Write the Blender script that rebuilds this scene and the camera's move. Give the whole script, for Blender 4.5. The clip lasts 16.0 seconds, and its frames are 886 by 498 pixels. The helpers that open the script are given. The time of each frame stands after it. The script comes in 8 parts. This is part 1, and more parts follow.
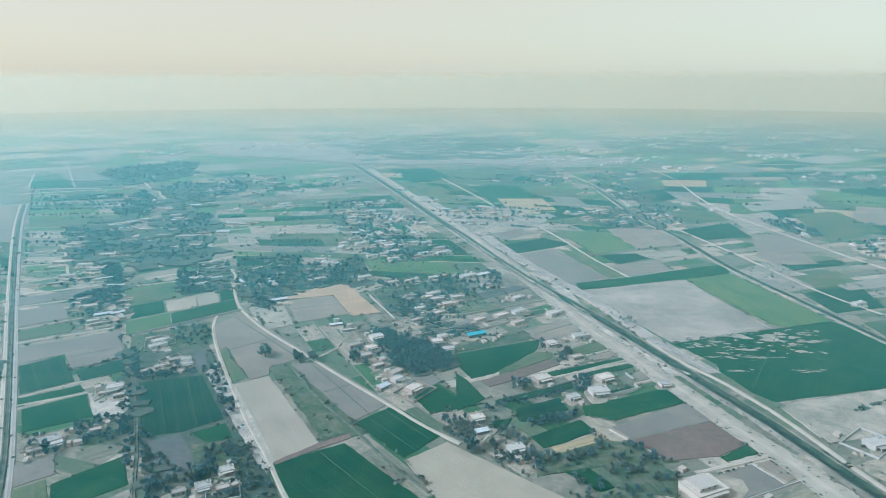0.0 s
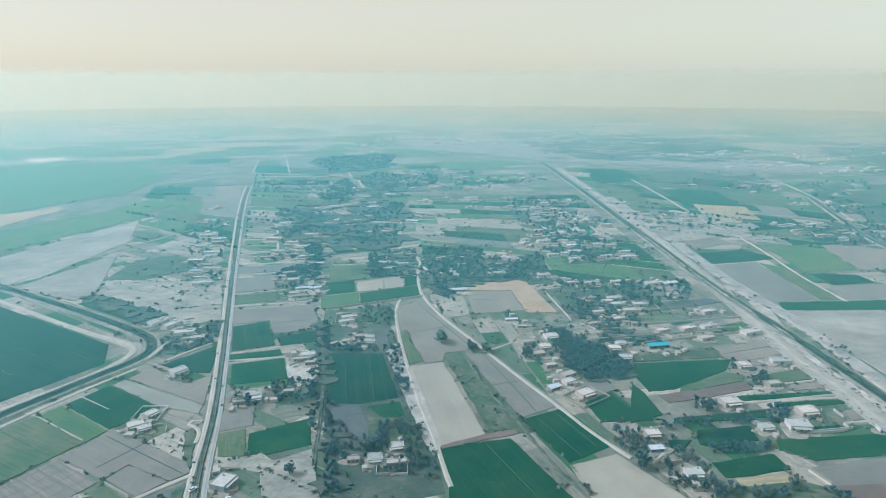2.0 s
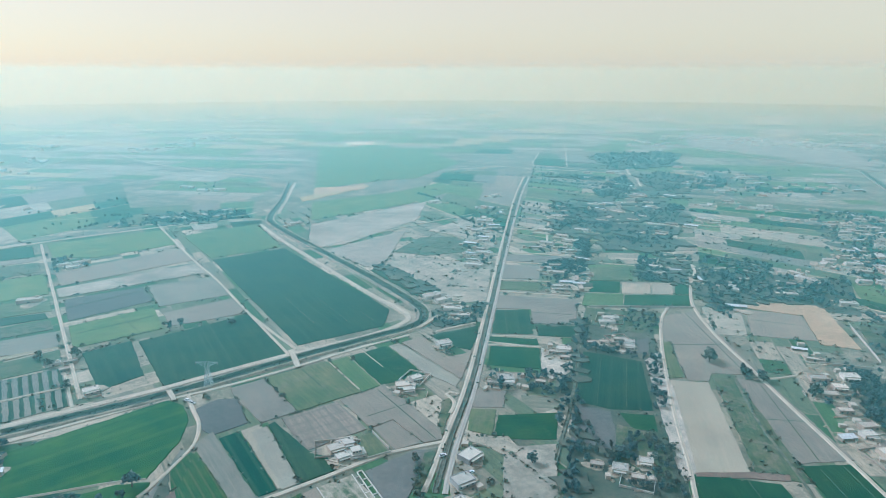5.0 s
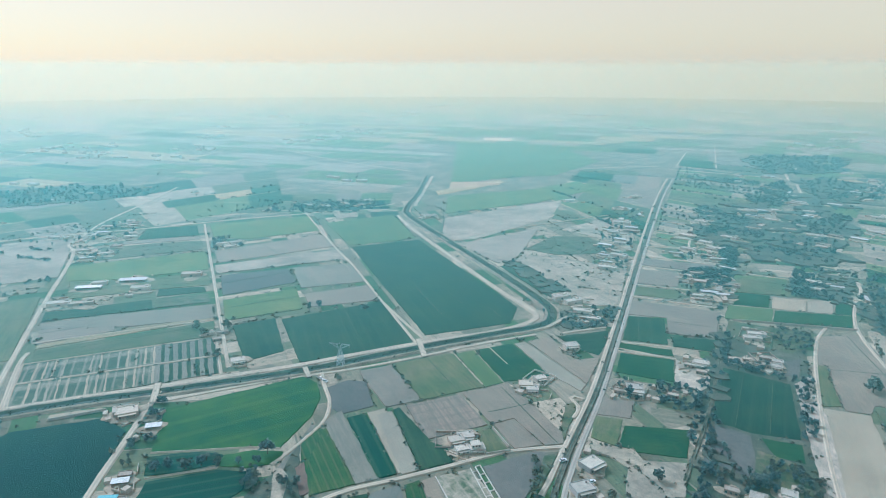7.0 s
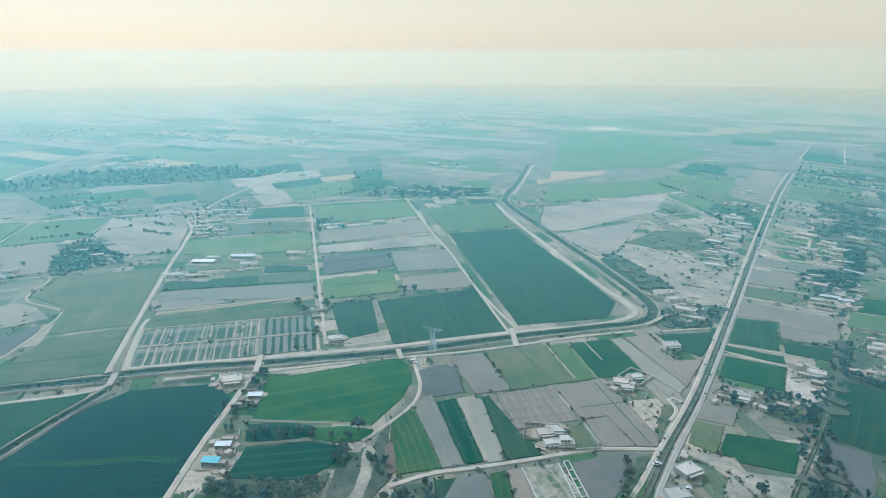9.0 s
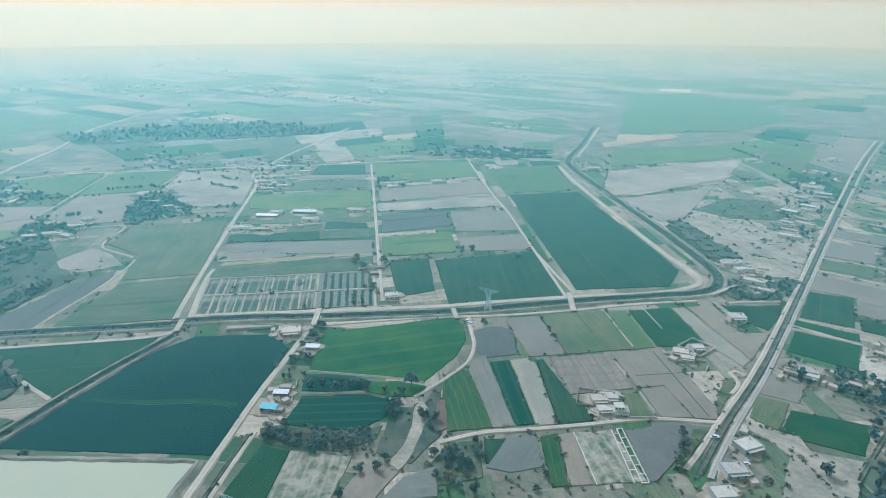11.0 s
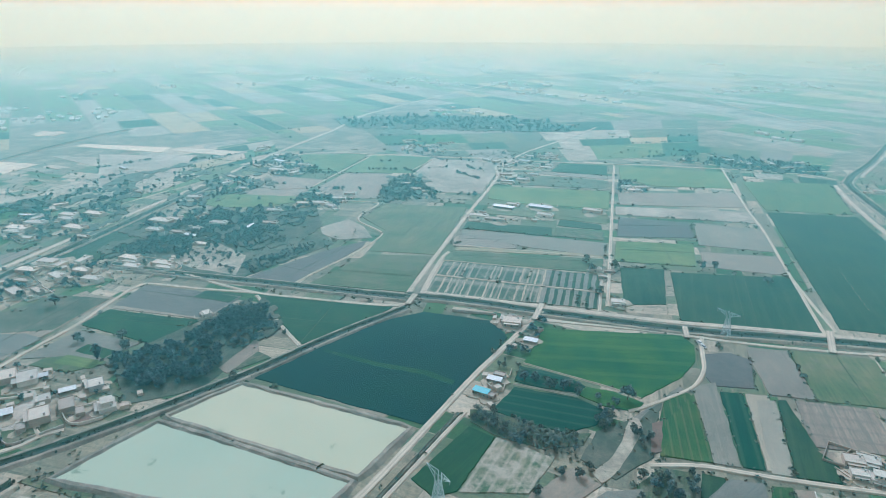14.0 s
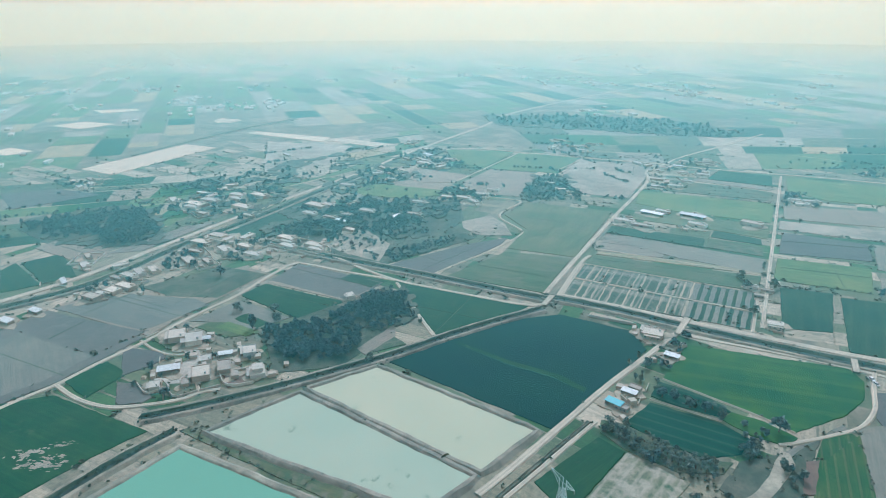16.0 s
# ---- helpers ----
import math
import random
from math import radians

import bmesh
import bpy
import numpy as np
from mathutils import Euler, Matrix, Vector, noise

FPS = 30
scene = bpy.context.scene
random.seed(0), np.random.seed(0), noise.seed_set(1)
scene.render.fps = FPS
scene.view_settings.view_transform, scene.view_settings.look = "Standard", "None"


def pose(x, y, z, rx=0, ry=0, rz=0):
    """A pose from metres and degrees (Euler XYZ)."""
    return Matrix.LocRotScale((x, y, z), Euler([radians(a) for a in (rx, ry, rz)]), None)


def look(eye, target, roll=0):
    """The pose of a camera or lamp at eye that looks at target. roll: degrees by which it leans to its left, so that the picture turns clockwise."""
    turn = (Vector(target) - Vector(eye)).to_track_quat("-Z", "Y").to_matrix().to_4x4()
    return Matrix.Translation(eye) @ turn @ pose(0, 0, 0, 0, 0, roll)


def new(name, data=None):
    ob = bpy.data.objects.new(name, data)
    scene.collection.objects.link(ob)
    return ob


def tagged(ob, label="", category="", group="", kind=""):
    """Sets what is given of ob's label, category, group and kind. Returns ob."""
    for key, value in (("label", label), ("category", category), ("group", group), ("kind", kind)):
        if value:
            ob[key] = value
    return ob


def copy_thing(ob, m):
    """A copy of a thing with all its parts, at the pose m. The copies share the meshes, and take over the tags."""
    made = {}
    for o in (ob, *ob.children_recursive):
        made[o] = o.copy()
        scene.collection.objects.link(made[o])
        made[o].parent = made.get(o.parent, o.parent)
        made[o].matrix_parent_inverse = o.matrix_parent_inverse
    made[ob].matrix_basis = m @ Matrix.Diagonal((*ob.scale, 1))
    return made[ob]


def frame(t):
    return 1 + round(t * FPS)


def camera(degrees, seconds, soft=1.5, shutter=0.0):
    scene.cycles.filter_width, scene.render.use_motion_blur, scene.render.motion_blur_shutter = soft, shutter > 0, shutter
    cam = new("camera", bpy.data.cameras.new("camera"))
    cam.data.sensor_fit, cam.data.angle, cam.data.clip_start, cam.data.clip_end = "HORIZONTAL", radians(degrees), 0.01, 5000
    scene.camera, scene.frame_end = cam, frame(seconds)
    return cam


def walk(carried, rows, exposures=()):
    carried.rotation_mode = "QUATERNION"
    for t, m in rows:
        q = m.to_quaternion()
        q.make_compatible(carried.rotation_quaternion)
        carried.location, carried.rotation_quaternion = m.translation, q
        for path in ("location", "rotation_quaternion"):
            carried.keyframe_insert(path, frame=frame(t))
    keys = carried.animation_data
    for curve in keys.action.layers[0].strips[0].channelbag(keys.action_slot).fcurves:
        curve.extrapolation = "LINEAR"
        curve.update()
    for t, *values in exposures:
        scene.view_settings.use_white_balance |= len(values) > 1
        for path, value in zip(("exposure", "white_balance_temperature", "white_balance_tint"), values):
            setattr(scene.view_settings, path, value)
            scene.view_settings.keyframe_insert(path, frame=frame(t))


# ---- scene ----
cam = camera(69.32, 16.0, soft=0.7)
PATH = [
    (0, (0.00, 0.00, 200.00), (-0.0, 967.0, -54.6), -0.05),
    (0.5, (0.02, 0.93, 199.22), (-69.8, 965.4, -55.5), -0.06),
    (1, (0.05, 1.86, 198.47), (-146.5, 957.6, -56.8), -0.02),
    (1.5, (0.03, 2.79, 197.77), (-216.8, 944.9, -58.1), 0.00),
    (2, (-0.05, 3.72, 197.20), (-277.2, 929.6, -59.4), 0.01),
    (2.5, (-0.19, 4.63, 196.77), (-344.0, 907.6, -61.0), 0.02),
    (3, (-0.30, 5.47, 196.46), (-409.7, 880.3, -62.5), 0.01),
    (3.5, (-0.42, 6.23, 196.26), (-474.1, 847.5, -64.1), 0.01),
    (4, (-0.62, 6.93, 196.11), (-535.5, 810.3, -65.6), 0.03),
    (4.5, (-0.92, 7.57, 195.96), (-590.3, 771.5, -67.0), 0.02),
    (5, (-1.28, 8.15, 195.79), (-636.4, 734.0, -68.3), 0.01),
    (7.5, (-3.21, 10.67, 194.72), (-802.4, 548.1, -74.4), 0.01),
    (8, (-3.64, 11.18, 194.39), (-826.4, 511.4, -75.4), -0.02),
    (8.5, (-4.15, 11.74, 193.93), (-844.7, 477.1, -83.6), -0.01),
    (11, (-7.32, 14.73, 190.93), (-878.4, 366.8, -151.5), 0.04),
    (11.5, (-8.03, 15.21, 190.27), (-907.4, 286.5, -152.6), 0.02),
    (12, (-8.79, 15.55, 189.57), (-921.4, 238.2, -153.3), 0.02),
    (12.5, (-9.50, 15.69, 188.85), (-933.8, 184.0, -153.6), 0.02),
    (13, (-10.09, 15.67, 188.20), (-942.8, 129.6, -154.0), 0.02),
    (13.5, (-10.65, 15.57, 187.67), (-948.3, 75.5, -154.6), 0.03),
    (14, (-11.10, 15.38, 187.26), (-950.5, 21.2, -155.6), 0.02),
    (14.5, (-11.42, 15.10, 186.97), (-949.5, -32.3, -156.2), -0.02),
    (15, (-11.77, 14.77, 186.66), (-945.4, -86.1, -157.1), -0.04),
    (15.5, (-12.18, 14.41, 186.34), (-938.4, -139.4, -157.9), -0.05),
    (16, (-12.63, 14.03, 186.00), (-928.3, -192.5, -158.9), -0.08),
]
walk(cam, [(t, look(eye, target, roll)) for t, eye, target, roll in PATH],
     exposures=[(0, 0.37, 4570, 1), (8, 0.32, 4670, 2), (16, 0.30, 4760, 3)])

scene.cycles.volume_bounces = 3

# ---- sky, sun and haze
SUN_AZ = radians(95)      # turn to the left from +y
SUN_EL = radians(38)
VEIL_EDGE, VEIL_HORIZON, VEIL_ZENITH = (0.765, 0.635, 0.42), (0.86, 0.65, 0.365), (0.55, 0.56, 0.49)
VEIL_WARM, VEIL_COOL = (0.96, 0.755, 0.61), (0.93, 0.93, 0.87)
world = bpy.data.worlds.new("sky")
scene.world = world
world.use_nodes = True
wt = world.node_tree
wt.nodes.clear()
w_out = wt.nodes.new("ShaderNodeOutputWorld")
w_bg = wt.nodes.new("ShaderNodeBackground")
w_sky = wt.nodes.new("ShaderNodeTexSky")
w_sky.sky_type = 'NISHITA'
w_sky.sun_disc = False
w_sky.sun_elevation = SUN_EL
w_sky.sun_rotation = -SUN_AZ
w_sky.dust_density = 1
w_sky.air_density = 1.2
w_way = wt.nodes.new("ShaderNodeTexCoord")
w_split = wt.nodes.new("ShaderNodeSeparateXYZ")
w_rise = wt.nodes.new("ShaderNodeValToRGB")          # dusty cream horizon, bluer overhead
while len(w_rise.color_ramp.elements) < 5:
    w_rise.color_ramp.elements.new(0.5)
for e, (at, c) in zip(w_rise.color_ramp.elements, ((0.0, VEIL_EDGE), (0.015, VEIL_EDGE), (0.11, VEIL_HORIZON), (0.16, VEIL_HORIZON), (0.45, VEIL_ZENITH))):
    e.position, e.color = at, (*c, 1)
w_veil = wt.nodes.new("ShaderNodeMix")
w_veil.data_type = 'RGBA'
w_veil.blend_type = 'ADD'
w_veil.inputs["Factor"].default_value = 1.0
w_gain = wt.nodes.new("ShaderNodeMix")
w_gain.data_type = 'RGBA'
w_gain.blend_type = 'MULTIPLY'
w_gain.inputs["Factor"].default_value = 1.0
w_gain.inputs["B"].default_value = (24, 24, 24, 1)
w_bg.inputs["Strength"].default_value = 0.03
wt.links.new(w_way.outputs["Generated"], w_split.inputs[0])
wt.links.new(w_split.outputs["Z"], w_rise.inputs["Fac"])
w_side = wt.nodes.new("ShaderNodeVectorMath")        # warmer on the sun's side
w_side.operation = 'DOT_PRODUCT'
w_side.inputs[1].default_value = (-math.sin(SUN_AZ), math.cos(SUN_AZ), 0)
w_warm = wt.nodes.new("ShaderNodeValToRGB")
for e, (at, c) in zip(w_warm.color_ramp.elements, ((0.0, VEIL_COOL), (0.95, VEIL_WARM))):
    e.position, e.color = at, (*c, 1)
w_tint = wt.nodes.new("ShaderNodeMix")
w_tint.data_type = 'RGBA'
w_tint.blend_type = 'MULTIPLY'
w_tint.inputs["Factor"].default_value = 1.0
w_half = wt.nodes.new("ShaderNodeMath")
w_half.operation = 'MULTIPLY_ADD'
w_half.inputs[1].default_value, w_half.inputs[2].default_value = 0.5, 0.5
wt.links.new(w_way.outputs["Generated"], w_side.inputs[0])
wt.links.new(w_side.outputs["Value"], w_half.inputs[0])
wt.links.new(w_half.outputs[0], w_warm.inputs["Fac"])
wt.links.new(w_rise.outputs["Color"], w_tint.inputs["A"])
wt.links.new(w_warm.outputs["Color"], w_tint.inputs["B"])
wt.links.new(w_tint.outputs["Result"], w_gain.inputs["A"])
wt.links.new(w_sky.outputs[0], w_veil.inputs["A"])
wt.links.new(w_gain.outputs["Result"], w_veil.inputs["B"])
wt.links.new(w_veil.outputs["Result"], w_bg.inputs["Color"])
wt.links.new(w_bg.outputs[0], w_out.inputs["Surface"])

sun = new("sun", bpy.data.lights.new("sun", "SUN"))
sun.data.energy = 2.75
sun.data.angle = radians(16)
sun.data.color = (1.0, 0.96, 0.91)
sun_way = Vector((-math.sin(SUN_AZ) * math.cos(SUN_EL), math.cos(SUN_AZ) * math.cos(SUN_EL), math.sin(SUN_EL)))
sun.matrix_world = look(sun_way * 800, (0, 0, 0))

# haze rings round the viewpoint, thicker and warmer far out to tint in the fade of light: top of each layer, inner and
# outer radius, density, tint, tint of what it lets through
NEAR_TINT, MID_TINT, FAR_TINT, CLEAR, FAR_PASSED = (0.21, 0.77, 0.87, 1), (0.40, 0.79, 0.68, 1), (1.0, 0.865, 0.57, 1), (1, 1, 1, 1), (1.0, 0.91, 0.64, 1)
HAZE = [(206, 0, 1500, 0.00025, NEAR_TINT, CLEAR), (100, 250, 2750, 0.00022, MID_TINT, CLEAR), (90, 350, 2500, 0.00036, MID_TINT, CLEAR),
        (212, 1400, 4870, 0.00013, FAR_TINT, FAR_PASSED), (216, 1900, 4860, 0.00022, FAR_TINT, FAR_PASSED), (234, 2300, 4850, 0.00028, FAR_TINT, FAR_PASSED)]


# ---- materials
def node_material(name, rough=0.9, spec=0.2):
    m = bpy.data.materials.new(name)
    m.use_nodes = True
    t = m.node_tree
    b = t.nodes["Principled BSDF"]
    b.inputs["Roughness"].default_value = rough
    b.inputs["Specular IOR Level"].default_value = spec
    return m, t, b


def noise_node(t, coord, scale, detail=4, rough=0.6):
    n = t.nodes.new("ShaderNodeTexNoise")
    n.inputs["Scale"].default_value = scale
    n.inputs["Detail"].default_value = detail
    n.inputs["Roughness"].default_value = rough
    t.links.new(coord, n.inputs["Vector"])
    return n.outputs["Fac"]


def ramp(t, fac, stops):
    r = t.nodes.new("ShaderNodeValToRGB")
    while len(r.color_ramp.elements) < len(stops):
        r.color_ramp.elements.new(0.5)
    for e, (at, c) in zip(r.color_ramp.elements, stops):
        e.position = at
        e.color = (*c, 1) if len(c) == 3 else c
    t.links.new(fac, r.inputs["Fac"])
    return r.outputs["Color"]


def mixed(t, fac, a, b, how='MIX'):
    m = t.nodes.new("ShaderNodeMix")
    m.data_type = 'RGBA'
    m.blend_type = how
    for key, v in (("Factor", fac), ("A", a), ("B", b)):
        if isinstance(v, (int, float)):
            m.inputs[key].default_value = v
        elif isinstance(v, tuple):
            m.inputs[key].default_value = (*v, 1)
        else:
            t.links.new(v, m.inputs[key])
    return m.outputs["Result"]


def maths(t, op, a, b=0.0, c=0.0):
    m = t.nodes.new("ShaderNodeMath")
    m.operation = op
    for i, v in enumerate((a, b, c)):
        if isinstance(v, (int, float)):
            m.inputs[i].default_value = v
        else:
            t.links.new(v, m.inputs[i])
    return m.outputs[0]


def bump(t, b, height, strength=0.4, distance=0.3):
    n = t.nodes.new("ShaderNodeBump")
    n.inputs["Strength"].default_value = strength
    n.inputs["Distance"].default_value = distance
    t.links.new(height, n.inputs["Height"])
    t.links.new(n.outputs[0], b.inputs["Normal"])


def shade(c, k):
    return tuple(min(1.0, v * k) for v in c)


def position(t):
    return t.nodes.new("ShaderNodeNewGeometry").outputs["Position"]


def object_random(t):
    return t.nodes.new("ShaderNodeObjectInfo").outputs["Random"]


def island_random(t):
    return t.nodes.new("ShaderNodeNewGeometry").outputs["Random Per Island"]


def uv_split(t):
    uv = t.nodes.new("ShaderNodeUVMap")
    s = t.nodes.new("ShaderNodeSeparateXYZ")
    t.links.new(uv.outputs[0], s.inputs[0])
    return uv.outputs[0], s.outputs[0], s.outputs[1]


def earth(name, base, other, patch=0.02, rough=0.95, mottle=0.45):
    """Bare or weedy ground: broad stains, clods, small relief."""
    m, t, b = node_material(name, rough, 0.1)
    p = position(t)
    big = ramp(t, noise_node(t, p, patch, 5), [(0.36, base), (0.66, other)])
    fine = ramp(t, noise_node(t, p, 0.3, 6, 0.75), [(0.3, (0.82, 0.83, 0.84)), (0.7, (1.14, 1.13, 1.12))])
    mid = ramp(t, noise_node(t, p, 0.075, 5, 0.65), [(0.32, (0.76, 0.79, 0.78)), (0.68, (1.2, 1.17, 1.14))])
    rnd = ramp(t, object_random(t), [(0, (0.86, 0.86, 0.88)), (1, (1.12, 1.1, 1.06))])
    c = mixed(t, 1.0, mixed(t, mottle, mixed(t, 1.0, big, fine, 'MULTIPLY'), mid, 'MULTIPLY'), rnd, 'MULTIPLY')
    tuft = ramp(t, noise_node(t, p, 0.16, 6, 0.8), [(0.60, (0, 0, 0)), (0.68, (1, 1, 1))])      # small dry weeds
    c = mixed(t, maths(t, 'MULTIPLY', tuft, 0.45 * mottle), c, (0.075, 0.085, 0.055))
    t.links.new(c, b.inputs["Base Color"])
    bump(t, b, noise_node(t, p, 0.8, 4), 0.5, 0.4)
    return m


def crop(name, base, weak, soil, rows=0.0, row_soil=0.3, patch=0.035, thin=0.25, across=0.0, streaky=1.0):
    """A planted field: uneven growth, thin places where soil shows, seed rows along the field."""
    m, t, b = node_material(name, 0.85, 0.15)
    p = position(t)
    uv, u, v = uv_split(t)
    growth = ramp(t, noise_node(t, p, patch, 5, 0.62), [(0.35, base), (0.7, weak)])
    streak = t.nodes.new("ShaderNodeMapping")
    streak.inputs["Scale"].default_value = (0.02, 0.45, 1)
    t.links.new(uv, streak.inputs["Vector"])
    lines = ramp(t, noise_node(t, streak.outputs[0], 1.0, 5, 0.75), [(0.28, (0.55, 0.66, 0.64)), (0.72, (1.6, 1.36, 1.2))])
    c = mixed(t, streaky, growth, lines, 'MULTIPLY')
    bare = ramp(t, noise_node(t, p, patch * 2.3, 6, 0.7), [(0.66 - thin * 0.5, (0, 0, 0)), (0.84 - thin * 0.5, (1, 1, 1))])
    c = mixed(t, maths(t, 'MULTIPLY', bare, min(1.0, 0.35 + thin)), c, soil)
    if rows:
        wave = maths(t, 'SINE', maths(t, 'MULTIPLY', v, 2 * math.pi / rows))
        gap = ramp(t, wave, [(0.45, (0, 0, 0)), (0.95, (1, 1, 1))])
        c = mixed(t, maths(t, 'MULTIPLY', gap, row_soil), c, soil)
    if across:
        wave = maths(t, 'SINE', maths(t, 'MULTIPLY', u, 2 * math.pi / across))
        gap = ramp(t, wave, [(0.6, (0, 0, 0)), (0.97, (1, 1, 1))])
        c = mixed(t, maths(t, 'MULTIPLY', gap, row_soil), c, soil)
    fine = ramp(t, noise_node(t, p, 0.9, 4, 0.75), [(0.3, (0.85, 0.85, 0.85)), (0.72, (1.15, 1.15, 1.15))])
    c = mixed(t, 1.0, c, fine, 'MULTIPLY')
    rnd = ramp(t, object_random(t), [(0, (0.84, 0.88, 0.9)), (1, (1.16, 1.1, 1.02))])
    c = mixed(t, 1.0, c, rnd, 'MULTIPLY')
    t.links.new(c, b.inputs["Base Color"])
    bump(t, b, noise_node(t, p, 1.6, 4, 0.7), 0.6, 0.35)
    return m


SOIL, PALE = (0.22, 0.19, 0.16), (0.36, 0.33, 0.275)
GROUND = earth("dry_ground", (0.135, 0.137, 0.095), (0.285, 0.255, 0.195), 0.03, mottle=1.0)
FIELD_LOOK = {
    "green": (crop("young_wheat", (0.01, 0.056, 0.02), (0.036, 0.085, 0.03), (0.12, 0.14, 0.08), thin=0.16), "green field of young wheat with uneven growth", 0.35),
    "dark": (crop("dense_fodder", (0.01, 0.044, 0.024), (0.036, 0.074, 0.034), (0.10, 0.13, 0.08), rows=9, row_soil=0.15, thin=0.12), "dark green field of dense fodder crop", 0.4),
    "deep": (crop("deep_wheat", (0.002, 0.03, 0.03), (0.009, 0.046, 0.026), (0.09, 0.14, 0.05), thin=0.0, patch=0.012, streaky=0.5), "deep green field of thick standing wheat", 0.45),
    "lime": (crop("bright_wheat", (0.01, 0.07, 0.018), (0.05, 0.125, 0.018), (0.12, 0.2, 0.05), rows=16, row_soil=0.2, streaky=0.6, thin=0.05), "bright yellow-green wheat field with long strips", 0.4),
    "light": (crop("light_crop", (0.085, 0.155, 0.06), (0.145, 0.195, 0.085), SOIL, thin=0.15), "light green thin crop field", 0.25),
    "olive": (crop("thin_pasture", (0.075, 0.12, 0.058), (0.15, 0.16, 0.095), SOIL, thin=0.25), "olive green field of thin grass and stubble", 0.2),
    "weed": (crop("weeds", (0.055, 0.098, 0.05), (0.14, 0.15, 0.092), SOIL, thin=0.35, patch=0.07), "weedy green strip of rough grass", 0.3),
    "orow": (crop("row_crop", (0.022, 0.08, 0.022), (0.058, 0.105, 0.032), (0.15, 0.14, 0.08), rows=4, row_soil=0.32, thin=0.1), "olive green vegetable field planted in rows", 0.35),
    "row": (crop("bed_crop", (0.003, 0.048, 0.024), (0.008, 0.058, 0.028), (0.08, 0.12, 0.065), rows=7, row_soil=0.4, thin=0.02), "green field of vegetable beds in straight rows", 0.4),
    "sparse": (crop("sparse_crop", (0.052, 0.103, 0.057), (0.161, 0.172, 0.127), PALE, rows=5, row_soil=0.45, thin=0.5, patch=0.05), "patchy green field with bare pale soil showing", 0.2),
    "plots": (crop("nursery_plots", (0.035, 0.07, 0.05), (0.09, 0.12, 0.085), PALE, rows=26, row_soil=0.4, thin=0.25, across=7), "field of small nursery plots parted by pale paths", 0.2),
    "scrub": (earth("scrub_ground", (0.065, 0.088, 0.06), (0.14, 0.14, 0.105), 0.05, mottle=1.0), "rough grey-green scrub land under scattered trees", 0.03),
    "soil": (crop("ploughed_soil", (0.216, 0.192, 0.157), (0.287, 0.252, 0.200), (0.15, 0.14, 0.11), rows=2.5, row_soil=0.06, thin=0.2, streaky=0.35), "bare grey-brown ploughed field", 0.12),
    "greysoil": (crop("grey_soil", (0.171, 0.175, 0.151), (0.230, 0.227, 0.194), (0.13, 0.14, 0.105), rows=2.5, row_soil=0.12, thin=0.2, streaky=0.5), "bare grey harrowed field", 0.12),
    "grid": (crop("ridged_soil", (0.218, 0.200, 0.174), (0.242, 0.221, 0.191), (0.17, 0.15, 0.13), rows=5, row_soil=0.5, across=9, thin=0.0), "bare ploughed field divided by small ridges", 0.15),
    "pale": (crop("pale_soil", (0.314, 0.28, 0.215), (0.399, 0.36, 0.275), (0.2, 0.185, 0.14), rows=3, row_soil=0.05, thin=0.14, streaky=0.25), "pale dry levelled field", 0.12),
    "tan": (earth("tan_soil", (0.426, 0.306, 0.19), (0.482, 0.357, 0.227), 0.03), "bare tan field of dry sandy soil", 0.12),
    "brown": (earth("brown_soil", (0.189, 0.133, 0.103), (0.225, 0.164, 0.124), 0.025), "reddish brown ploughed field", 0.12),
    "dusk": (earth("dark_soil", (0.131, 0.130, 0.119), (0.162, 0.156, 0.138), 0.02), "dark grey damp ploughed field", 0.12),
    "dry": (earth("waste_land", (0.274, 0.252, 0.199), (0.414, 0.370, 0.291), 0.03, mottle=1.0), "dry waste land with pale salty patches", 0.08),
    "straw": (crop("stubble", (0.297, 0.264, 0.165), (0.352, 0.308, 0.198), SOIL, rows=4, row_soil=0.2, thin=0.15), "straw coloured stubble field", 0.15),
    "gravel": (earth("gravel_verge", (0.36, 0.325, 0.27), (0.53, 0.475, 0.385), 0.06, mottle=1.0), "pale gravelly waste strip beside a canal road", 0.1),
    "salt": (earth("salty_soil", (0.266, 0.239, 0.192), (0.426, 0.383, 0.309), 0.016, mottle=0.8), "pale salty bare field with grey stains", 0.1),
    "wash": (earth("washed_sand", (0.56, 0.475, 0.345), (0.66, 0.565, 0.42), 0.08), "pale washed-out sandy gully", 0.1),
}
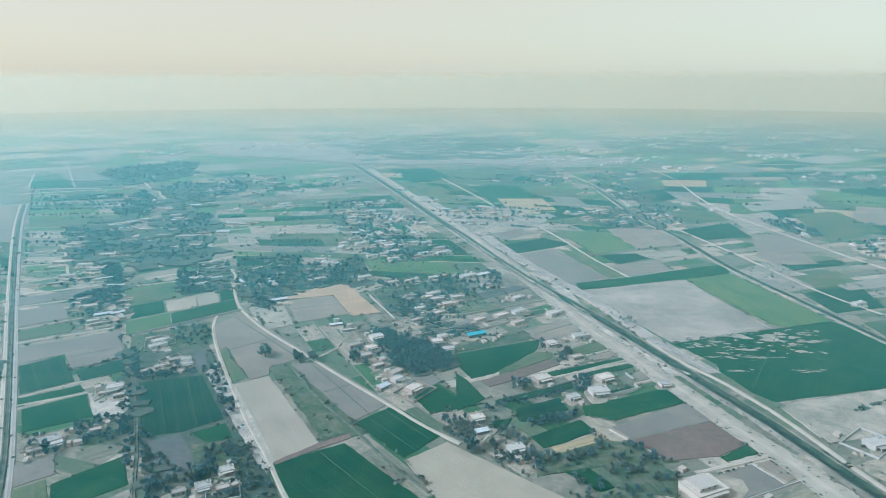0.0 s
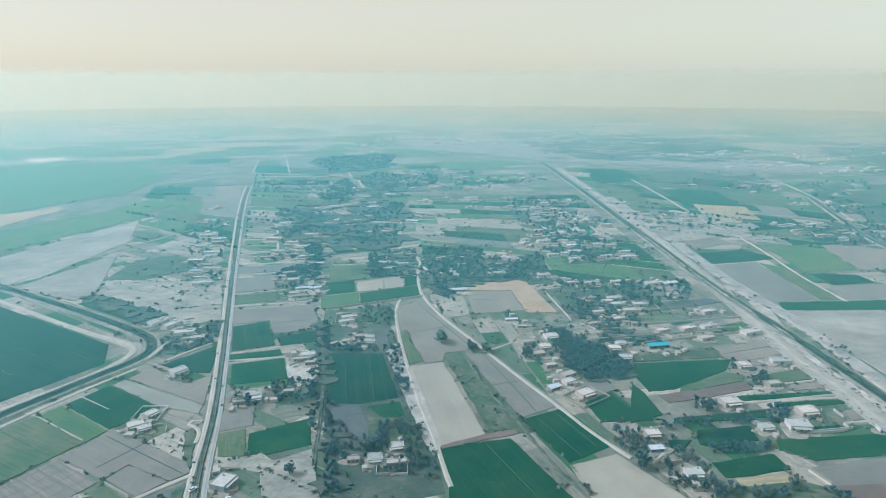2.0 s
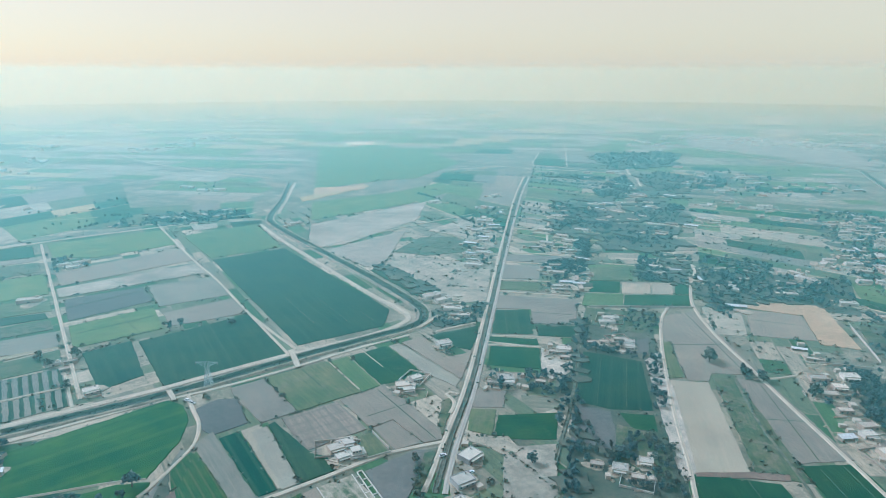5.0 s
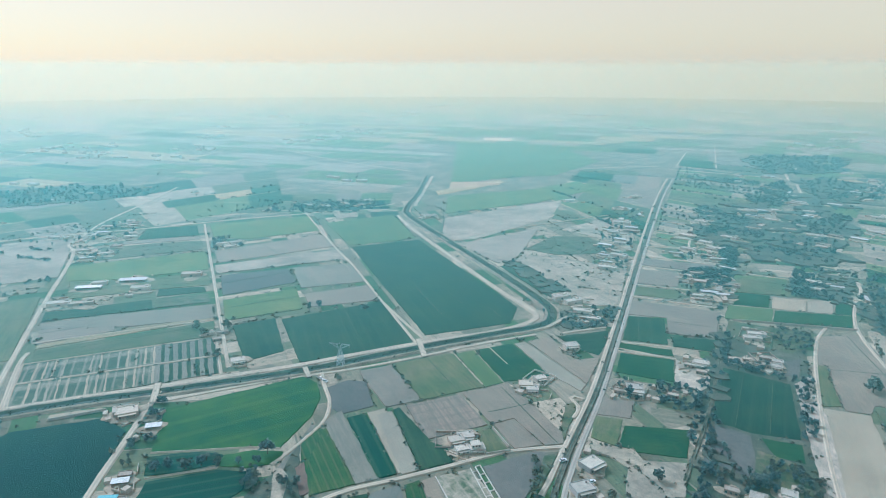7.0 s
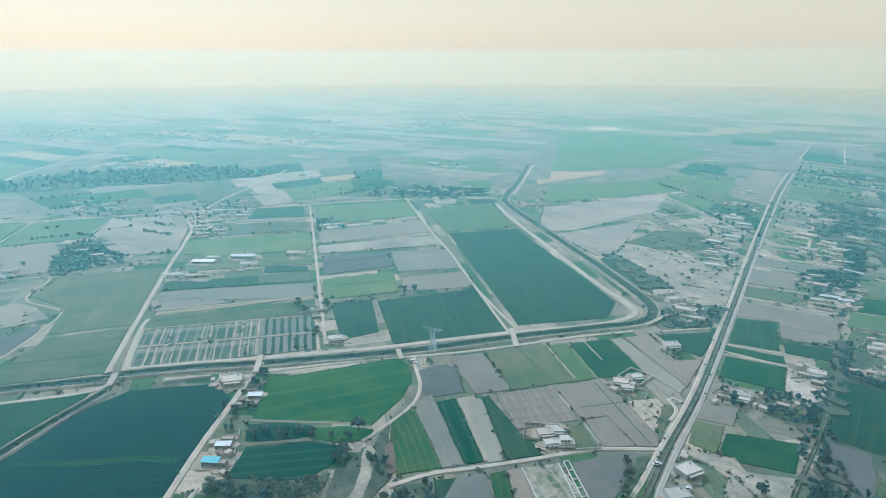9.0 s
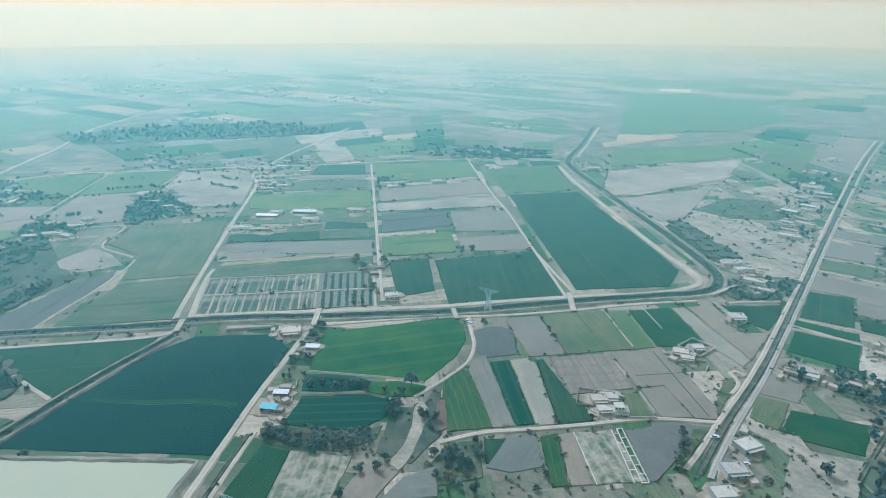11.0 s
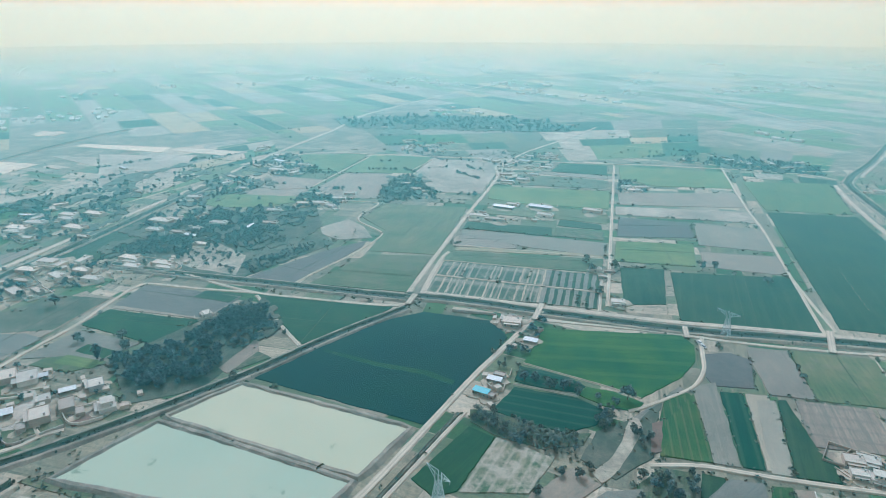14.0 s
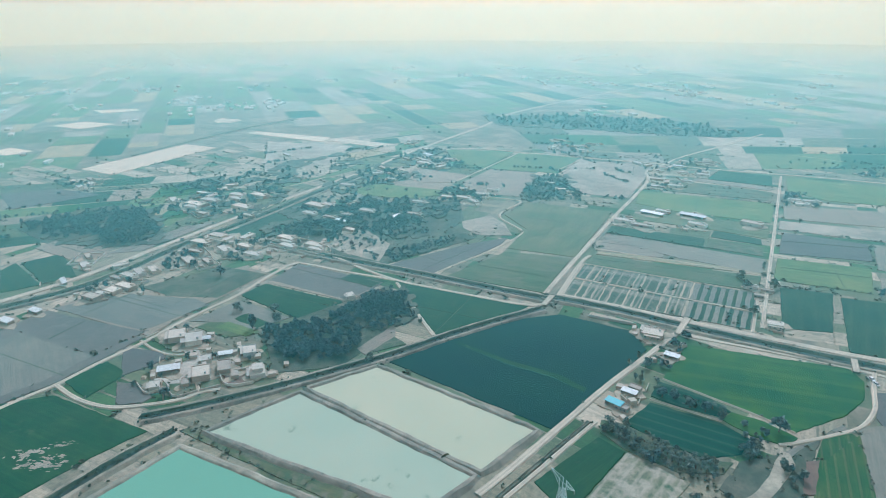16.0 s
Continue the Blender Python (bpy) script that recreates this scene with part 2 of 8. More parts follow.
def track_look(name, base, other, verge):
    """A driven surface: paler wheel ruts, weeds creeping in from ragged edges and along the crown."""
    m, t, b = node_material(name, 0.95, 0.1)
    p = position(t)
    uv, across, along = uv_split(t)
    c = ramp(t, noise_node(t, p, 0.08, 5), [(0.35, base), (0.68, other)])
    rut = maths(t, 'ABSOLUTE', maths(t, 'SUBTRACT', maths(t, 'ABSOLUTE', across), 0.8))
    rut = ramp(t, maths(t, 'ADD', rut, maths(t, 'MULTIPLY', noise_node(t, p, 0.5, 3), 0.5)), [(0.35, (1.12, 1.12, 1.1)), (0.8, (0.86, 0.87, 0.86))])
    c = mixed(t, 1.0, c, rut, 'MULTIPLY')
    edge = maths(t, 'ADD', noise_node(t, p, 0.45, 5, 0.75), maths(t, 'MULTIPLY', maths(t, 'ABSOLUTE', across), 0.02))
    weedy = ramp(t, edge, [(0.62, (0, 0, 0)), (0.76, (1, 1, 1))])
    c = mixed(t, maths(t, 'MULTIPLY', weedy, 0.75), c, verge)
    t.links.new(c, b.inputs["Base Color"])
    bump(t, b, noise_node(t, p, 1.2, 4), 0.5, 0.3)
    return m


DIRT = track_look("dirt_track", (0.42, 0.365, 0.28), (0.56, 0.485, 0.37), (0.20, 0.19, 0.145))
LANE = track_look("dusty_lane", (0.34, 0.31, 0.26), (0.45, 0.41, 0.34), (0.20, 0.19, 0.155))
BANK = earth("canal_bank", (0.20, 0.185, 0.145), (0.38, 0.335, 0.26), 0.05, mottle=1.0)
DIKE = earth("pond_dike", (0.22, 0.21, 0.165), (0.36, 0.33, 0.26), 0.06, mottle=1.0)
REED_BANK = earth("weedy_bank", (0.045, 0.07, 0.045), (0.10, 0.115, 0.07), 0.12)
BUND_PALE = earth("pale_bund", (0.185, 0.17, 0.112), (0.273, 0.235, 0.163), 0.2)
BUND_GREEN = earth("grassy_bund", (0.05, 0.08, 0.045), (0.10, 0.13, 0.075), 0.2)
UNDERGROWTH = earth("undergrowth", (0.075, 0.09, 0.07), (0.135, 0.14, 0.105), 0.05, mottle=0.6)
DITCH = earth("ditch_grass", (0.10, 0.115, 0.08), (0.19, 0.185, 0.14), 0.15, mottle=1.0)
YARD = earth("trodden_yard", (0.328, 0.282, 0.202), (0.523, 0.444, 0.325), 0.09, mottle=1.0)


def water_look(name, deep, silt, rough, patch):
    m, t, b = node_material(name, rough, 0.2)
    p = position(t)
    c = ramp(t, noise_node(t, p, patch, 5, 0.65), [(0.30, silt), (0.62, deep)])
    weed = ramp(t, noise_node(t, p, patch * 3.6, 5, 0.7), [(0.625, (0, 0, 0)), (0.69, (1, 1, 1))])
    c = mixed(t, maths(t, 'MULTIPLY', weed, 0.6), c, (0.10, 0.15, 0.09))
    t.links.new(c, b.inputs["Base Color"])
    bump(t, b, noise_node(t, p, 0.7, 3), 0.05, 0.05)
    return m


POND_WATER = {
    "pale": (water_look("silty_water", (0.47, 0.455, 0.31), (0.40, 0.42, 0.29), 0.8, 0.015), "shallow pond of pale milky water with algae patches"),
    "mixed": (water_look("milky_green_water", (0.34, 0.405, 0.295), (0.4, 0.425, 0.305), 0.75, 0.012), "shallow pond of milky turquoise water with algae patches"),
    "teal": (water_look("green_water", (0.17, 0.34, 0.23), (0.19, 0.37, 0.25), 0.7, 0.01), "deep pond of turquoise green water"),
}
CANAL_WATER = water_look("canal_water", (0.03, 0.045, 0.036), (0.05, 0.065, 0.05), 0.65, 0.05)


def foliage(name, dark, light):
    m, t, b = node_material(name, 0.7, 0.2)
    c = ramp(t, island_random(t), [(0.1, dark), (0.9, light)])
    rnd = ramp(t, object_random(t), [(0, (0.72, 0.8, 0.85)), (0.5, (1, 1, 1)), (1, (1.3, 1.2, 1.05))])
    c = mixed(t, 1.0, c, rnd, 'MULTIPLY')
    t.links.new(c, b.inputs["Base Color"])
    return m


LEAF = foliage("leaf", (0.07, 0.105, 0.10), (0.175, 0.22, 0.20))
LEAF_DUSTY = foliage("dusty_leaf", (0.07, 0.088, 0.068), (0.165, 0.182, 0.14))
PALM_LEAF = foliage("palm_leaf", (0.05, 0.07, 0.05), (0.12, 0.14, 0.1))
REED = foliage("reed_leaf", (0.035, 0.055, 0.038), (0.085, 0.105, 0.07))
SCRUB = foliage("scrub_leaf", (0.06, 0.08, 0.05), (0.16, 0.17, 0.11))


def bark_look(name, base):
    m, t, b = node_material(name, 0.9, 0.1)
    p = position(t)
    t.links.new(ramp(t, noise_node(t, p, 3, 4), [(0.3, shade(base, 0.6)), (0.7, shade(base, 1.3))]), b.inputs["Base Color"])
    return m


BARK = bark_look("bark", (0.16, 0.12, 0.09))


def plaster(name, base, stain, rough=0.85):
    m, t, b = node_material(name, rough, 0.2)
    p = position(t)
    c = ramp(t, noise_node(t, p, 0.35, 5, 0.7), [(0.35, base), (0.72, stain)])
    fine = ramp(t, noise_node(t, p, 2.5, 4), [(0.3, (0.85, 0.85, 0.85)), (0.7, (1.1, 1.1, 1.1))])
    rnd = ramp(t, object_random(t), [(0, (0.78, 0.78, 0.78)), (1, (1.12, 1.1, 1.06))])
    t.links.new(mixed(t, 1.0, mixed(t, 1.0, c, fine, 'MULTIPLY'), rnd, 'MULTIPLY'), b.inputs["Base Color"])
    bump(t, b, noise_node(t, p, 3, 3), 0.2, 0.05)
    return m


WHITEWASH = plaster("whitewash", (0.64, 0.61, 0.54), (0.47, 0.44, 0.38))
ROOF_PALE = plaster("pale_roof_screed", (0.57, 0.53, 0.45), (0.41, 0.38, 0.32))
MUD = plaster("mud_plaster", (0.40, 0.34, 0.27), (0.31, 0.26, 0.21))
MUD_ROOF = plaster("mud_roof", (0.48, 0.42, 0.34), (0.38, 0.33, 0.27))
TAN_WALL = plaster("tan_plaster", (0.50, 0.42, 0.33), (0.42, 0.35, 0.28))
TAN_ROOF = plaster("tan_roof", (0.62, 0.55, 0.45), (0.52, 0.46, 0.37))
GREY_WALL = plaster("grey_cement", (0.48, 0.49, 0.47), (0.36, 0.37, 0.36))
METAL_WHITE = plaster("white_sheet_roof", (0.66, 0.67, 0.65), (0.5, 0.5, 0.48), 0.5)
METAL_BLUE = plaster("blue_sheet_roof", (0.12, 0.47, 0.52), (0.10, 0.38, 0.44), 0.5)
METAL_GREY = plaster("grey_sheet_roof", (0.34, 0.35, 0.35), (0.26, 0.26, 0.26), 0.5)
DARK_OPENING = plaster("dark_glass", (0.035, 0.045, 0.05), (0.05, 0.055, 0.06), 0.3)
WOOD = plaster("painted_door", (0.16, 0.20, 0.20), (0.12, 0.13, 0.12))
STEEL = plaster("galvanised_steel", (0.55, 0.64, 0.66), (0.48, 0.57, 0.59), 0.5)
CAR_WHITE = plaster("white_car_paint", (0.8, 0.8, 0.8), (0.75, 0.75, 0.75), 0.3)
CAR_DARK = plaster("dark_rubber", (0.02, 0.02, 0.02), (0.03, 0.03, 0.03), 0.6)


# ---- mesh helpers
def mesh_object(name, verts, faces, mat, parent=None, label="", uvs=None):
    me = bpy.data.meshes.new(name)
    me.from_pydata(verts, [], faces)
    me.materials.append(mat)
    if uvs is not None:
        layer = me.uv_layers.new(name="UVMap")
        for loop in me.loops:
            layer.data[loop.index].uv = uvs[loop.vertex_index]
    me.update()
    ob = new(name, me)
    if parent:
        ob.parent = parent
    return tagged(ob, label)


def part(name, bm, mat, parent, label=""):
    me = bpy.data.meshes.new(name)
    bmesh.ops.recalc_face_normals(bm, faces=bm.faces)
    bm.to_mesh(me)
    bm.free()
    me.materials.append(mat)
    ob = new(name, me)
    ob.parent = parent
    return tagged(ob, label)


def box(bm, x0, x1, y0, y1, z0, z1, bevel=0.0):
    r = bmesh.ops.create_cube(bm, size=1)
    vs = r["verts"]
    for v in vs:
        v.co = Vector(((x0 + x1) / 2 + v.co.x * (x1 - x0), (y0 + y1) / 2 + v.co.y * (y1 - y0), (z0 + z1) / 2 + v.co.z * (z1 - z0)))
    if bevel:
        es = list({e for v in vs for e in v.link_edges})
        bmesh.ops.bevel(bm, geom=es, offset=bevel, segments=1, affect='EDGES')
    return bm


def inside(p, poly):
    x, y = p
    hit = False
    for (x0, y0), (x1, y1) in zip(poly, poly[1:] + poly[:1]):
        if (y0 > y) != (y1 > y) and x < (x1 - x0) * (y - y0) / (y1 - y0) + x0:
            hit = not hit
    return hit


def away(p, a, b):
    """The distance of p from the stretch a to b."""
    ax, ay = a
    dx, dy = b[0] - ax, b[1] - ay
    k = max(0.0, min(1.0, ((p[0] - ax) * dx + (p[1] - ay) * dy) / (dx * dx + dy * dy + 1e-9)))
    return math.hypot(p[0] - ax - k * dx, p[1] - ay - k * dy)


def resample(line, step):
    """The polyline rounded off and cut into even steps."""
    for _ in range(2):
        cut = [line[0]]
        for (x0, y0), (x1, y1) in zip(line, line[1:]):
            cut += [(x0 * 0.75 + x1 * 0.25, y0 * 0.75 + y1 * 0.25), (x0 * 0.25 + x1 * 0.75, y0 * 0.25 + y1 * 0.75)]
        line = cut + [line[-1]]
    out, rest = [line[0]], 0.0
    for (x0, y0), (x1, y1) in zip(line, line[1:]):
        length = math.hypot(x1 - x0, y1 - y0)
        at = step - rest
        while at <= length:
            out.append((x0 + (x1 - x0) * at / length, y0 + (y1 - y0) * at / length))
            at += step
        rest = (rest + length) % step if length + rest >= step else rest + length
    out.append(line[-1])
    return out


def normals(line):
    out = []
    for i in range(len(line)):
        a, b = line[max(0, i - 1)], line[min(len(line) - 1, i + 1)]
        dx, dy = b[0] - a[0], b[1] - a[1]
        d = math.hypot(dx, dy) or 1.0
        out.append((-dy / d, dx / d))
    return out


def ribbon(name, line, profile, mat, parent=None, label="", wobble=0.0, seed=1):
    """A strip swept along a line; profile: sideways and height, from one edge to the other."""
    rng = random.Random(seed)
    verts, faces, uvs, n, along = [], [], [], len(profile), 0.0
    for (x, y), (nx, ny) in zip(line, normals(line)):
        for k, (s, z) in enumerate(profile):
            j = rng.uniform(-wobble, wobble) if k in (0, n - 1) else rng.uniform(-wobble, wobble) * 0.4
            verts.append((x + nx * (s + j), y + ny * (s + j), z))
            uvs.append((s + j, along))
        along += 1.0
    for i in range(len(line) - 1):
        for k in range(n - 1):
            a = i * n + k
            faces.append((a, a + n, a + n + 1, a + 1))
    return mesh_object(name, verts, faces, mat, parent, label, uvs)


# ---- ground and haze
def ground():
    bm = bmesh.new()
    rings = [0, 60, 150, 300, 500, 800, 1300, 2200, 3400, 4980]
    bmesh.ops.create_circle(bm, cap_ends=True, cap_tris=True, radius=rings[-1], segments=96)
    me = bpy.data.meshes.new("ground")
    bm.to_mesh(me)
    bm.free()
    me.materials.append(GROUND)
    tagged(new("ground", me), "flat dry grey-brown farmland reaching the horizon", "ground", kind="structure")


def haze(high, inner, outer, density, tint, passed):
    m = bpy.data.materials.new("tinted_haze")
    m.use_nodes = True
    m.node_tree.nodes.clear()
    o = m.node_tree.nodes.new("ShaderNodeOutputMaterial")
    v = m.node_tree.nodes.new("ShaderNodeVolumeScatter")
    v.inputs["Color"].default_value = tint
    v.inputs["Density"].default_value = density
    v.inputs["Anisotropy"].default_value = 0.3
    # takes blue out of the far rings so that their light turns cream
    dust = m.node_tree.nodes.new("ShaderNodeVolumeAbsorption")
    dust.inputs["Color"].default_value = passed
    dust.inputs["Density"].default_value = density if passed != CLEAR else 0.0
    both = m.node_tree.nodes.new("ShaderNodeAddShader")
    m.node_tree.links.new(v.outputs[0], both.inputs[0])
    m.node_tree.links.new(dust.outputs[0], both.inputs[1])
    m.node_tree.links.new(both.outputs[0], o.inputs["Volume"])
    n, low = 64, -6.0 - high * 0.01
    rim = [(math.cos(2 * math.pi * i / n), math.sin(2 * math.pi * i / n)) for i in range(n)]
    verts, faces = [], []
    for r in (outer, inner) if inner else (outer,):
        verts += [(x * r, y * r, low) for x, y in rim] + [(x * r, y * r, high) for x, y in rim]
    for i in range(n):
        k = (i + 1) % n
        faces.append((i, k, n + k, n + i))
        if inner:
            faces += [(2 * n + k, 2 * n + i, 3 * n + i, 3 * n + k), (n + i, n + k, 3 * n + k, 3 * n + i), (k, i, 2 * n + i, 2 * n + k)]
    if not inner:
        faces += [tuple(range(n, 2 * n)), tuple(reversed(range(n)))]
    ob = mesh_object("haze", verts, faces, m, None, "haze layer over the plain with the colour fade of distance tinted in")
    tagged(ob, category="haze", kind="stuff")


ground()
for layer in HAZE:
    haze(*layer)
TAKEN, GROWN, LINES, HOUSE_SPOTS = [], [], [], []


# ---- fields
def inset(poly, by):
    cx, cy = sum(p[0] for p in poly) / len(poly), sum(p[1] for p in poly) / len(poly)
    out = []
    for x, y in poly:
        d = math.hypot(x - cx, y - cy) or 1.0
        k = max(0.5, 1 - by / d)
        out.append((cx + (x - cx) * k, cy + (y - cy) * k))
    return out


def worn_edge(poly, rng, step, wobble):
    out = []
    for (x0, y0), (x1, y1) in zip(poly, poly[1:] + poly[:1]):
        d = math.hypot(x1 - x0, y1 - y0)
        n = max(1, int(d / step))
        for i in range(n):
            j = rng.uniform(-wobble, wobble) if i else 0
            k = i / n
            out.append((x0 + (x1 - x0) * k - (y1 - y0) / d * j, y0 + (y1 - y0) * k + (x1 - x0) / d * j))
    return out


def slab(poly, top, base=0.0):
    """Top ring and foot ring of a raised plot, the foot a little wider."""
    n = len(poly)
    foot = inset(poly, -0.35)
    verts = [(x, y, top) for x, y in poly] + [(x, y, base) for x, y in foot]
    faces = [tuple(range(n))] + [(i, n + i, n + (i + 1) % n, (i + 1) % n) for i in range(n)]
    return verts, faces


FIELD_COUNT = [0]


def field(kind, poly, low=False):
    mat, label, top = FIELD_LOOK[kind]
    FIELD_COUNT[0] += 1
    rng = random.Random(FIELD_COUNT[0])
    if sum(a[0] * b[1] - b[0] * a[1] for a, b in zip(poly, poly[1:] + poly[:1])) < 0:
        poly = poly[::-1]
    TAKEN.append(poly)
    if not low and kind not in ("scrub", "weed", "dry", "gravel"):
        GROWN.append(inset(poly, 1.2))
    top = 0.06 + 0.0001 * FIELD_COUNT[0] if low else 0.16 + 0.00045 * FIELD_COUNT[0]
    far = min(math.hypot(*p) for p in poly)
    shape = worn_edge(inset(poly, 0.5), rng, 4 if far < 600 else 25, 0.4)
    verts, faces = slab(shape, top)
    ends = max(zip(poly, poly[1:] + poly[:1]), key=lambda e: math.hypot(e[1][0] - e[0][0], e[1][1] - e[0][1]))
    d = math.hypot(ends[1][0] - ends[0][0], ends[1][1] - ends[0][1])
    ux, uy = (ends[1][0] - ends[0][0]) / d, (ends[1][1] - ends[0][1]) / d
    uvs = [((x - ends[0][0]) * ux + (y - ends[0][1]) * uy, -(x - ends[0][0]) * uy + (y - ends[0][1]) * ux) for x, y, z in verts]
    ob = mesh_object("field", verts, faces, mat, None, label, uvs)
    tagged(ob, category="field", kind="structure")
    if far < 900 and not low:
        hedges(poly, rng)
    area = abs(sum(a[0] * b[1] - b[0] * a[1] for a, b in zip(poly, poly[1:] + poly[:1]))) / 2
    if kind in ("green", "dark", "olive", "soil", "dusk", "light", "weed") and area > 1500 and far < 800 and not low:
        bunds(ob, poly, top, rng, kind)
    return ob


HEDGE = []


def hedges(poly, rng):
    """Bushes and small trees standing along some field edges."""
    for (x0, y0), (x1, y1) in zip(poly, poly[1:] + poly[:1]):
        if rng.random() > 0.2:
            continue
        d = math.hypot(x1 - x0, y1 - y0)
        at, dense = 0.0, rng.uniform(2.0, 9.0)
        while at < d:
            k = at / d
            HEDGE.append((x0 + (x1 - x0) * k + rng.uniform(-1, 1), y0 + (y1 - y0) * k + rng.uniform(-1, 1), rng.uniform(0.3, 0.9) if rng.random() < 0.9 else rng.uniform(1.0, 1.9)))
            at += rng.expovariate(1 / dense)


def bunds(ob, poly, top, rng, kind):
    """Low earth ridges that cut a field into basins."""
    ends = max(zip(poly, poly[1:] + poly[:1]), key=lambda e: math.hypot(e[1][0] - e[0][0], e[1][1] - e[0][1]))
    d = math.hypot(ends[1][0] - ends[0][0], ends[1][1] - ends[0][1])
    ux, uy = (ends[1][0] - ends[0][0]) / d, (ends[1][1] - ends[0][1]) / d
    cx, cy = sum(p[0] for p in poly) / len(poly), sum(p[1] for p in poly) / len(poly)
    for axis in (0, 1):
        wx, wy = ((ux, uy), (-uy, ux))[axis]
        for _ in range(rng.choice(((1, 2, 0), (0, 0, 1))[axis])):
            off = rng.uniform(-0.3, 0.3) * (d if axis else d * 0.6)
            px, py = cx - wy * off, cy + wx * off
            run = [(px + wx * s, py + wy * s) for s in range(-300, 301, 4)]
            run = [q for q in run if inside(q, poly)]
            if len(run) > 4:
                ribbon("bund", run, [(-0.4, top - 0.1), (-0.15, top + 0.12), (0.15, top + 0.12), (0.4, top - 0.1)], BUND_GREEN, ob, "low earth bund", 0.12, rng.randrange(999))


PALETTE = ["olive", "green", "lime", "dark", "olive", "soil", "weed", "light", "dry", "soil", "light", "olive", "green", "straw", "greysoil", "weed", "dark", "pale", "dry"]
FAR_TREES, HAMLETS, PATHS = [], [], []


PALE_STRIPS = ["olive", "light", "weed", "greysoil", "olive", "pale", "sparse", "light", "soil", "dry", "weed", "olive"]


def strip_block(quad, rows, cols, homes=0.1, kinds=None):
    """A block of long narrow holdings, cut unevenly, with tree rows, paths and farmsteads between them."""
    rng = random.Random(int(abs(quad[0][0] * 7 + quad[0][1])))

    def at(u, v):
        (ax, ay), (bx, by), (cx, cy), (dx, dy) = quad
        return ((ax * (1 - u) + bx * u) * (1 - v) + (dx * (1 - u) + cx * u) * v,
                (ay * (1 - u) + by * u) * (1 - v) + (dy * (1 - u) + cy * u) * v)

    us = [0.0] + sorted((i + rng.uniform(-0.35, 0.35)) / rows for i in range(1, rows)) + [1.0]
    for u0, u1 in zip(us, us[1:]):
        vs = [0.0] + sorted((i + rng.uniform(-0.4, 0.4)) / cols for i in range(1, cols)) + [1.0]
        for v0, v1 in zip(vs, vs[1:]):
            a, b, c, d = at(u0, v0), at(u1, v0), at(u1, v1), at(u0, v1)
            field(rng.choice(kinds or PALETTE), [a, b, c, d], low=True)
            dist = math.hypot(d[0] - a[0], d[1] - a[1])
            if rng.random() < 0.5:
                run, gap = 0.0, rng.choice((2.5, 4, 7, 12))
                while run < dist:
                    k = run / dist
                    FAR_TREES.append((a[0] + (d[0] - a[0]) * k + rng.uniform(-1.5, 1.5), a[1] + (d[1] - a[1]) * k + rng.uniform(-1.5, 1.5), rng.uniform(1.4, 4.5)))
                    run += rng.expovariate(1 / gap)
            if rng.random() < 0.4:
                PATHS.append((a, d, rng.uniform(0.4, 0.9)))
            if rng.random() < homes:
                k = rng.uniform(0.1, 0.9)
                HAMLETS.append(((a[0] + b[0]) / 2 * (1 - k) + (c[0] + d[0]) / 2 * k, (a[1] + b[1]) / 2 * (1 - k) + (c[1] + d[1]) / 2 * k, math.degrees(math.atan2(d[1] - a[1], d[0] - a[0])), rng.randrange(1, 4)))


def holdings_look():
    """Many small plots: each one green, thin grass, scrub or bare soil, weedy and uneven inside."""
    m, t, b = node_material("small_holdings", 0.95, 0.1)
    p = position(t)
    uv, u, v = uv_split(t)
    kinds = [(0.0, (0.13, 0.16, 0.10)), (0.14, (0.26, 0.24, 0.175)), (0.28, (0.06, 0.115, 0.05)), (0.36, (0.20, 0.195, 0.145)), (0.48, (0.36, 0.315, 0.24)),
             (0.62, (0.15, 0.175, 0.105)), (0.74, (0.30, 0.27, 0.21)), (0.85, (0.08, 0.145, 0.06)), (0.90, (0.44, 0.385, 0.30))]
    r = t.nodes.new("ShaderNodeValToRGB")
    r.color_ramp.interpolation = 'CONSTANT'
    while len(r.color_ramp.elements) < len(kinds):
        r.color_ramp.elements.new(0.5)
    for e, (at, c) in zip(r.color_ramp.elements, kinds):
        e.position, e.color = at, (*c, 1)
    t.links.new(island_random(t), r.inputs["Fac"])
    streak = t.nodes.new("ShaderNodeMapping")
    streak.inputs["Scale"].default_value = (0.03, 0.4, 1)
    t.links.new(uv, streak.inputs["Vector"])
    lines = ramp(t, noise_node(t, streak.outputs[0], 1.0, 5, 0.75), [(0.28, (0.65, 0.7, 0.68)), (0.72, (1.4, 1.3, 1.2))])
    c = mixed(t, 1.0, r.outputs["Color"], lines, 'MULTIPLY')
    weed = ramp(t, noise_node(t, p, 0.09, 6, 0.75), [(0.5, (0, 0, 0)), (0.64, (1, 1, 1))])
    c = mixed(t, maths(t, 'MULTIPLY', weed, 0.5), c, (0.09, 0.1, 0.07))
    fine = ramp(t, noise_node(t, p, 0.6, 5, 0.8), [(0.3, (0.7, 0.7, 0.7)), (0.7, (1.3, 1.3, 1.3))])
    t.links.new(mixed(t, 1.0, c, fine, 'MULTIPLY'), b.inputs["Base Color"])
    bump(t, b, noise_node(t, p, 1.2, 4), 0.5, 0.35)
    return m


HOLDING = holdings_look()
HOLDING_EDGES = []
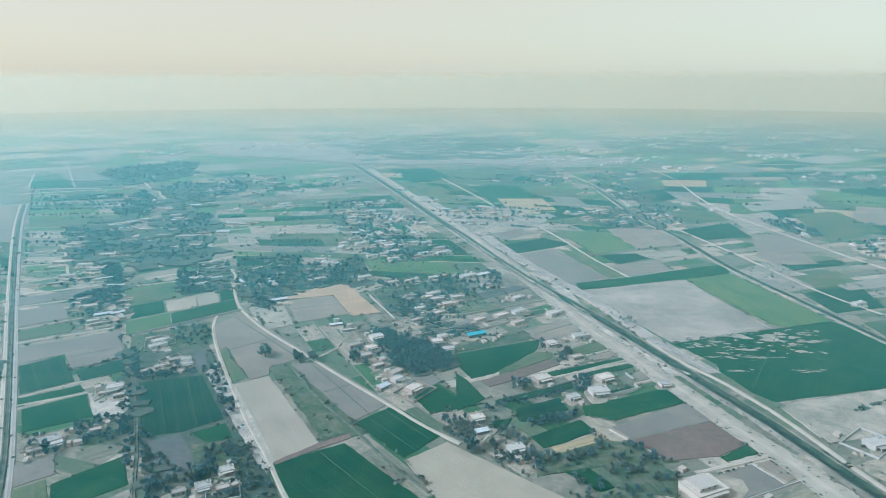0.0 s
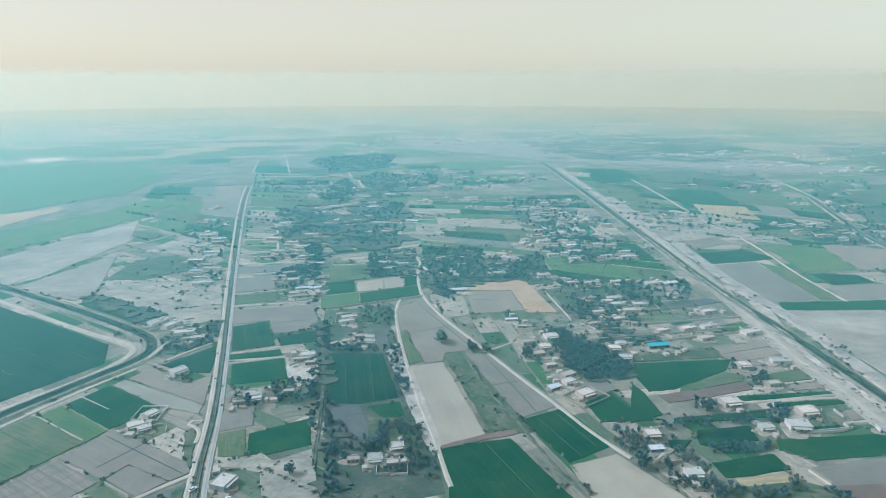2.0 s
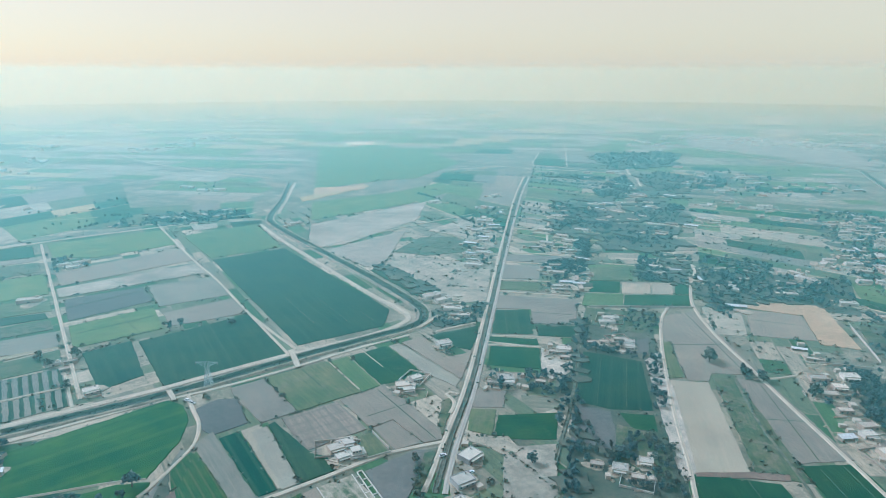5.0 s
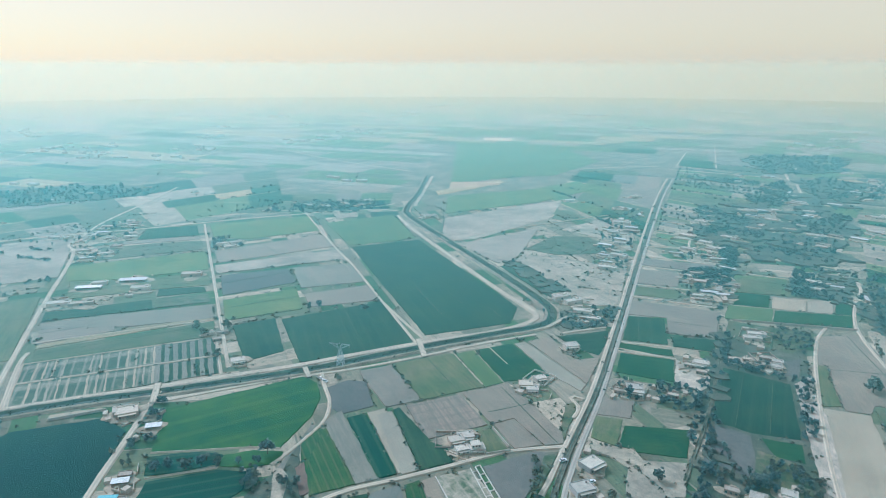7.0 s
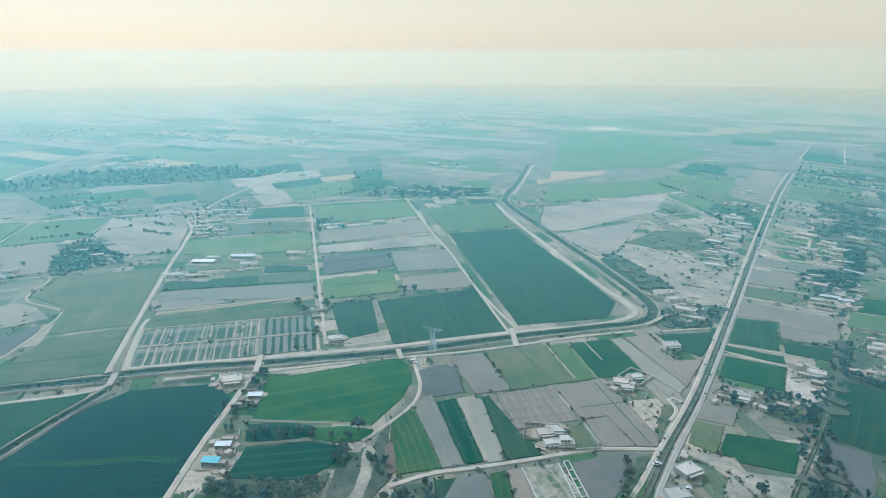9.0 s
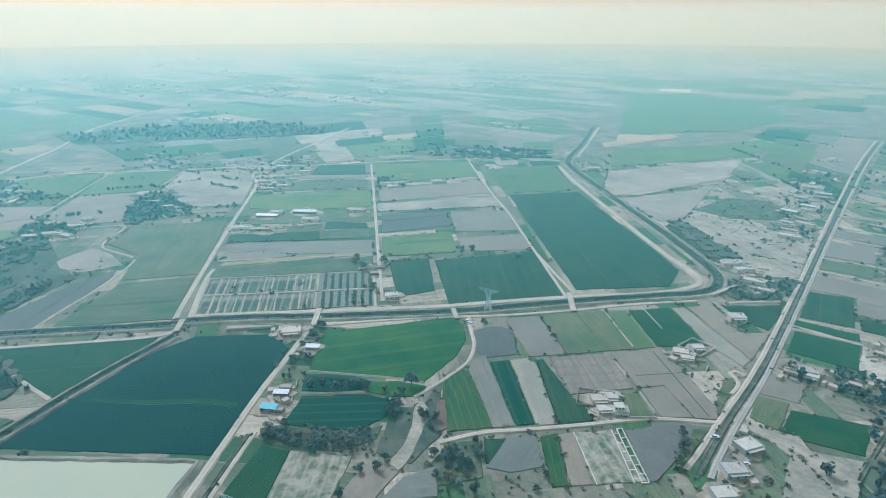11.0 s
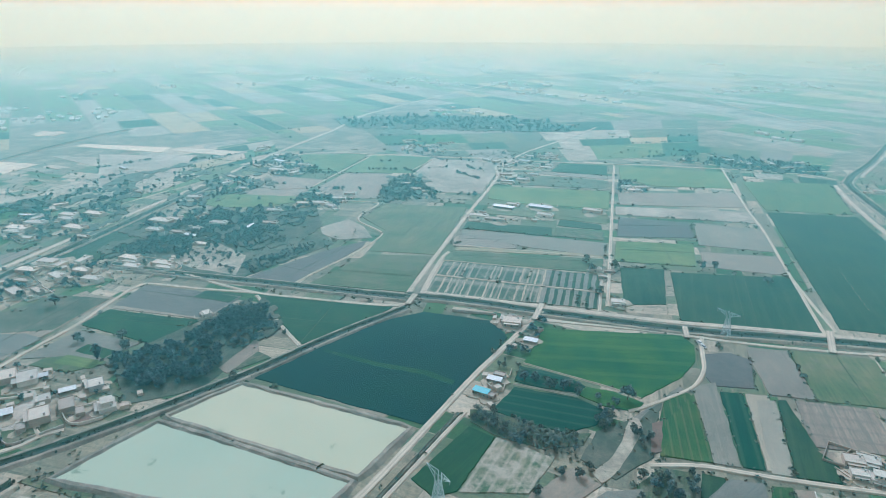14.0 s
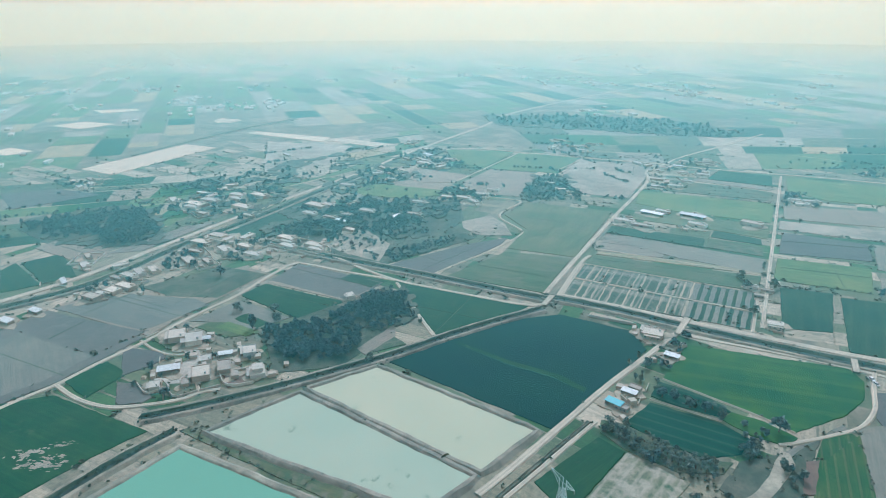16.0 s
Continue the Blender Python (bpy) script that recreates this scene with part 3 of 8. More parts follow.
# where each lie of the land holds: middle of the stretch, turn of its strips
LIE = [((140, 400), 23), ((-100, 430), 118), ((30, 330), 128), ((40, 440), 28), ((-230, 420), 35), ((-280, 260), 163), ((-280, 120), 165), ((-480, 0), 168), ((-520, 150), 81),
       ((-480, 330), 163), ((-330, -200), 75), ((-480, -330), 165), ((-300, 60), 62), ((400, 500), 15), ((250, 700), 20), ((-200, 700), 38), ((-500, 600), 160), ((-800, 0), 80), ((-700, -400), 70)]


def holdings():
    """Small plots between the larger fields, laid in strips that follow the lie of the land."""
    rng = random.Random(31)
    verts, faces, uvs = [], [], []
    for i, ((mx, my), deg) in enumerate(LIE):
        c, s = math.cos(radians(deg)), math.sin(radians(deg))
        v = -420.0
        while v < 420:
            deep, u = rng.uniform(9, 22), -420.0
            while u < 420:
                wide = rng.uniform(18, 70)
                cu, cv = u + wide / 2, v + deep / 2
                x, y = mx + cu * c - cv * s, my + cu * s + cv * c
                near = min(range(len(LIE)), key=lambda k: math.hypot(x - LIE[k][0][0], y - LIE[k][0][1]))
                if near == i and 100 < math.hypot(x, y) < 980 and rng.random() < 0.93:
                    at, z = len(verts), 0.02 + 0.00001 * len(faces)
                    g = rng.uniform(0.3, 0.9)
                    for pu, pv in ((u + g, v + g), (u + wide - g, v + g * 0.5), (u + wide - g * 0.6, v + deep - g), (u + g * 0.4, v + deep - g)):
                        verts.append((mx + pu * c - pv * s, my + pu * s + pv * c, z))
                        uvs.append((pu, pv))
                    faces.append((at, at + 1, at + 2, at + 3))
                    if rng.random() < 0.5:
                        HOLDING_EDGES.append((verts[at], verts[at + 1 if rng.random() < 0.7 else at + 3]))
                u += wide
            v += deep
    ob = mesh_object("small_holdings", verts, faces, HOLDING, None, "small plots of thin crops, scrub and bare soil", uvs)
    tagged(ob, category="fields", kind="stuff")


holdings()
strip_block([(-451, 663), (-556, 835), (-411, 833), (-350, 678)], 9, 2, 0.02, PALE_STRIPS)
strip_block([(-556, 835), (-699, 1071), (-497, 1101), (-398, 835)], 10, 2, 0.02, PALE_STRIPS)
strip_block([(-350, 678), (-411, 833), (-371, 839), (-263, 695)], 6, 2, 0.02, PALE_STRIPS)
strip_block([(-378, 838), (-452, 1070), (-385, 1080), (-313, 848)], 5, 2, 0.02, PALE_STRIPS)
strip_block([(-702, 1081), (-781, 1204), (-627, 1244), (-501, 1111)], 4, 3, 0.02, PALE_STRIPS)
strip_block([(-784, 1210), (-893, 1394), (-775, 1433), (-622, 1255)], 2, 2, 0.02, PALE_STRIPS)
strip_block([(-221.5, 671), (-383, 1054), (-95.4, 1139), (69.0, 616)], 13, 5, 0.10)
strip_block([(-83.5, 1188), (-156.1, 1487), (280.9, 1437), (293.9, 1021)], 5, 7, 0.12)
strip_block([(293.9, 1021), (282.0, 1410), (1046, 1450), (606, 819)], 8, 7, 0.08)
strip_block([(-707, 738), (-879, 1020), (-752, 1105), (-450, 645)], 6, 3, 0.06)
strip_block([(9.0, 907), (-65.3, 1145), (288.8, 1002), (310, 820)], 6, 7, 0.12)
strip_block([(-638, -333), (-894, -458), (-1072, -267.2), (-897, -202.5)], 7, 5, 0.06)
strip_block([(-682, -223.1), (-910, -160.2), (-893, -21.0), (-674, -73.3)], 6, 4, 0.05)
strip_block([(-427, -464), (-600, -641), (-746, -376), (-512, -361)], 7, 5, 0.05)
strip_block([(-859, -54.2), (-1045, -22.5), (-886, 108.8), (-723, 43.6)], 4, 4, 0.06)
strip_block([(-894, 282.5), (-1042, 311), (-886, 565), (-784, 492)], 3, 6, 0.06)
strip_block([(-826, -10.3), (-1164, -125.1), (-1241, 508), (-913, 386)], 4, 8, 0.06)
field("scrub", [(-248.3, 475), (-204.8, 509), (-177.3, 454), (-145.7, 396), (-122.3, 351), (-94.3, 302), (-77.3, 266.2), (-126.5, 233.4), (-147.3, 275.7), (-199.6, 377)])
field("scrub", [(-206.7, 662), (-95.3, 724), (-67.9, 616), (-156.5, 594)])
field("scrub", [(-327, -167.4), (-380, -157.2), (-383, -125.7), (-350, -95.8), (-306, -112.1), (-291.6, -145.9)])
field("scrub", [(-474, -494), (-563, -428), (-472, -327), (-432, -407)])
field("scrub", [(-226.5, 408), (-217.8, 413), (-179.7, 339), (-187.3, 334)])
field("weed", [(-234.7, -165.0), (-238.0, -162.3), (-214.6, -63.8), (-205.0, -72.4)])
field("soil", [(85.5, 730), (136.1, 762), (171.2, 644), (129.7, 603)])
field("dark", [(72.3, 779), (131.6, 814), (162.7, 784), (132.7, 762), (86.0, 736)])
field("olive", [(139.1, 759), (169.7, 740), (190.8, 644), (173.9, 637)])
field("light", [(160.0, 836), (221.1, 870), (236.7, 761), (180.0, 735)])
field("soil", [(225.8, 866), (306, 888), (303, 778), (238.8, 761)])
field("dark", [(184.9, 728), (229.8, 738), (239.6, 715), (197.4, 692)])
field("soil", [(189.8, 687), (244.6, 710), (249.9, 669), (196.1, 648)])
field("pale", [(239.1, 735), (286.8, 756), (293.1, 732), (252.7, 715)])
field("green", [(135.3, 614), (248.4, 665), (315, 691), (309, 660), (241.7, 629), (132.3, 600)])
field("dry", [(216.4, 370), (311, 394), (270.6, 336), (220.1, 324)])
field("dark", [(150.1, 976), (221.4, 1003), (229.4, 958), (155.3, 926)])
field("olive", [(-92.5, 1241), (-4.3, 1240), (43.8, 1062), (-12.2, 977)])
field("green", [(50.8, 1240), (137.1, 1275), (173.6, 1104), (82.5, 1072)])
field("dry", [(5.3, 977), (86.5, 1003), (120.9, 918), (52.0, 871)])
field("soil", [(52.0, 871), (101.1, 888), (119.6, 846), (76.7, 796)])
field("straw", [(94.8, 1104), (173.6, 1104), (181.0, 1003), (104.5, 1003)])
field("olive", [(368, 1311), (446, 1374), (424, 1204), (358, 1160)])
field("dark", [(348, 1160), (412, 1198), (410, 1102), (347, 1060)])
field("olive", [(363, 1050), (427, 1070), (422, 925), (352, 895)])
field("dry", [(431, 945), (511, 988), (494, 887), (414, 835)])
field("dark", [(324, 859), (414, 906), (406, 819), (340, 804)])
field("soil", [(406, 819), (472, 845), (468, 747), (371, 729)])
field("pale", [(499, 1059), (642, 1112), (618, 1019), (487, 992)])
field("olive", [(535, 966), (617, 987), (604, 851), (492, 789)])
field("light", [(702, 1203), (778, 1112), (733, 1000), (641, 1059)])
field("dark", [(381, 686), (452, 709), (454, 691), (377, 664)])
field("dry", [(308, 660), (378, 705), (382, 610), (326, 589)])
field("olive", [(366, 644), (426, 664), (425, 624), (372, 602)])
field("dark", [(348, 589), (419, 615), (402, 549), (348, 534)])
field("pale", [(396, 615), (466, 644), (464, 615), (397, 597)])
field("olive", [(358, 511), (413, 527), (378, 465), (355, 471)])
field("soil", [(364, 729), (430, 739), (422, 691), (376, 686)])
field("olive", [(-31.3, 1486), (101.1, 1505), (217.1, 1393), (54.3, 1328)])
field("green", [(-123.2, 1487), (-31.7, 1506), (19.3, 1352), (-61.1, 1276)])
field("soil", [(143.9, 294.8), (165.9, 304), (174.4, 285.0), (142.5, 271.5)])
field("soil", [(167.9, 305), (182.3, 309), (186.9, 292.2), (177.1, 287.4)])
field("green", [(-91.4, 305), (-56.1, 325), (-6.1, 268.7), (-67.7, 247.7)])
field("green", [(-53.6, 347), (-31.4, 369), (0.6, 334), (-21.7, 310)])
field("soil", [(-111.2, 430), (-88.7, 433), (-32.7, 372), (-54.8, 348)])
field("pale", [(-21.0, 308), (1.8, 326), (61.5, 274.3), (9.2, 251.4)])
field("tan", [(-155.7, 590), (-99.0, 622), (-55.3, 537), (-80.3, 528), (-105.5, 585), (-150.2, 572)])
field("soil", [(-146.3, 569), (-106.3, 583), (-83.1, 534), (-124.8, 512)])
field("dry", [(-176.9, 550), (-149.8, 566), (-126.3, 508), (-146.9, 496)])
field("soil", [(-196.5, 505), (-177.1, 536), (-99.0, 446), (-124.6, 425), (-122.4, 412), (-132.8, 405), (-172.8, 457)])
field("olive", [(-174.3, 456), (-166.8, 458), (-136.9, 408), (-143.5, 400)])
field("pale", [(-143.5, 397), (-122.1, 411), (-68.7, 322), (-92.7, 304)])
field("weed", [(-121.2, 418), (-112.1, 430), (-76.8, 382), (-44.7, 335), (-66.7, 324)])
field("light", [(-314, 600), (-277.3, 629), (-255.7, 582), (-290.6, 554)])
field("green", [(-288.8, 551), (-262.4, 569), (-247.7, 538), (-273.4, 519)])
field("pale", [(-258.6, 565), (-236.9, 582), (-224.2, 552), (-245.7, 538)])
field("pale", [(-235.5, 582), (-220.7, 594), (-207.9, 565), (-222.9, 553)])
field("green", [(-241.3, 535), (-196.2, 573), (-185.7, 547), (-229.8, 510)])
field("light", [(-271.8, 516), (-243.6, 537), (-229.3, 507), (-257.0, 485)])
field("green", [(-218.8, 596), (-208.5, 603), (-197.4, 576), (-207.6, 567)])
field("soil", [(-404, 575), (-336, 620), (-322, 597), (-390, 554)])
field("soil", [(-382, 541), (-350, 562), (-326, 524), (-356, 502)])
field("olive", [(-352, 492), (-319, 514), (-306, 493), (-338, 472)])
field("soil", [(-330, 458), (-266.9, 496), (-238.6, 442), (-265.5, 421), (-285.7, 448), (-310, 429)])
field("dark", [(-307, 427), (-285.8, 445), (-253.2, 403), (-278.8, 383)])
field("dark", [(-260.2, 418), (-235.9, 440), (-225.8, 419), (-249.4, 403)])
field("green", [(-276.3, 377), (-245.8, 397), (-238.6, 389), (-269.6, 367)])
field("green", [(-264.9, 363), (-235.6, 384), (-215.5, 355), (-247.3, 336)])
field("soil", [(-232.8, 302), (-214.7, 314), (-203.4, 295.4), (-219.2, 283.2)])
field("olive", [(-218.0, 281.5), (-205.9, 291.2), (-190.0, 266.1), (-204.4, 261.5)])
field("green", [(-201.2, 286.3), (-176.3, 312), (-160.9, 286.9), (-180.7, 269.5), (-190.1, 267.4)])
field("dry", [(-178.8, 261.2), (-158.6, 282.9), (-129.5, 236.4), (-150.9, 222.1)])
field("pale", [(-201.8, 255.5), (-183.2, 272.0), (-167.4, 263.6), (-174.2, 254.6)])
field("olive", [(-310, 589), (-278.0, 624), (-256.5, 577), (-290.2, 550)])
field("dark", [(-782, 459), (-759, 493), (-714, 468), (-721, 430)])
field("green", [(-431, -115.8), (-409, -16.0), (-374, -40.1), (-356, -68.1)])
field("olive", [(-517, 26.9), (-499, 149.6), (-469, 141.1), (-494, 23.3)])
field("straw", [(-529, 29.2), (-511, 152.7), (-503, 150.7), (-521, 27.9)])
field("soil", [(-560, 34.4), (-554, 85.2), (-524, 81.4), (-530, 29.3)])
field("dark", [(-480, 157.8), (-476, 191.4), (-411, 171.6), (-411, 142.6)])
field("dark", [(-470, 194.3), (-457, 284.4), (-365, 253.4), (-387, 172.6)])
field("pale", [(-798, 411), (-791, 444), (-764, 431), (-771, 400)])
field("dark", [(-631, 347), (-612, 427), (-535, 408), (-376, 367), (-353, 338), (-374, 269.4)])
field("light", [(-756, 378), (-745, 476), (-620, 429), (-638, 349)])
field("straw", [(-858, 631), (-879, 791), (-851, 779), (-824, 612)])
field("green", [(-219.4, -271.0), (-234.6, -266.7), (-247.5, -246.5), (-231.2, -178.9), (-208.2, -191.3), (-177.5, -202.8), (-181.7, -229.7)])
field("dusk", [(-275.4, -340), (-311, -334), (-333, -329), (-313, -241.4), (-258.0, -254.3), (-220.5, -272.2)])
field("soil", [(-337, -328), (-356, -320), (-370, -291.8), (-345, -235.3), (-315, -240.0)])
field("soil", [(-402, -265.6), (-437, -238.6), (-418, -216.7), (-352, -233.8), (-370, -289.9)])
field("green", [(-384, -215.3), (-406, -208.0), (-388, -140.5), (-359, -164.0)])
field("soil", [(-408, -207.8), (-448, -199.6), (-436, -166.4), (-392, -135.3), (-390, -140.4)])
field("soil", [(-428, -162.2), (-427, -124.8), (-394, -134.8)])
field("dark", [(-428, -161.4), (-437, -153.0), (-429, -124.3), (-417, -129.1)])
field("dark", [(-351, -203.3), (-357, -194.9), (-344, -166.8), (-338, -173.0)])
field("olive", [(-332, -218.8), (-352, -206.3), (-334, -173.3), (-324, -192.4)])
field("green", [(-259.8, -251.6), (-283.7, -243.4), (-275.6, -223.3), (-248.5, -227.8)])
field("dark", [(-384, -420), (-401, -422), (-368, -368), (-349, -384)])
field("dark", [(-402, -418), (-427, -402), (-388, -354), (-370, -368)])
field("soil", [(-433, -435), (-464, -430), (-471, -400), (-430, -356), (-413, -374)])
field("soil", [(-435, -365), (-516, -345), (-529, -324), (-447, -342)])
field("wash", [(-758, -822), (-792, -818), (-778, -766), (-743, -778)])
field("wash", [(-975, -911), (-1025, -889), (-1015, -815), (-954, -840)])
field("wash", [(-1155, -979), (-1196, -910), (-1176, -885), (-1124, -934)])
field("wash", [(-1087, -664), (-1115, -632), (-1098, -613), (-1065, -643)])
field("olive", [(-796, -303), (-860, -261.2), (-818, -201.1), (-756, -257.8)])
field("dark", [(-512, -285.3), (-581, -261.4), (-567, -237.2), (-485, -265.0)])
field("dusk", [(-570, -610), (-604, -568), (-594, -501), (-524, -549)])
field("dry", [(-670, -447), (-809, -407), (-802, -274.0), (-717, -301), (-648, -368)])
field("dry", [(-909, -534), (-889, -375), (-818, -279.8), (-812, -392)])
field("weed", [(-342, -105.9), (-350, -95.8), (-340, -82.1), (-326, -98.6)])
field("pale", [(-402, 22.7), (-396, 51.3), (-400, 52.0), (-409, 24.9)])
field("dry", [(-853, 2253), (-307, 2143), (191.1, 1877), (501, 1644), (290.6, 1524), (-234.6, 1626), (-689, 1854)])
field("deep", [(-382, -32.5), (-401, 5.1), (-386, 51.5), (-364, 57.8), (-274.0, 8.8), (-318, -87.8), (-354, -58.0)])
field("weed", [(-287.5, 30.7), (-286.2, 41.4), (-265.8, 75.3), (-267.1, 87.8), (-258.0, 82.2), (-255.0, 63.0), (-265.8, 41.1), (-277.0, 30.0)])
field("scrub", [(-268.3, 89.9), (-278.0, 108.8), (-292.1, 126.6), (-308, 144.1), (-303, 147.3), (-296.6, 132.0), (-276.4, 122.1), (-249.1, 111.9), (-234.3, 90.8), (-242.4, 83.4), (-248.0, 78.2)])
field("greysoil", [(-278.0, 108.8), (-292.1, 126.6), (-308, 144.1), (-303, 146.7), (-295.0, 131.4), (-284.6, 120.2), (-271.9, 108.8)])
field("lime", [(-376, 81.1), (-366, 165.8), (-353, 169.1), (-334, 162.5), (-315, 146.8), (-304, 130.6), (-296.3, 120.2), (-307, 107.5), (-319, 86.4), (-333, 63.5)])
field("row", [(-330, 60.9), (-318, 86.2), (-308, 94.1), (-302, 88.7), (-306, 72.2), (-314, 55.8)])
field("lime", [(-308, 93.9), (-303, 108.5), (-292.2, 120.4), (-284.3, 114.5), (-289.4, 99.0), (-300, 88.3)])
field("row", [(-308, 55.0), (-296.9, 87.5), (-287.2, 98.4), (-273.9, 92.2), (-267.2, 75.6), (-274.9, 59.5), (-286.2, 41.4)])
field("orow", [(-276.3, 123.0), (-296.0, 131.8), (-302, 146.1), (-297.5, 148.2), (-245.1, 136.3), (-250.1, 114.8)])
field("greysoil", [(-308, 150.8), (-312, 163.4), (-243.3, 148.5), (-244.7, 137.3)])
field("row", [(-303, 163.7), (-301, 174.6), (-240.7, 157.7), (-242.5, 149.1)])
field("pale", [(-301, 176.1), (-298.9, 187.2), (-237.4, 169.5), (-239.8, 158.6)])
field("dusk", [(-343, 170.7), (-344, 187.0), (-336, 195.5), (-305, 183.6), (-308, 162.7), (-317, 161.7)])
field("soil", [(-351, 199.9), (-346, 221.0), (-297.3, 212.3), (-301, 188.6), (-322, 192.5), (-338, 194.8)])
field("weed", [(-232.7, 100.2), (-242.8, 113.1), (-239.2, 126.4), (-213.8, 117.5), (-216.5, 95.8)])
field("dark", [(-238.8, 129.4), (-235.4, 138.9), (-219.6, 131.8), (-221.8, 122.4)])
field("greysoil", [(-235.0, 139.9), (-232.1, 154.0), (-210.3, 146.5), (-212.3, 129.7), (-219.4, 121.0)])
field("orow", [(-230.7, 156.1), (-229.6, 164.4), (-209.2, 155.6), (-210.2, 147.4)])
field("soil", [(-228.4, 164.9), (-227.3, 172.2), (-208.1, 164.9), (-209.1, 156.6)])
field("sparse", [(-226.2, 173.1), (-221.8, 189.7), (-205.8, 183.2), (-207.9, 166.3)])
field("weed", [(-68.2, 592), (11.0, 626), (31.8, 591), (37.8, 572), (-23.3, 540), (-54.2, 555)])
field("dusk", [(31.8, 591), (73.6, 614), (87.6, 608), (37.8, 572)])
field("soil", [(-13.9, 492), (78.0, 561), (86.8, 551), (-6.2, 479)])
field("green", [(-19.4, 379), (-5.3, 398), (11.6, 376), (26.7, 371), (-7.1, 358)])
field("soil", [(-28.0, 403), (-8.1, 416), (-0.3, 403), (-17.2, 384)])
field("green", [(60.5, 301), (73.7, 308), (87.3, 283.5), (79.0, 279.9)])
field("weed", [(84.4, 320), (110.5, 324), (122.5, 292.8), (116.1, 274.9), (93.9, 280.5), (83.3, 306)])
field("dry", [(212.6, 366), (296.7, 391), (267.2, 347), (243.0, 340), (218.0, 330)])
field("green", [(134.6, 621), (212.8, 649), (305, 656), (246.2, 633), (134.0, 600)])
field("gravel", [(124.4, 596), (132.7, 491), (147.2, 428), (163.4, 384), (179.4, 329), (192.9, 286.3), (196.6, 268.4), (210.5, 268.4), (206.8, 275.0), (193.1, 310), (176.4, 355), (158.5, 405), (142.1, 469), (120.2, 555), (97.8, 666)])
field("dusk", [(-305, -328), (-331, -324), (-320, -248.8), (-323, -243.9), (-288.9, -256.1), (-291.1, -274.8), (-297.2, -297.5)])
field("greysoil", [(-286.6, -325), (-302, -320), (-296.4, -296.8), (-287.1, -255.1), (-256.6, -262.1), (-237.0, -273.5)])
field("greysoil", [(-336, -328), (-367, -303), (-371, -242.4), (-364, -228.4), (-324, -245.5), (-321, -249.7)])
field("scrub", [(-380, -293.2), (-430, -255.5), (-423, -215.8), (-375, -228.7), (-370, -264.0)])
field("dusk", [(-412, -207.5), (-448, -201.7), (-438, -165.0), (-426, -124.7), (-413, -128.6), (-392, -140.6)])
field("dark", [(-426, -159.1), (-436, -153.3), (-425, -125.8), (-415, -129.9)])
field("green", [(-382, -214.2), (-404, -209.1), (-389, -140.0), (-358, -160.5)])
field("greysoil", [(-339, -227.3), (-375, -212.6), (-358, -165.7), (-344, -175.2), (-331, -182.8), (-342, -203.9)])
field("green", [(-348, -201.0), (-357, -197.4), (-348, -175.3), (-339, -179.0)])
field("light", [(-334, -206.5), (-344, -202.7), (-336, -176.1), (-328, -181.2)])
field("green", [(-259.9, -247.3), (-280.6, -245.8), (-274.4, -223.3), (-261.0, -226.5), (-253.0, -228.4)])
field("soil", [(-328, -109.7), (-364, -96.2), (-348, -91.5), (-322, -102.3)])
field("light", [(-810, 620), (-775, 766), (-782, 895), (-710, 858), (-689, 709), (-707, 538)])
field("salt", [(-686, 521), (-682, 702), (-675, 739), (-600, 638), (-574, 486), (-588, 441)])
field("salt", [(-570, 452), (-568, 584), (-482, 462), (-484, 439), (-554, 449)])
field("weed", [(-600, 638), (-628, 688), (-585, 680), (-570, 638)])
field("weed", [(-507, 500), (-528, 567), (-502, 598), (-446, 585), (-443, 558), (-467, 512)])
field("dry", [(-478, 459), (-504, 498), (-441, 512), (-391, 533), (-328, 441), (-339, 421), (-385, 426), (-453, 456)])
field("dry", [(-546, 599), (-558, 706), (-497, 688), (-431, 590), (-451, 596), (-508, 605)])
field("dark", [(-474, 434), (-471, 458), (-380, 432), (-372, 405)])
field("light", [(-1440, 1130), (-1224, 1283), (-934, 1136), (-856, 905), (-883, 855), (-907, 700)])
field("tan", [(-914, 705), (-863, 779), (-839, 758), (-859, 660)])
field("wash", [(-1475, 1252), (-1421, 1322), (-1359, 1257), (-1423, 1216)])
field("green", [(-846, 1302), (-782, 1334), (-723, 1232), (-782, 1209)])
field("scrub", [(-559, -253.1), (-622, -224.4), (-654, -112.1), (-586, -94.4), (-460, -133.2), (-469, -179.3), (-504, -252.6)])
field("scrub", [(-536, -200.4), (-546, -156.4), (-574, -92.6), (-538, -75.9), (-462, -133.7), (-470, -178.5)])
field("light", [(-670, -239.9), (-704, -220.5), (-692, -139.9), (-682, -121.0), (-650, -171.5), (-653, -218.5)])
field("light", [(-918, -184.2), (-918, -86.6), (-820, -110.4), (-826, -156.9)])
field("light", [(-848, -95.7), (-912, -79.5), (-896, 2.3), (-802, -20.7), (-809, -104.7)])
field("soil", [(-757, -217.6), (-791, -191.3), (-768, -123.2), (-728, -131.9), (-722, -175.1)])
field("soil", [(-728, -126.2), (-805, -103.3), (-799, -53.4), (-776, -39.5), (-683, -52.5), (-689, -103.6)])
field("salt", [(-799, -11.3), (-883, 10.3), (-874, 90.0), (-816, 89.3), (-703, 63.3), (-710, 5.9)])
field("olive", [(-613, -59.2), (-664, -43.8), (-648, 44.3), (-510, 12.0), (-519, -44.2), (-574, -34.4)])
field("olive", [(-449, -81.6), (-512, -43.6), (-506, 8.6), (-433, -8.1)])
field("dusk", [(-457, -134.3), (-492, -105.8), (-527, -73.9), (-546, -47.9), (-528, -51.3), (-450, -92.2)])
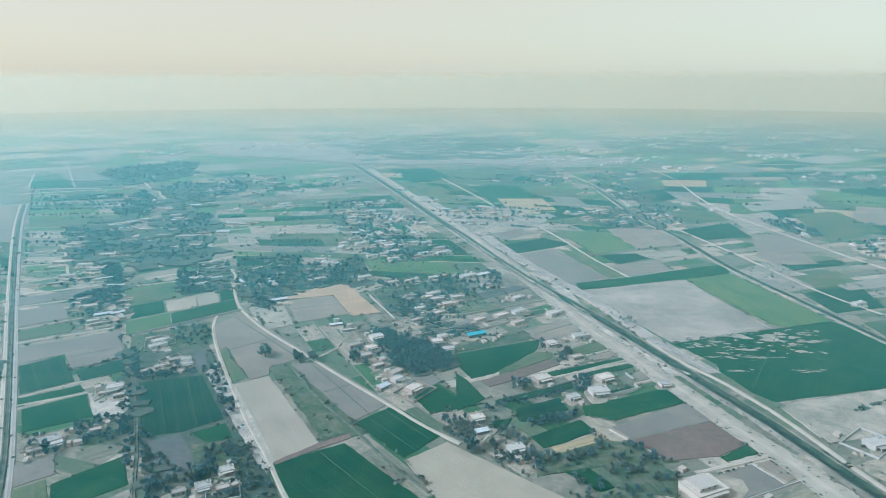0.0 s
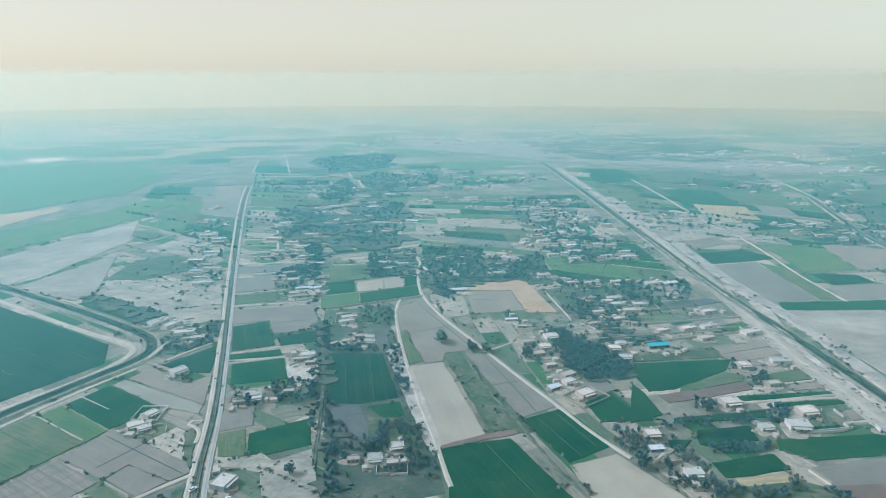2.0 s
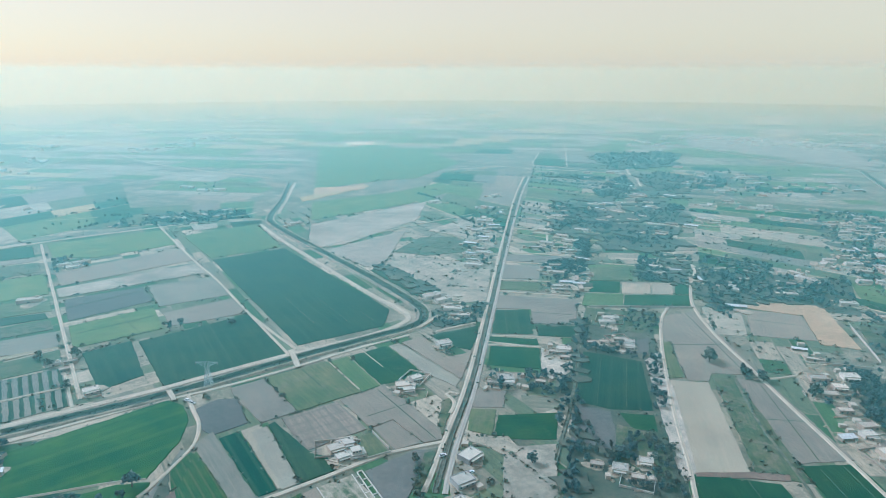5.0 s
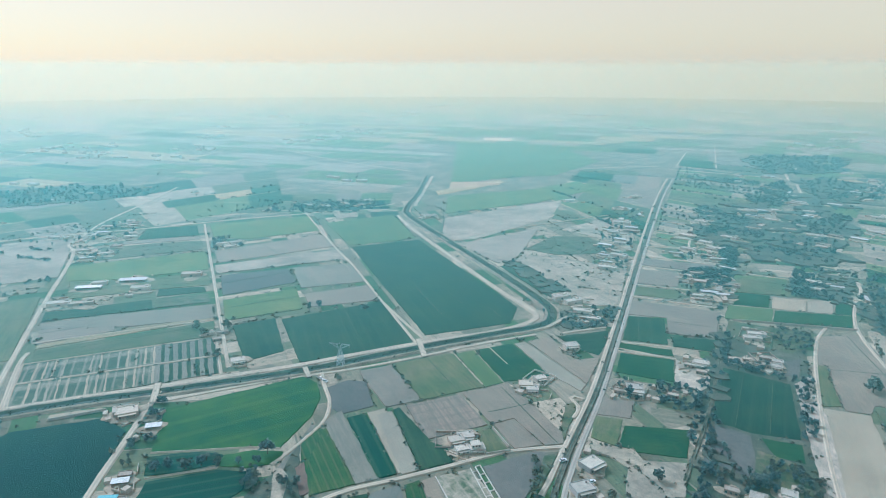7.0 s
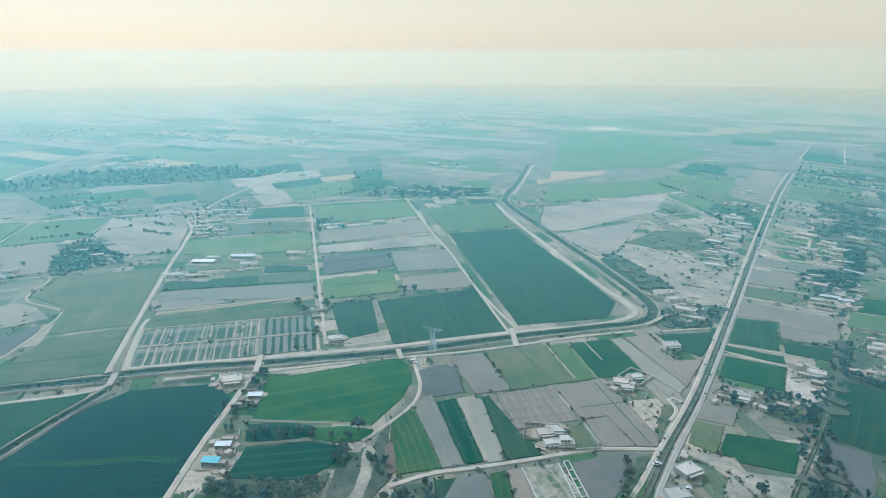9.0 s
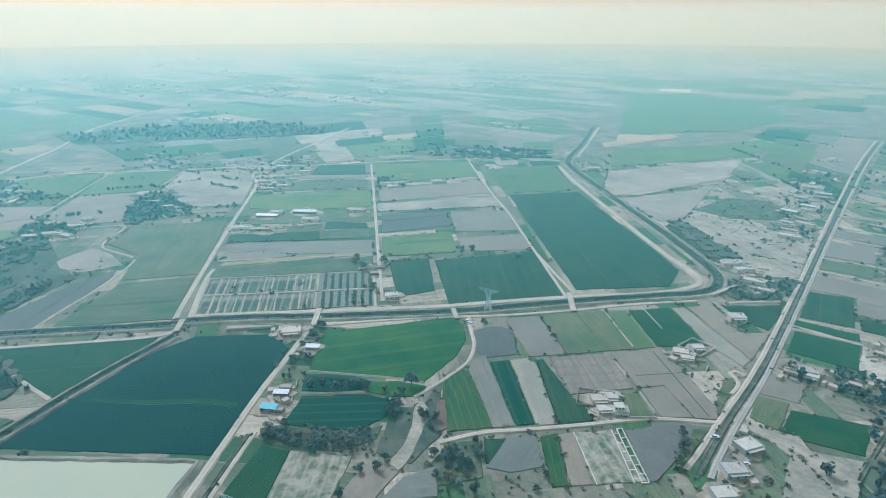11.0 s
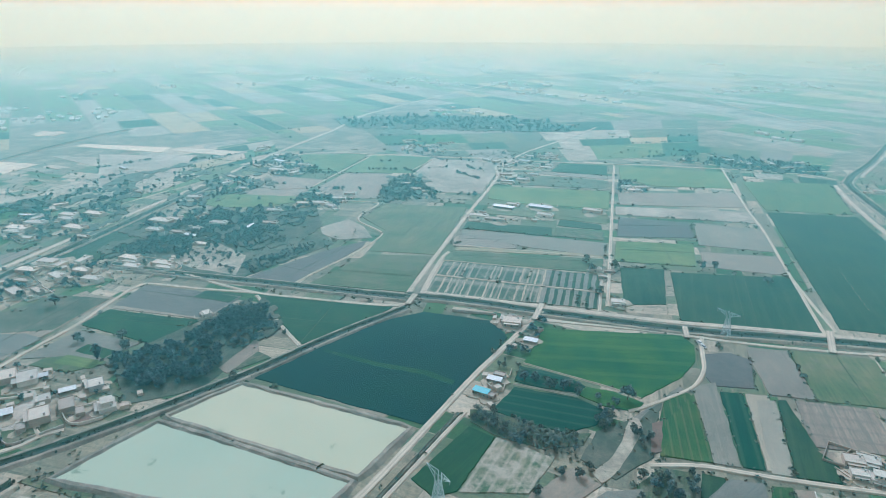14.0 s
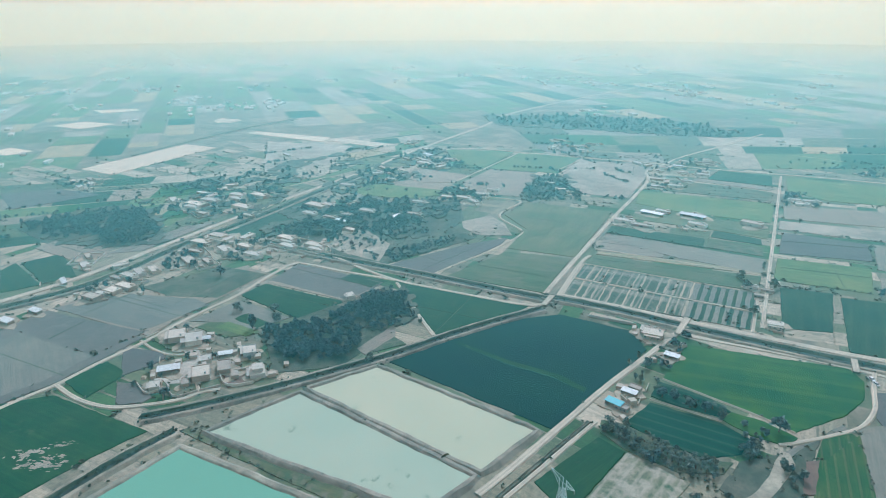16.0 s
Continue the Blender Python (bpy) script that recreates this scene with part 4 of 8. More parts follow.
field("dry", [(-584, -96.6), (-609, -72.4), (-584, -54.5), (-553, -44.3), (-548, -73.8), (-563, -91.3)])
field("salt", [(-920, -470), (-913, -328), (-784, -314), (-718, -372)])
field("light", [(-737, 74.7), (-712, 208.2), (-641, 189.0), (-663, 103.2), (-684, 68.4)])
field("weed", [(-795, 118.1), (-761, 218.0), (-722, 208.5), (-744, 102.7), (-759, 91.3)])
field("green", [(-861, 179.7), (-842, 237.1), (-790, 224.2), (-810, 157.1)])
field("soil", [(-812, 144.5), (-785, 222.7), (-767, 218.4), (-798, 138.0)])
field("olive", [(-680, 70.5), (-644, 139.1), (-633, 186.4), (-591, 174.9), (-608, 130.9), (-627, 61.2)])
field("dark", [(-601, 42.2), (-581, 121.1), (-556, 117.0), (-580, 37.5)])
field("greysoil", [(-576, 36.7), (-554, 112.9), (-538, 160.5), (-505, 151.9), (-527, 90.7), (-561, 35.4)])
field("dark", [(-607, 132.9), (-589, 169.4), (-574, 166.6), (-587, 126.8)])
field("weed", [(-582, 125.7), (-568, 166.2), (-545, 160.8), (-558, 117.1)])
field("light", [(-838, 251.7), (-805, 376), (-724, 353), (-736, 266.4), (-772, 235.9)])
field("soil", [(-707, 215.7), (-702, 347), (-645, 335), (-658, 204.3)])
field("salt", [(-651, 198.4), (-631, 330), (-592, 318), (-623, 191.3)])
field("dusk", [(-614, 192.1), (-595, 255.2), (-551, 243.8), (-555, 174.8)])
field("greysoil", [(-596, 258.9), (-572, 316), (-513, 298.7), (-532, 240.2)])
field("light", [(-543, 170.9), (-534, 236.3), (-481, 219.1), (-494, 156.8)])
field("soil", [(-515, 234.3), (-503, 295.0), (-461, 284.4), (-481, 225.1)])
field("salt", [(-807, -13.8), (-889, 8.1), (-854, 94.8), (-781, 82.7), (-707, 57.6), (-728, 0.7)])
field("light", [(-913, -63.3), (-897, 5.4), (-803, -17.0), (-819, -58.7)])
field("weed", [(8.5, 461.5), (68.3, 492.2), (71.0, 477.0), (8.6, 449.6)])
field("soil", [(67.3, 492.0), (109.0, 521.5), (119.6, 497.6), (115.8, 478.2), (78.8, 472.7), (71.7, 478.2)])
field("green", [(9.5, 447.8), (77.1, 474.8), (71.9, 455.0), (35.6, 413.8), (19.5, 406.0), (11.5, 425.2)])
field("olive", [(39.5, 418.8), (71.5, 451.7), (83.2, 449.8), (80.9, 440.3), (39.0, 410.5)])
field("brown", [(25.5, 402.6), (37.2, 410.1), (82.6, 439.4), (85.5, 429.4), (52.4, 405.7), (31.2, 393.9)])
field("green", [(65.0, 411.7), (133.3, 440.4), (138.5, 437.4), (78.4, 410.9)])
field("olive", [(89.8, 451.3), (122.8, 471.5), (128.9, 458.5), (109.8, 447.8), (91.3, 438.3)])
field("soil", [(107.8, 442.1), (130.7, 454.9), (134.6, 445.7), (109.7, 434.1)])
field("green", [(97.3, 414.1), (143.7, 432.2), (144.1, 427.5), (97.8, 407.7)])
field("dark", [(33.6, 375.0), (88.4, 400.8), (87.3, 392.3), (58.0, 378.6), (33.4, 369.6)])
field("dark", [(45.6, 364.5), (76.6, 378.8), (79.0, 363.4), (58.9, 346.8), (45.9, 349.1)])
field("green", [(87.7, 366.3), (143.1, 389.2), (150.3, 390.9), (155.1, 371.8), (103.9, 350.0), (87.2, 355.6)])
field("green", [(50.8, 331.7), (84.1, 350.6), (90.3, 337.4), (65.7, 323.4), (56.3, 319.2)])
field("straw", [(60.5, 320.2), (93.0, 335.3), (94.2, 328.4), (64.3, 313.2)])
field("green", [(8.8, 415.1), (15.9, 405.2), (27.6, 377.1), (9.1, 361.6)])
field("dark", [(111.4, 387.8), (126.5, 394.4), (128.2, 389.4), (111.4, 381.2)])
field("weed", [(50.3, 307.6), (93.4, 327.8), (104.7, 325.4), (116.8, 309.7), (48.7, 292.7)])
field("dark", [(29.2, 348.8), (42.4, 352.5), (36.2, 338.7), (29.7, 341.5)])
field("soil", [(134.2, 415.0), (144.4, 419.9), (148.1, 408.4), (136.4, 402.9)])
field("salt", [(135.7, 595.7), (195.0, 617.6), (250.3, 633.9), (257.6, 580.7), (273.6, 498.8), (239.6, 487.5), (181.2, 466.9), (160.8, 520.8)])
field("light", [(251.5, 635.1), (305.8, 653.5), (320.1, 585.7), (333.2, 516.2), (289.3, 501.1), (278.1, 506.6), (264.1, 564.7)])
field("green", [(181.5, 466.2), (229.5, 483.8), (272.5, 496.4), (332.2, 514.6), (353.3, 470.6), (300.4, 392.4), (213.1, 372.3), (205.0, 383.7), (196.2, 417.7), (198.5, 429.2)])
field("soil", [(100.1, 341.8), (154.4, 371.0), (165.9, 350.1), (108.7, 328.0)])
field("brown", [(108.7, 328.0), (165.9, 350.1), (170.6, 327.5), (172.4, 322.8), (151.7, 311.0), (123.5, 307.0), (114.4, 314.5)])
field("green", [(151.8, 310.3), (172.4, 322.8), (175.3, 314.4), (153.7, 306.0)])
field("dark", [(-208.3, 400.2), (-169.1, 412.5), (-133.3, 351.3), (-153.5, 336.0), (-174.9, 331.2)])
field("dusk", [(-171.3, 328.9), (-152.4, 334.0), (-134.1, 307.1), (-133.2, 296.2), (-155.1, 291.1)])
field("green", [(-148.3, 336.0), (-131.0, 347.1), (-121.3, 330.4), (-134.5, 324.2)])
field("gravel", [(-167.9, 414.8), (-167.5, 437.2), (-150.6, 406.9), (-137.1, 390.1), (-91.3, 307.1), (-91.7, 293.6), (-101.8, 307.1), (-133.8, 358.5), (-156.3, 396.6)])
field("weed", [(-143.5, 323.3), (-121.3, 327.9), (-96.4, 293.6), (-126.2, 286.0)])
field("weed", [(-252.3, 482.8), (-220.2, 498.8), (-201.6, 508.8), (-189.4, 495.4), (-190.6, 458.9), (-224.9, 453.4), (-234.6, 445.2)])
field("dusk", [(-198.2, 422.1), (-182.7, 456.1), (-170.1, 427.0), (-186.8, 414.9)])
field("brown", [(-92.0, 305.8), (-69.3, 326.9), (-54.7, 335.8), (-52.9, 330.7), (-80.1, 311.4), (-90.4, 302.9)])
field("gravel", [(-234.7, 385.2), (-224.4, 385.3), (-211.9, 392.5), (-198.1, 367.4), (-197.3, 349.8), (-214.4, 353.7)])
field("dry", [(-201.1, 256.7), (-190.5, 264.6), (-180.0, 267.3), (-170.3, 266.7), (-169.7, 257.2), (-184.9, 255.8), (-197.2, 252.7)])
field("gravel", [(-320.1, -234.8), (-326.3, -204.6), (-309.0, -201.6), (-297.8, -192.6), (-299.4, -172.3), (-291.3, -164.3), (-285.9, -172.3), (-267.7, -178.8), (-267.0, -193.5), (-275.7, -204.3), (-297.5, -199.2)])
field("brown", [(-285.9, -172.1), (-291.3, -160.6), (-282.4, -151.5), (-273.1, -162.2)])
field("weed", [(-278.1, -180.8), (-285.0, -175.0), (-274.5, -166.3), (-267.3, -174.1)])
field("weed", [(-269.9, -194.7), (-273.8, -181.1), (-266.8, -175.2), (-256.5, -183.8)])
field("dusk", [(-265.5, -223.1), (-267.2, -212.0), (-256.6, -194.8), (-250.7, -196.7), (-246.1, -208.5)])
field("olive", [(-313.6, -238.4), (-319.4, -231.4), (-313.1, -225.9), (-311.2, -205.2), (-302.5, -208.8), (-303.2, -217.2)])
field("dusk", [(-299.3, -245.3), (-300.5, -220.1), (-294.1, -212.8), (-285.0, -215.6), (-271.2, -224.5)])
field("weed", [(-307.1, -171.9), (-313.4, -161.1), (-300.0, -148.6), (-288.5, -144.6), (-299.8, -152.3)])
field("dry", [(-539.7, -200.7), (-547.9, -185.0), (-507.6, -143.5), (-465.1, -139.9), (-479.5, -177.5), (-496.8, -204.0)])
field("dark", [(-488.9, -287.0), (-497.6, -265.0), (-529.4, -259.2), (-597.7, -264.2), (-635.3, -270.3), (-608.6, -282.8), (-534.6, -303.8), (-500.5, -312.4)])
field("wash", [(-694, -613), (-871, -579), (-857, -519), (-676, -552)])
field("wash", [(-980.1, -537.9), (-998.9, -530.2), (-969.5, -386.3), (-933.4, -386.5)])
field("wash", [(-944.3, -375.1), (-966.3, -363.8), (-939.1, -270.7), (-908.8, -280.5)])
field("wash", [(-1081.6, -664.5), (-1115.7, -665.1), (-1103.5, -617.8), (-1070.2, -619.5)])
field("green", [(-273.2, 29.7), (-264.7, 41.5), (-227.7, 22.7), (-224.0, 12.5), (-235.8, 2.8)])
field("sparse", [(-264.5, 42.0), (-249.3, 67.6), (-226.0, 52.5), (-227.4, 23.1)])
field("green", [(-350.1, -53.7), (-333.9, -19.8), (-324.8, 8.8), (-314.1, 24.3), (-309.4, 22.7), (-320.3, 7.4), (-330.4, -22.6), (-346.8, -53.1)])
field("plots", [(-495.4, 19.9), (-474.9, 99.0), (-445.1, 91.2), (-467.1, 12.9)])
field("greysoil", [(-474.9, 99.0), (-464.2, 140.1), (-433.6, 131.7), (-445.1, 91.2)])
field("pale", [(-493.4, 27.3), (-493.1, 28.8), (-464.6, 21.7), (-465.0, 20.3)])
field("pale", [(-492.0, 32.8), (-491.7, 34.2), (-463.1, 27.1), (-463.5, 25.7)])
field("pale", [(-490.6, 38.2), (-490.3, 39.6), (-461.6, 32.5), (-462.0, 31.1)])
field("pale", [(-489.2, 43.6), (-488.8, 45.1), (-460.1, 37.9), (-460.5, 36.4)])
field("pale", [(-485.0, 59.9), (-484.6, 61.4), (-455.5, 54.0), (-455.9, 52.6)])
field("pale", [(-483.6, 65.4), (-483.2, 66.8), (-454.0, 59.4), (-454.4, 58.0)])
field("pale", [(-480.7, 76.3), (-480.4, 77.8), (-451.0, 70.2), (-451.4, 68.8)])
field("pale", [(-479.3, 81.8), (-479.0, 83.2), (-449.5, 75.6), (-449.9, 74.2)])
field("pale", [(-477.9, 87.2), (-477.5, 88.7), (-447.9, 81.0), (-448.3, 79.6)])
field("pale", [(-476.5, 92.7), (-476.1, 94.2), (-446.4, 86.4), (-446.8, 85.0)])
field("pale", [(-475.1, 98.2), (-474.7, 99.6), (-444.9, 91.8), (-445.3, 90.4)])
field("dark", [(-473.8, 103.2), (-473.2, 105.6), (-443.2, 97.7), (-443.9, 95.3)])
field("dark", [(-472.4, 108.7), (-471.7, 111.1), (-441.7, 103.1), (-442.4, 100.7)])
field("dark", [(-470.9, 114.2), (-470.3, 116.6), (-440.2, 108.5), (-440.8, 106.1)])
field("dark", [(-469.5, 119.7), (-468.9, 122.1), (-438.6, 113.9), (-439.3, 111.5)])
field("dark", [(-468.1, 125.2), (-467.5, 127.6), (-437.1, 119.3), (-437.8, 116.9)])
field("dark", [(-466.7, 130.7), (-466.0, 133.1), (-435.6, 124.7), (-436.3, 122.4)])
field("dark", [(-465.2, 136.2), (-464.6, 138.6), (-434.1, 130.2), (-434.7, 127.8)])
field("plots", [(-464.1, 12.0), (-441.7, 90.3), (-413.8, 83.1), (-433.3, 5.7)])
field("greysoil", [(-441.7, 90.3), (-430.1, 130.7), (-403.7, 123.4), (-413.8, 83.1)])
field("pale", [(-462.0, 19.4), (-461.6, 20.8), (-431.1, 14.4), (-431.5, 13.0)])
field("pale", [(-460.4, 24.8), (-460.0, 26.2), (-429.8, 19.7), (-430.1, 18.3)])
field("pale", [(-458.9, 30.2), (-458.5, 31.6), (-428.4, 25.0), (-428.8, 23.6)])
field("pale", [(-457.4, 35.5), (-457.0, 37.0), (-427.1, 30.3), (-427.5, 28.9)])
field("pale", [(-455.8, 40.9), (-455.4, 42.3), (-425.8, 35.6), (-426.1, 34.2)])
field("pale", [(-452.7, 51.7), (-452.3, 53.1), (-423.1, 46.2), (-423.5, 44.8)])
field("pale", [(-451.2, 57.1), (-450.8, 58.5), (-421.8, 51.6), (-422.1, 50.2)])
field("pale", [(-449.6, 62.5), (-449.2, 63.9), (-420.4, 56.9), (-420.8, 55.5)])
field("pale", [(-446.5, 73.2), (-446.1, 74.7), (-417.7, 67.6), (-418.1, 66.2)])
field("pale", [(-445.0, 78.6), (-444.6, 80.1), (-416.4, 72.9), (-416.7, 71.5)])
field("pale", [(-443.4, 84.0), (-443.0, 85.5), (-415.0, 78.3), (-415.4, 76.9)])
field("pale", [(-441.9, 89.4), (-441.5, 90.9), (-413.7, 83.7), (-414.1, 82.2)])
field("dark", [(-440.5, 94.4), (-439.8, 96.7), (-412.2, 89.5), (-412.8, 87.1)])
field("dark", [(-438.9, 99.8), (-438.3, 102.1), (-410.9, 94.9), (-411.5, 92.5)])
field("dark", [(-437.4, 105.2), (-436.7, 107.5), (-409.5, 100.3), (-410.1, 97.9)])
field("dark", [(-435.8, 110.6), (-435.2, 112.9), (-408.2, 105.7), (-408.8, 103.3)])
field("dark", [(-434.3, 116.0), (-433.6, 118.4), (-406.8, 111.1), (-407.4, 108.7)])
field("dark", [(-432.7, 121.4), (-432.1, 123.8), (-405.5, 116.5), (-406.1, 114.1)])
field("dark", [(-431.2, 126.8), (-430.5, 129.2), (-404.1, 121.9), (-404.7, 119.5)])
field("grid", [(-294.1, 198.9), (-285.8, 234.1), (-248.1, 224.6), (-256.0, 187.6)])
field("soil", [(-285.9, 235.9), (-278.7, 267.7), (-257.6, 263.4), (-216.0, 252.0), (-208.6, 245.0), (-213.6, 235.6), (-244.5, 241.0), (-247.7, 226.7)])
field("soil", [(-246.9, 226.9), (-244.4, 240.5), (-214.2, 235.3), (-221.0, 220.3)])
field("olive", [(-346.1, 222.2), (-337.5, 262.0), (-334.4, 266.6), (-283.8, 251.7), (-293.9, 210.4)])
field("light", [(-334.2, 267.3), (-330.8, 281.6), (-281.0, 265.7), (-283.4, 252.2)])
field("green", [(-330.4, 282.8), (-323.5, 311.6), (-270.2, 297.1), (-277.7, 275.6), (-281.8, 267.4)])
field("soil", [(-351.0, 200.2), (-346.3, 221.5), (-294.1, 209.8), (-299.0, 188.2)])
field("pale", [(-322.2, 313.1), (-320.3, 322.1), (-246.5, 306.4), (-243.0, 297.2), (-271.7, 298.5)])
field("soil", [(-319.7, 324.2), (-315.3, 344.4), (-278.6, 324.5), (-268.0, 345.4), (-246.7, 307.7)])
field("dark", [(-312.3, 348.8), (-296.1, 388.4), (-283.5, 370.5), (-271.6, 347.7), (-287.9, 343.2)])
field("olive", [(-245.9, 213.6), (-243.7, 223.4), (-223.3, 217.1), (-225.5, 204.3)])
field("dark", [(-294.5, 190.2), (-294.8, 194.4), (-254.8, 189.0), (-243.7, 192.3), (-231.0, 186.8), (-235.3, 168.9)])
field("soil", [(-253.9, 187.6), (-252.5, 195.1), (-234.0, 188.4), (-243.7, 192.3)])
field("pale", [(-294.7, 178.9), (-294.2, 189.1), (-235.5, 168.2), (-237.7, 159.5)])
field("weed", [(-237.7, 277.3), (-235.9, 287.6), (-210.7, 247.0), (-221.5, 256.1)])
field("dusk", [(-219.3, 196.1), (-212.7, 227.6), (-205.2, 234.4), (-183.0, 185.6), (-184.8, 183.2)])
field("weed", [(-208.9, 230.9), (-205.3, 237.2), (-188.3, 206.7), (-189.7, 202.2)])
field("sparse", [(-226.5, 172.2), (-221.8, 190.3), (-184.9, 182.8), (-191.8, 159.8)])
field("soil", [(-227.9, 164.2), (-226.7, 171.7), (-191.9, 159.4), (-194.8, 149.9)])
field("orow", [(-229.5, 155.0), (-228.0, 163.7), (-194.9, 149.5), (-197.1, 142.2)])
field("dry", [(-280.9, 110.2), (-279.3, 113.6), (-271.5, 113.9), (-261.3, 108.3), (-253.5, 103.5), (-244.6, 96.6), (-237.9, 91.4), (-231.9, 84.1), (-238.6, 81.2), (-243.5, 86.6), (-246.5, 90.4), (-255.6, 96.5), (-261.2, 100.7), (-272.0, 105.4)])
field("brown", [(-275.1, 118.8), (-277.4, 125.2), (-252.9, 116.7), (-251.1, 111.3)])
field("soil", [(-242.9, 73.6), (-231.1, 84.3), (-217.9, 68.6), (-223.3, 50.7)])
field("greysoil", [(-227.9, 85.0), (-228.7, 101.1), (-210.1, 94.5), (-217.4, 70.3)])
field("orow", [(-277.4, 126.3), (-302.1, 150.2), (-245.1, 137.3), (-249.7, 116.2)])
field("greysoil", [(-301.0, 148.9), (-312.3, 165.1), (-241.9, 148.1), (-244.6, 137.7)])
field("row", [(-302.0, 164.4), (-300.2, 174.8), (-239.8, 158.1), (-242.1, 149.0)])
field("gravel", [(-75, 1191), (16, 856), (68, 680), (96, 575), (120, 496), (141, 441), (151, 408), (175, 412), (158, 433), (139, 488), (112, 569), (77, 668), (20, 857), (-59, 1120)])
field("gravel", [(-47, 1129), (34, 869), (90, 683), (131, 581), (157, 485), (187, 414), (196, 415), (171, 484), (145, 578), (105, 683), (50, 871), (-30, 1132)])
field("dry", [(16, 883), (70, 1017), (112, 1029), (153, 919), (130, 883), (59, 833)])
field("pale", [(45, 860), (78, 886), (90, 853), (54, 827)])
field("pale", [(131, 950), (162, 979), (172, 951), (143, 915)])
field("scrub", [(-1256, -181), (-1289, -31), (-1262, 175), (-1161, 270), (-1101, 233), (-1137, -24), (-1148, -143)])


def bare_patch(x, y, long, wide, turn, seed):
    """A ragged salty bare place in a crop, with crumbs round it."""
    rng = random.Random(seed)
    c, s = math.cos(radians(turn)), math.sin(radians(turn))
    verts, faces = [], []
    top = 0.16 + 0.00045 * (FIELD_COUNT[0] + 1) + 0.004 * (seed % 11)
    for i in range(26):
        k = rng.uniform(0.12, 0.42) * (1 if i < 9 else 0.4)
        ox, oy = rng.gauss(0, 0.62) * long, rng.gauss(0, 0.7) * wide
        at, n = len(verts), 16
        for q in range(n):
            w = 2 * math.pi * q / n
            d = k * (0.8 + 0.8 * noise.noise((math.cos(w) * 1.6 + seed, math.sin(w) * 1.6, i * 3.1)) + rng.uniform(-0.16, 0.16))
            px, py = ox + math.cos(w) * d * long, oy + math.sin(w) * d * wide
            verts.append((x + px * c - py * s, y + px * s + py * c, top + 0.0001 * i))
        faces.append(tuple(range(at, at + n)))
    ob = mesh_object("bare_patch", verts, faces, FIELD_LOOK["dry"][0], None, "ragged pale salty bare patch in a crop", [(0, 0)] * len(verts))
    tagged(ob, category="bare ground", kind="structure")


bare_patch(262.6, 482.3, 26.7, 11.4, -0, 0)
bare_patch(268.4, 458.5, 16.2, 9.8, -0, 1)
bare_patch(212.6, 470.2, 11.0, 6.0, -0, 2)
bare_patch(228.3, 456.0, 13.3, 4.3, 0, 3)
bare_patch(196.0, 462.7, 9.5, 3.6, -0, 4)
bare_patch(237.2, 441.2, 11.7, 2.7, -0, 5)
bare_patch(211.3, 441.3, 13.0, 3.4, 0, 6)
bare_patch(294.3, 488.8, 10.0, 6.0, 0, 7)
bare_patch(211.0, 417.6, 7.5, 2.5, 0, 8)
bare_patch(298.3, 470.8, 8.3, 3.2, -0, 9)
bare_patch(258.0, 417.5, 9.9, 2.6, 0, 10)
bare_patch(-203.1, -221.8, 7.1, 5.4, 102, 40)
bare_patch(-200.0, -208.0, 7.9, 3.4, 103, 41)
bare_patch(-197.7, -212.8, 5.9, 2.8, 103, 42)
bare_patch(-204.3, -207.2, 4.0, 2.3, 102, 43)
bare_patch(-214.3, -210.0, 5.2, 1.8, 103, 44)


def field_paths():
    """Trodden pale footpaths and low walls on the holding lines."""
    verts, faces = [], []
    for i, ((x0, y0), (x1, y1), h) in enumerate(PATHS):
        d = math.hypot(x1 - x0, y1 - y0) or 1.0
        nx, ny, at, n = -(y1 - y0) / d, (x1 - x0) / d, len(verts), max(2, int(d / 12))
        for k in range(n + 1):
            w, j = k / n, noise.noise((i, k * 0.7, 0)) * 0.8
            for s, z in ((-h - 0.3, 0.0), (-h, 0.24), (h, 0.24), (h + 0.3, 0.0)):
                verts.append((x0 + (x1 - x0) * w + nx * (s + j), y0 + (y1 - y0) * w + ny * (s + j), z))
        for k in range(n):
            for q in range(3):
                b = at + 4 * k + q
                faces.append((b, b + 4, b + 5, b + 1))
    tagged(mesh_object("footpaths", verts, faces, YARD, None, "pale trodden footpaths between narrow holdings"), category="paths", kind="stuff")


field_paths()


# ---- roads, tracks, walls
ROAD_LOOK = {
    "lane": (LANE, "road", "pale dusty single-lane road beside a watercourse"),
    "dirt": (DIRT, "dirt_road", "pale dry dirt road with worn edges"),
    "track": (DIRT, "farm_track", "narrow pale farm track between fields"),
}
ROAD_COUNT = [0]


def furrow(line, width, seed):
    """A broken pale line where the crop is trodden down."""
    rng = random.Random(seed)
    verts, faces = [], []
    pts = resample(line, 2.0)
    for (x0, y0), (x1, y1), (nx, ny) in zip(pts, pts[1:], normals(pts)):
        if rng.random() < 0.5:
            continue
        at, h, j = len(verts), width * rng.uniform(0.3, 1.1), rng.uniform(-0.4, 0.4)
        for x, y in ((x0, y0), (x1, y1)):
            verts += [(x + nx * (j - h), y + ny * (j - h), 0.40), (x + nx * j, y + ny * j, 0.52), (x + nx * (j + h), y + ny * (j + h), 0.40)]
        faces += [(at, at + 3, at + 4, at + 1), (at + 1, at + 4, at + 5, at + 2)]
    tagged(mesh_object("furrow", verts, faces, BUND_PALE, None, "broken pale line of trodden soil in a crop"), category="furrow", kind="structure")


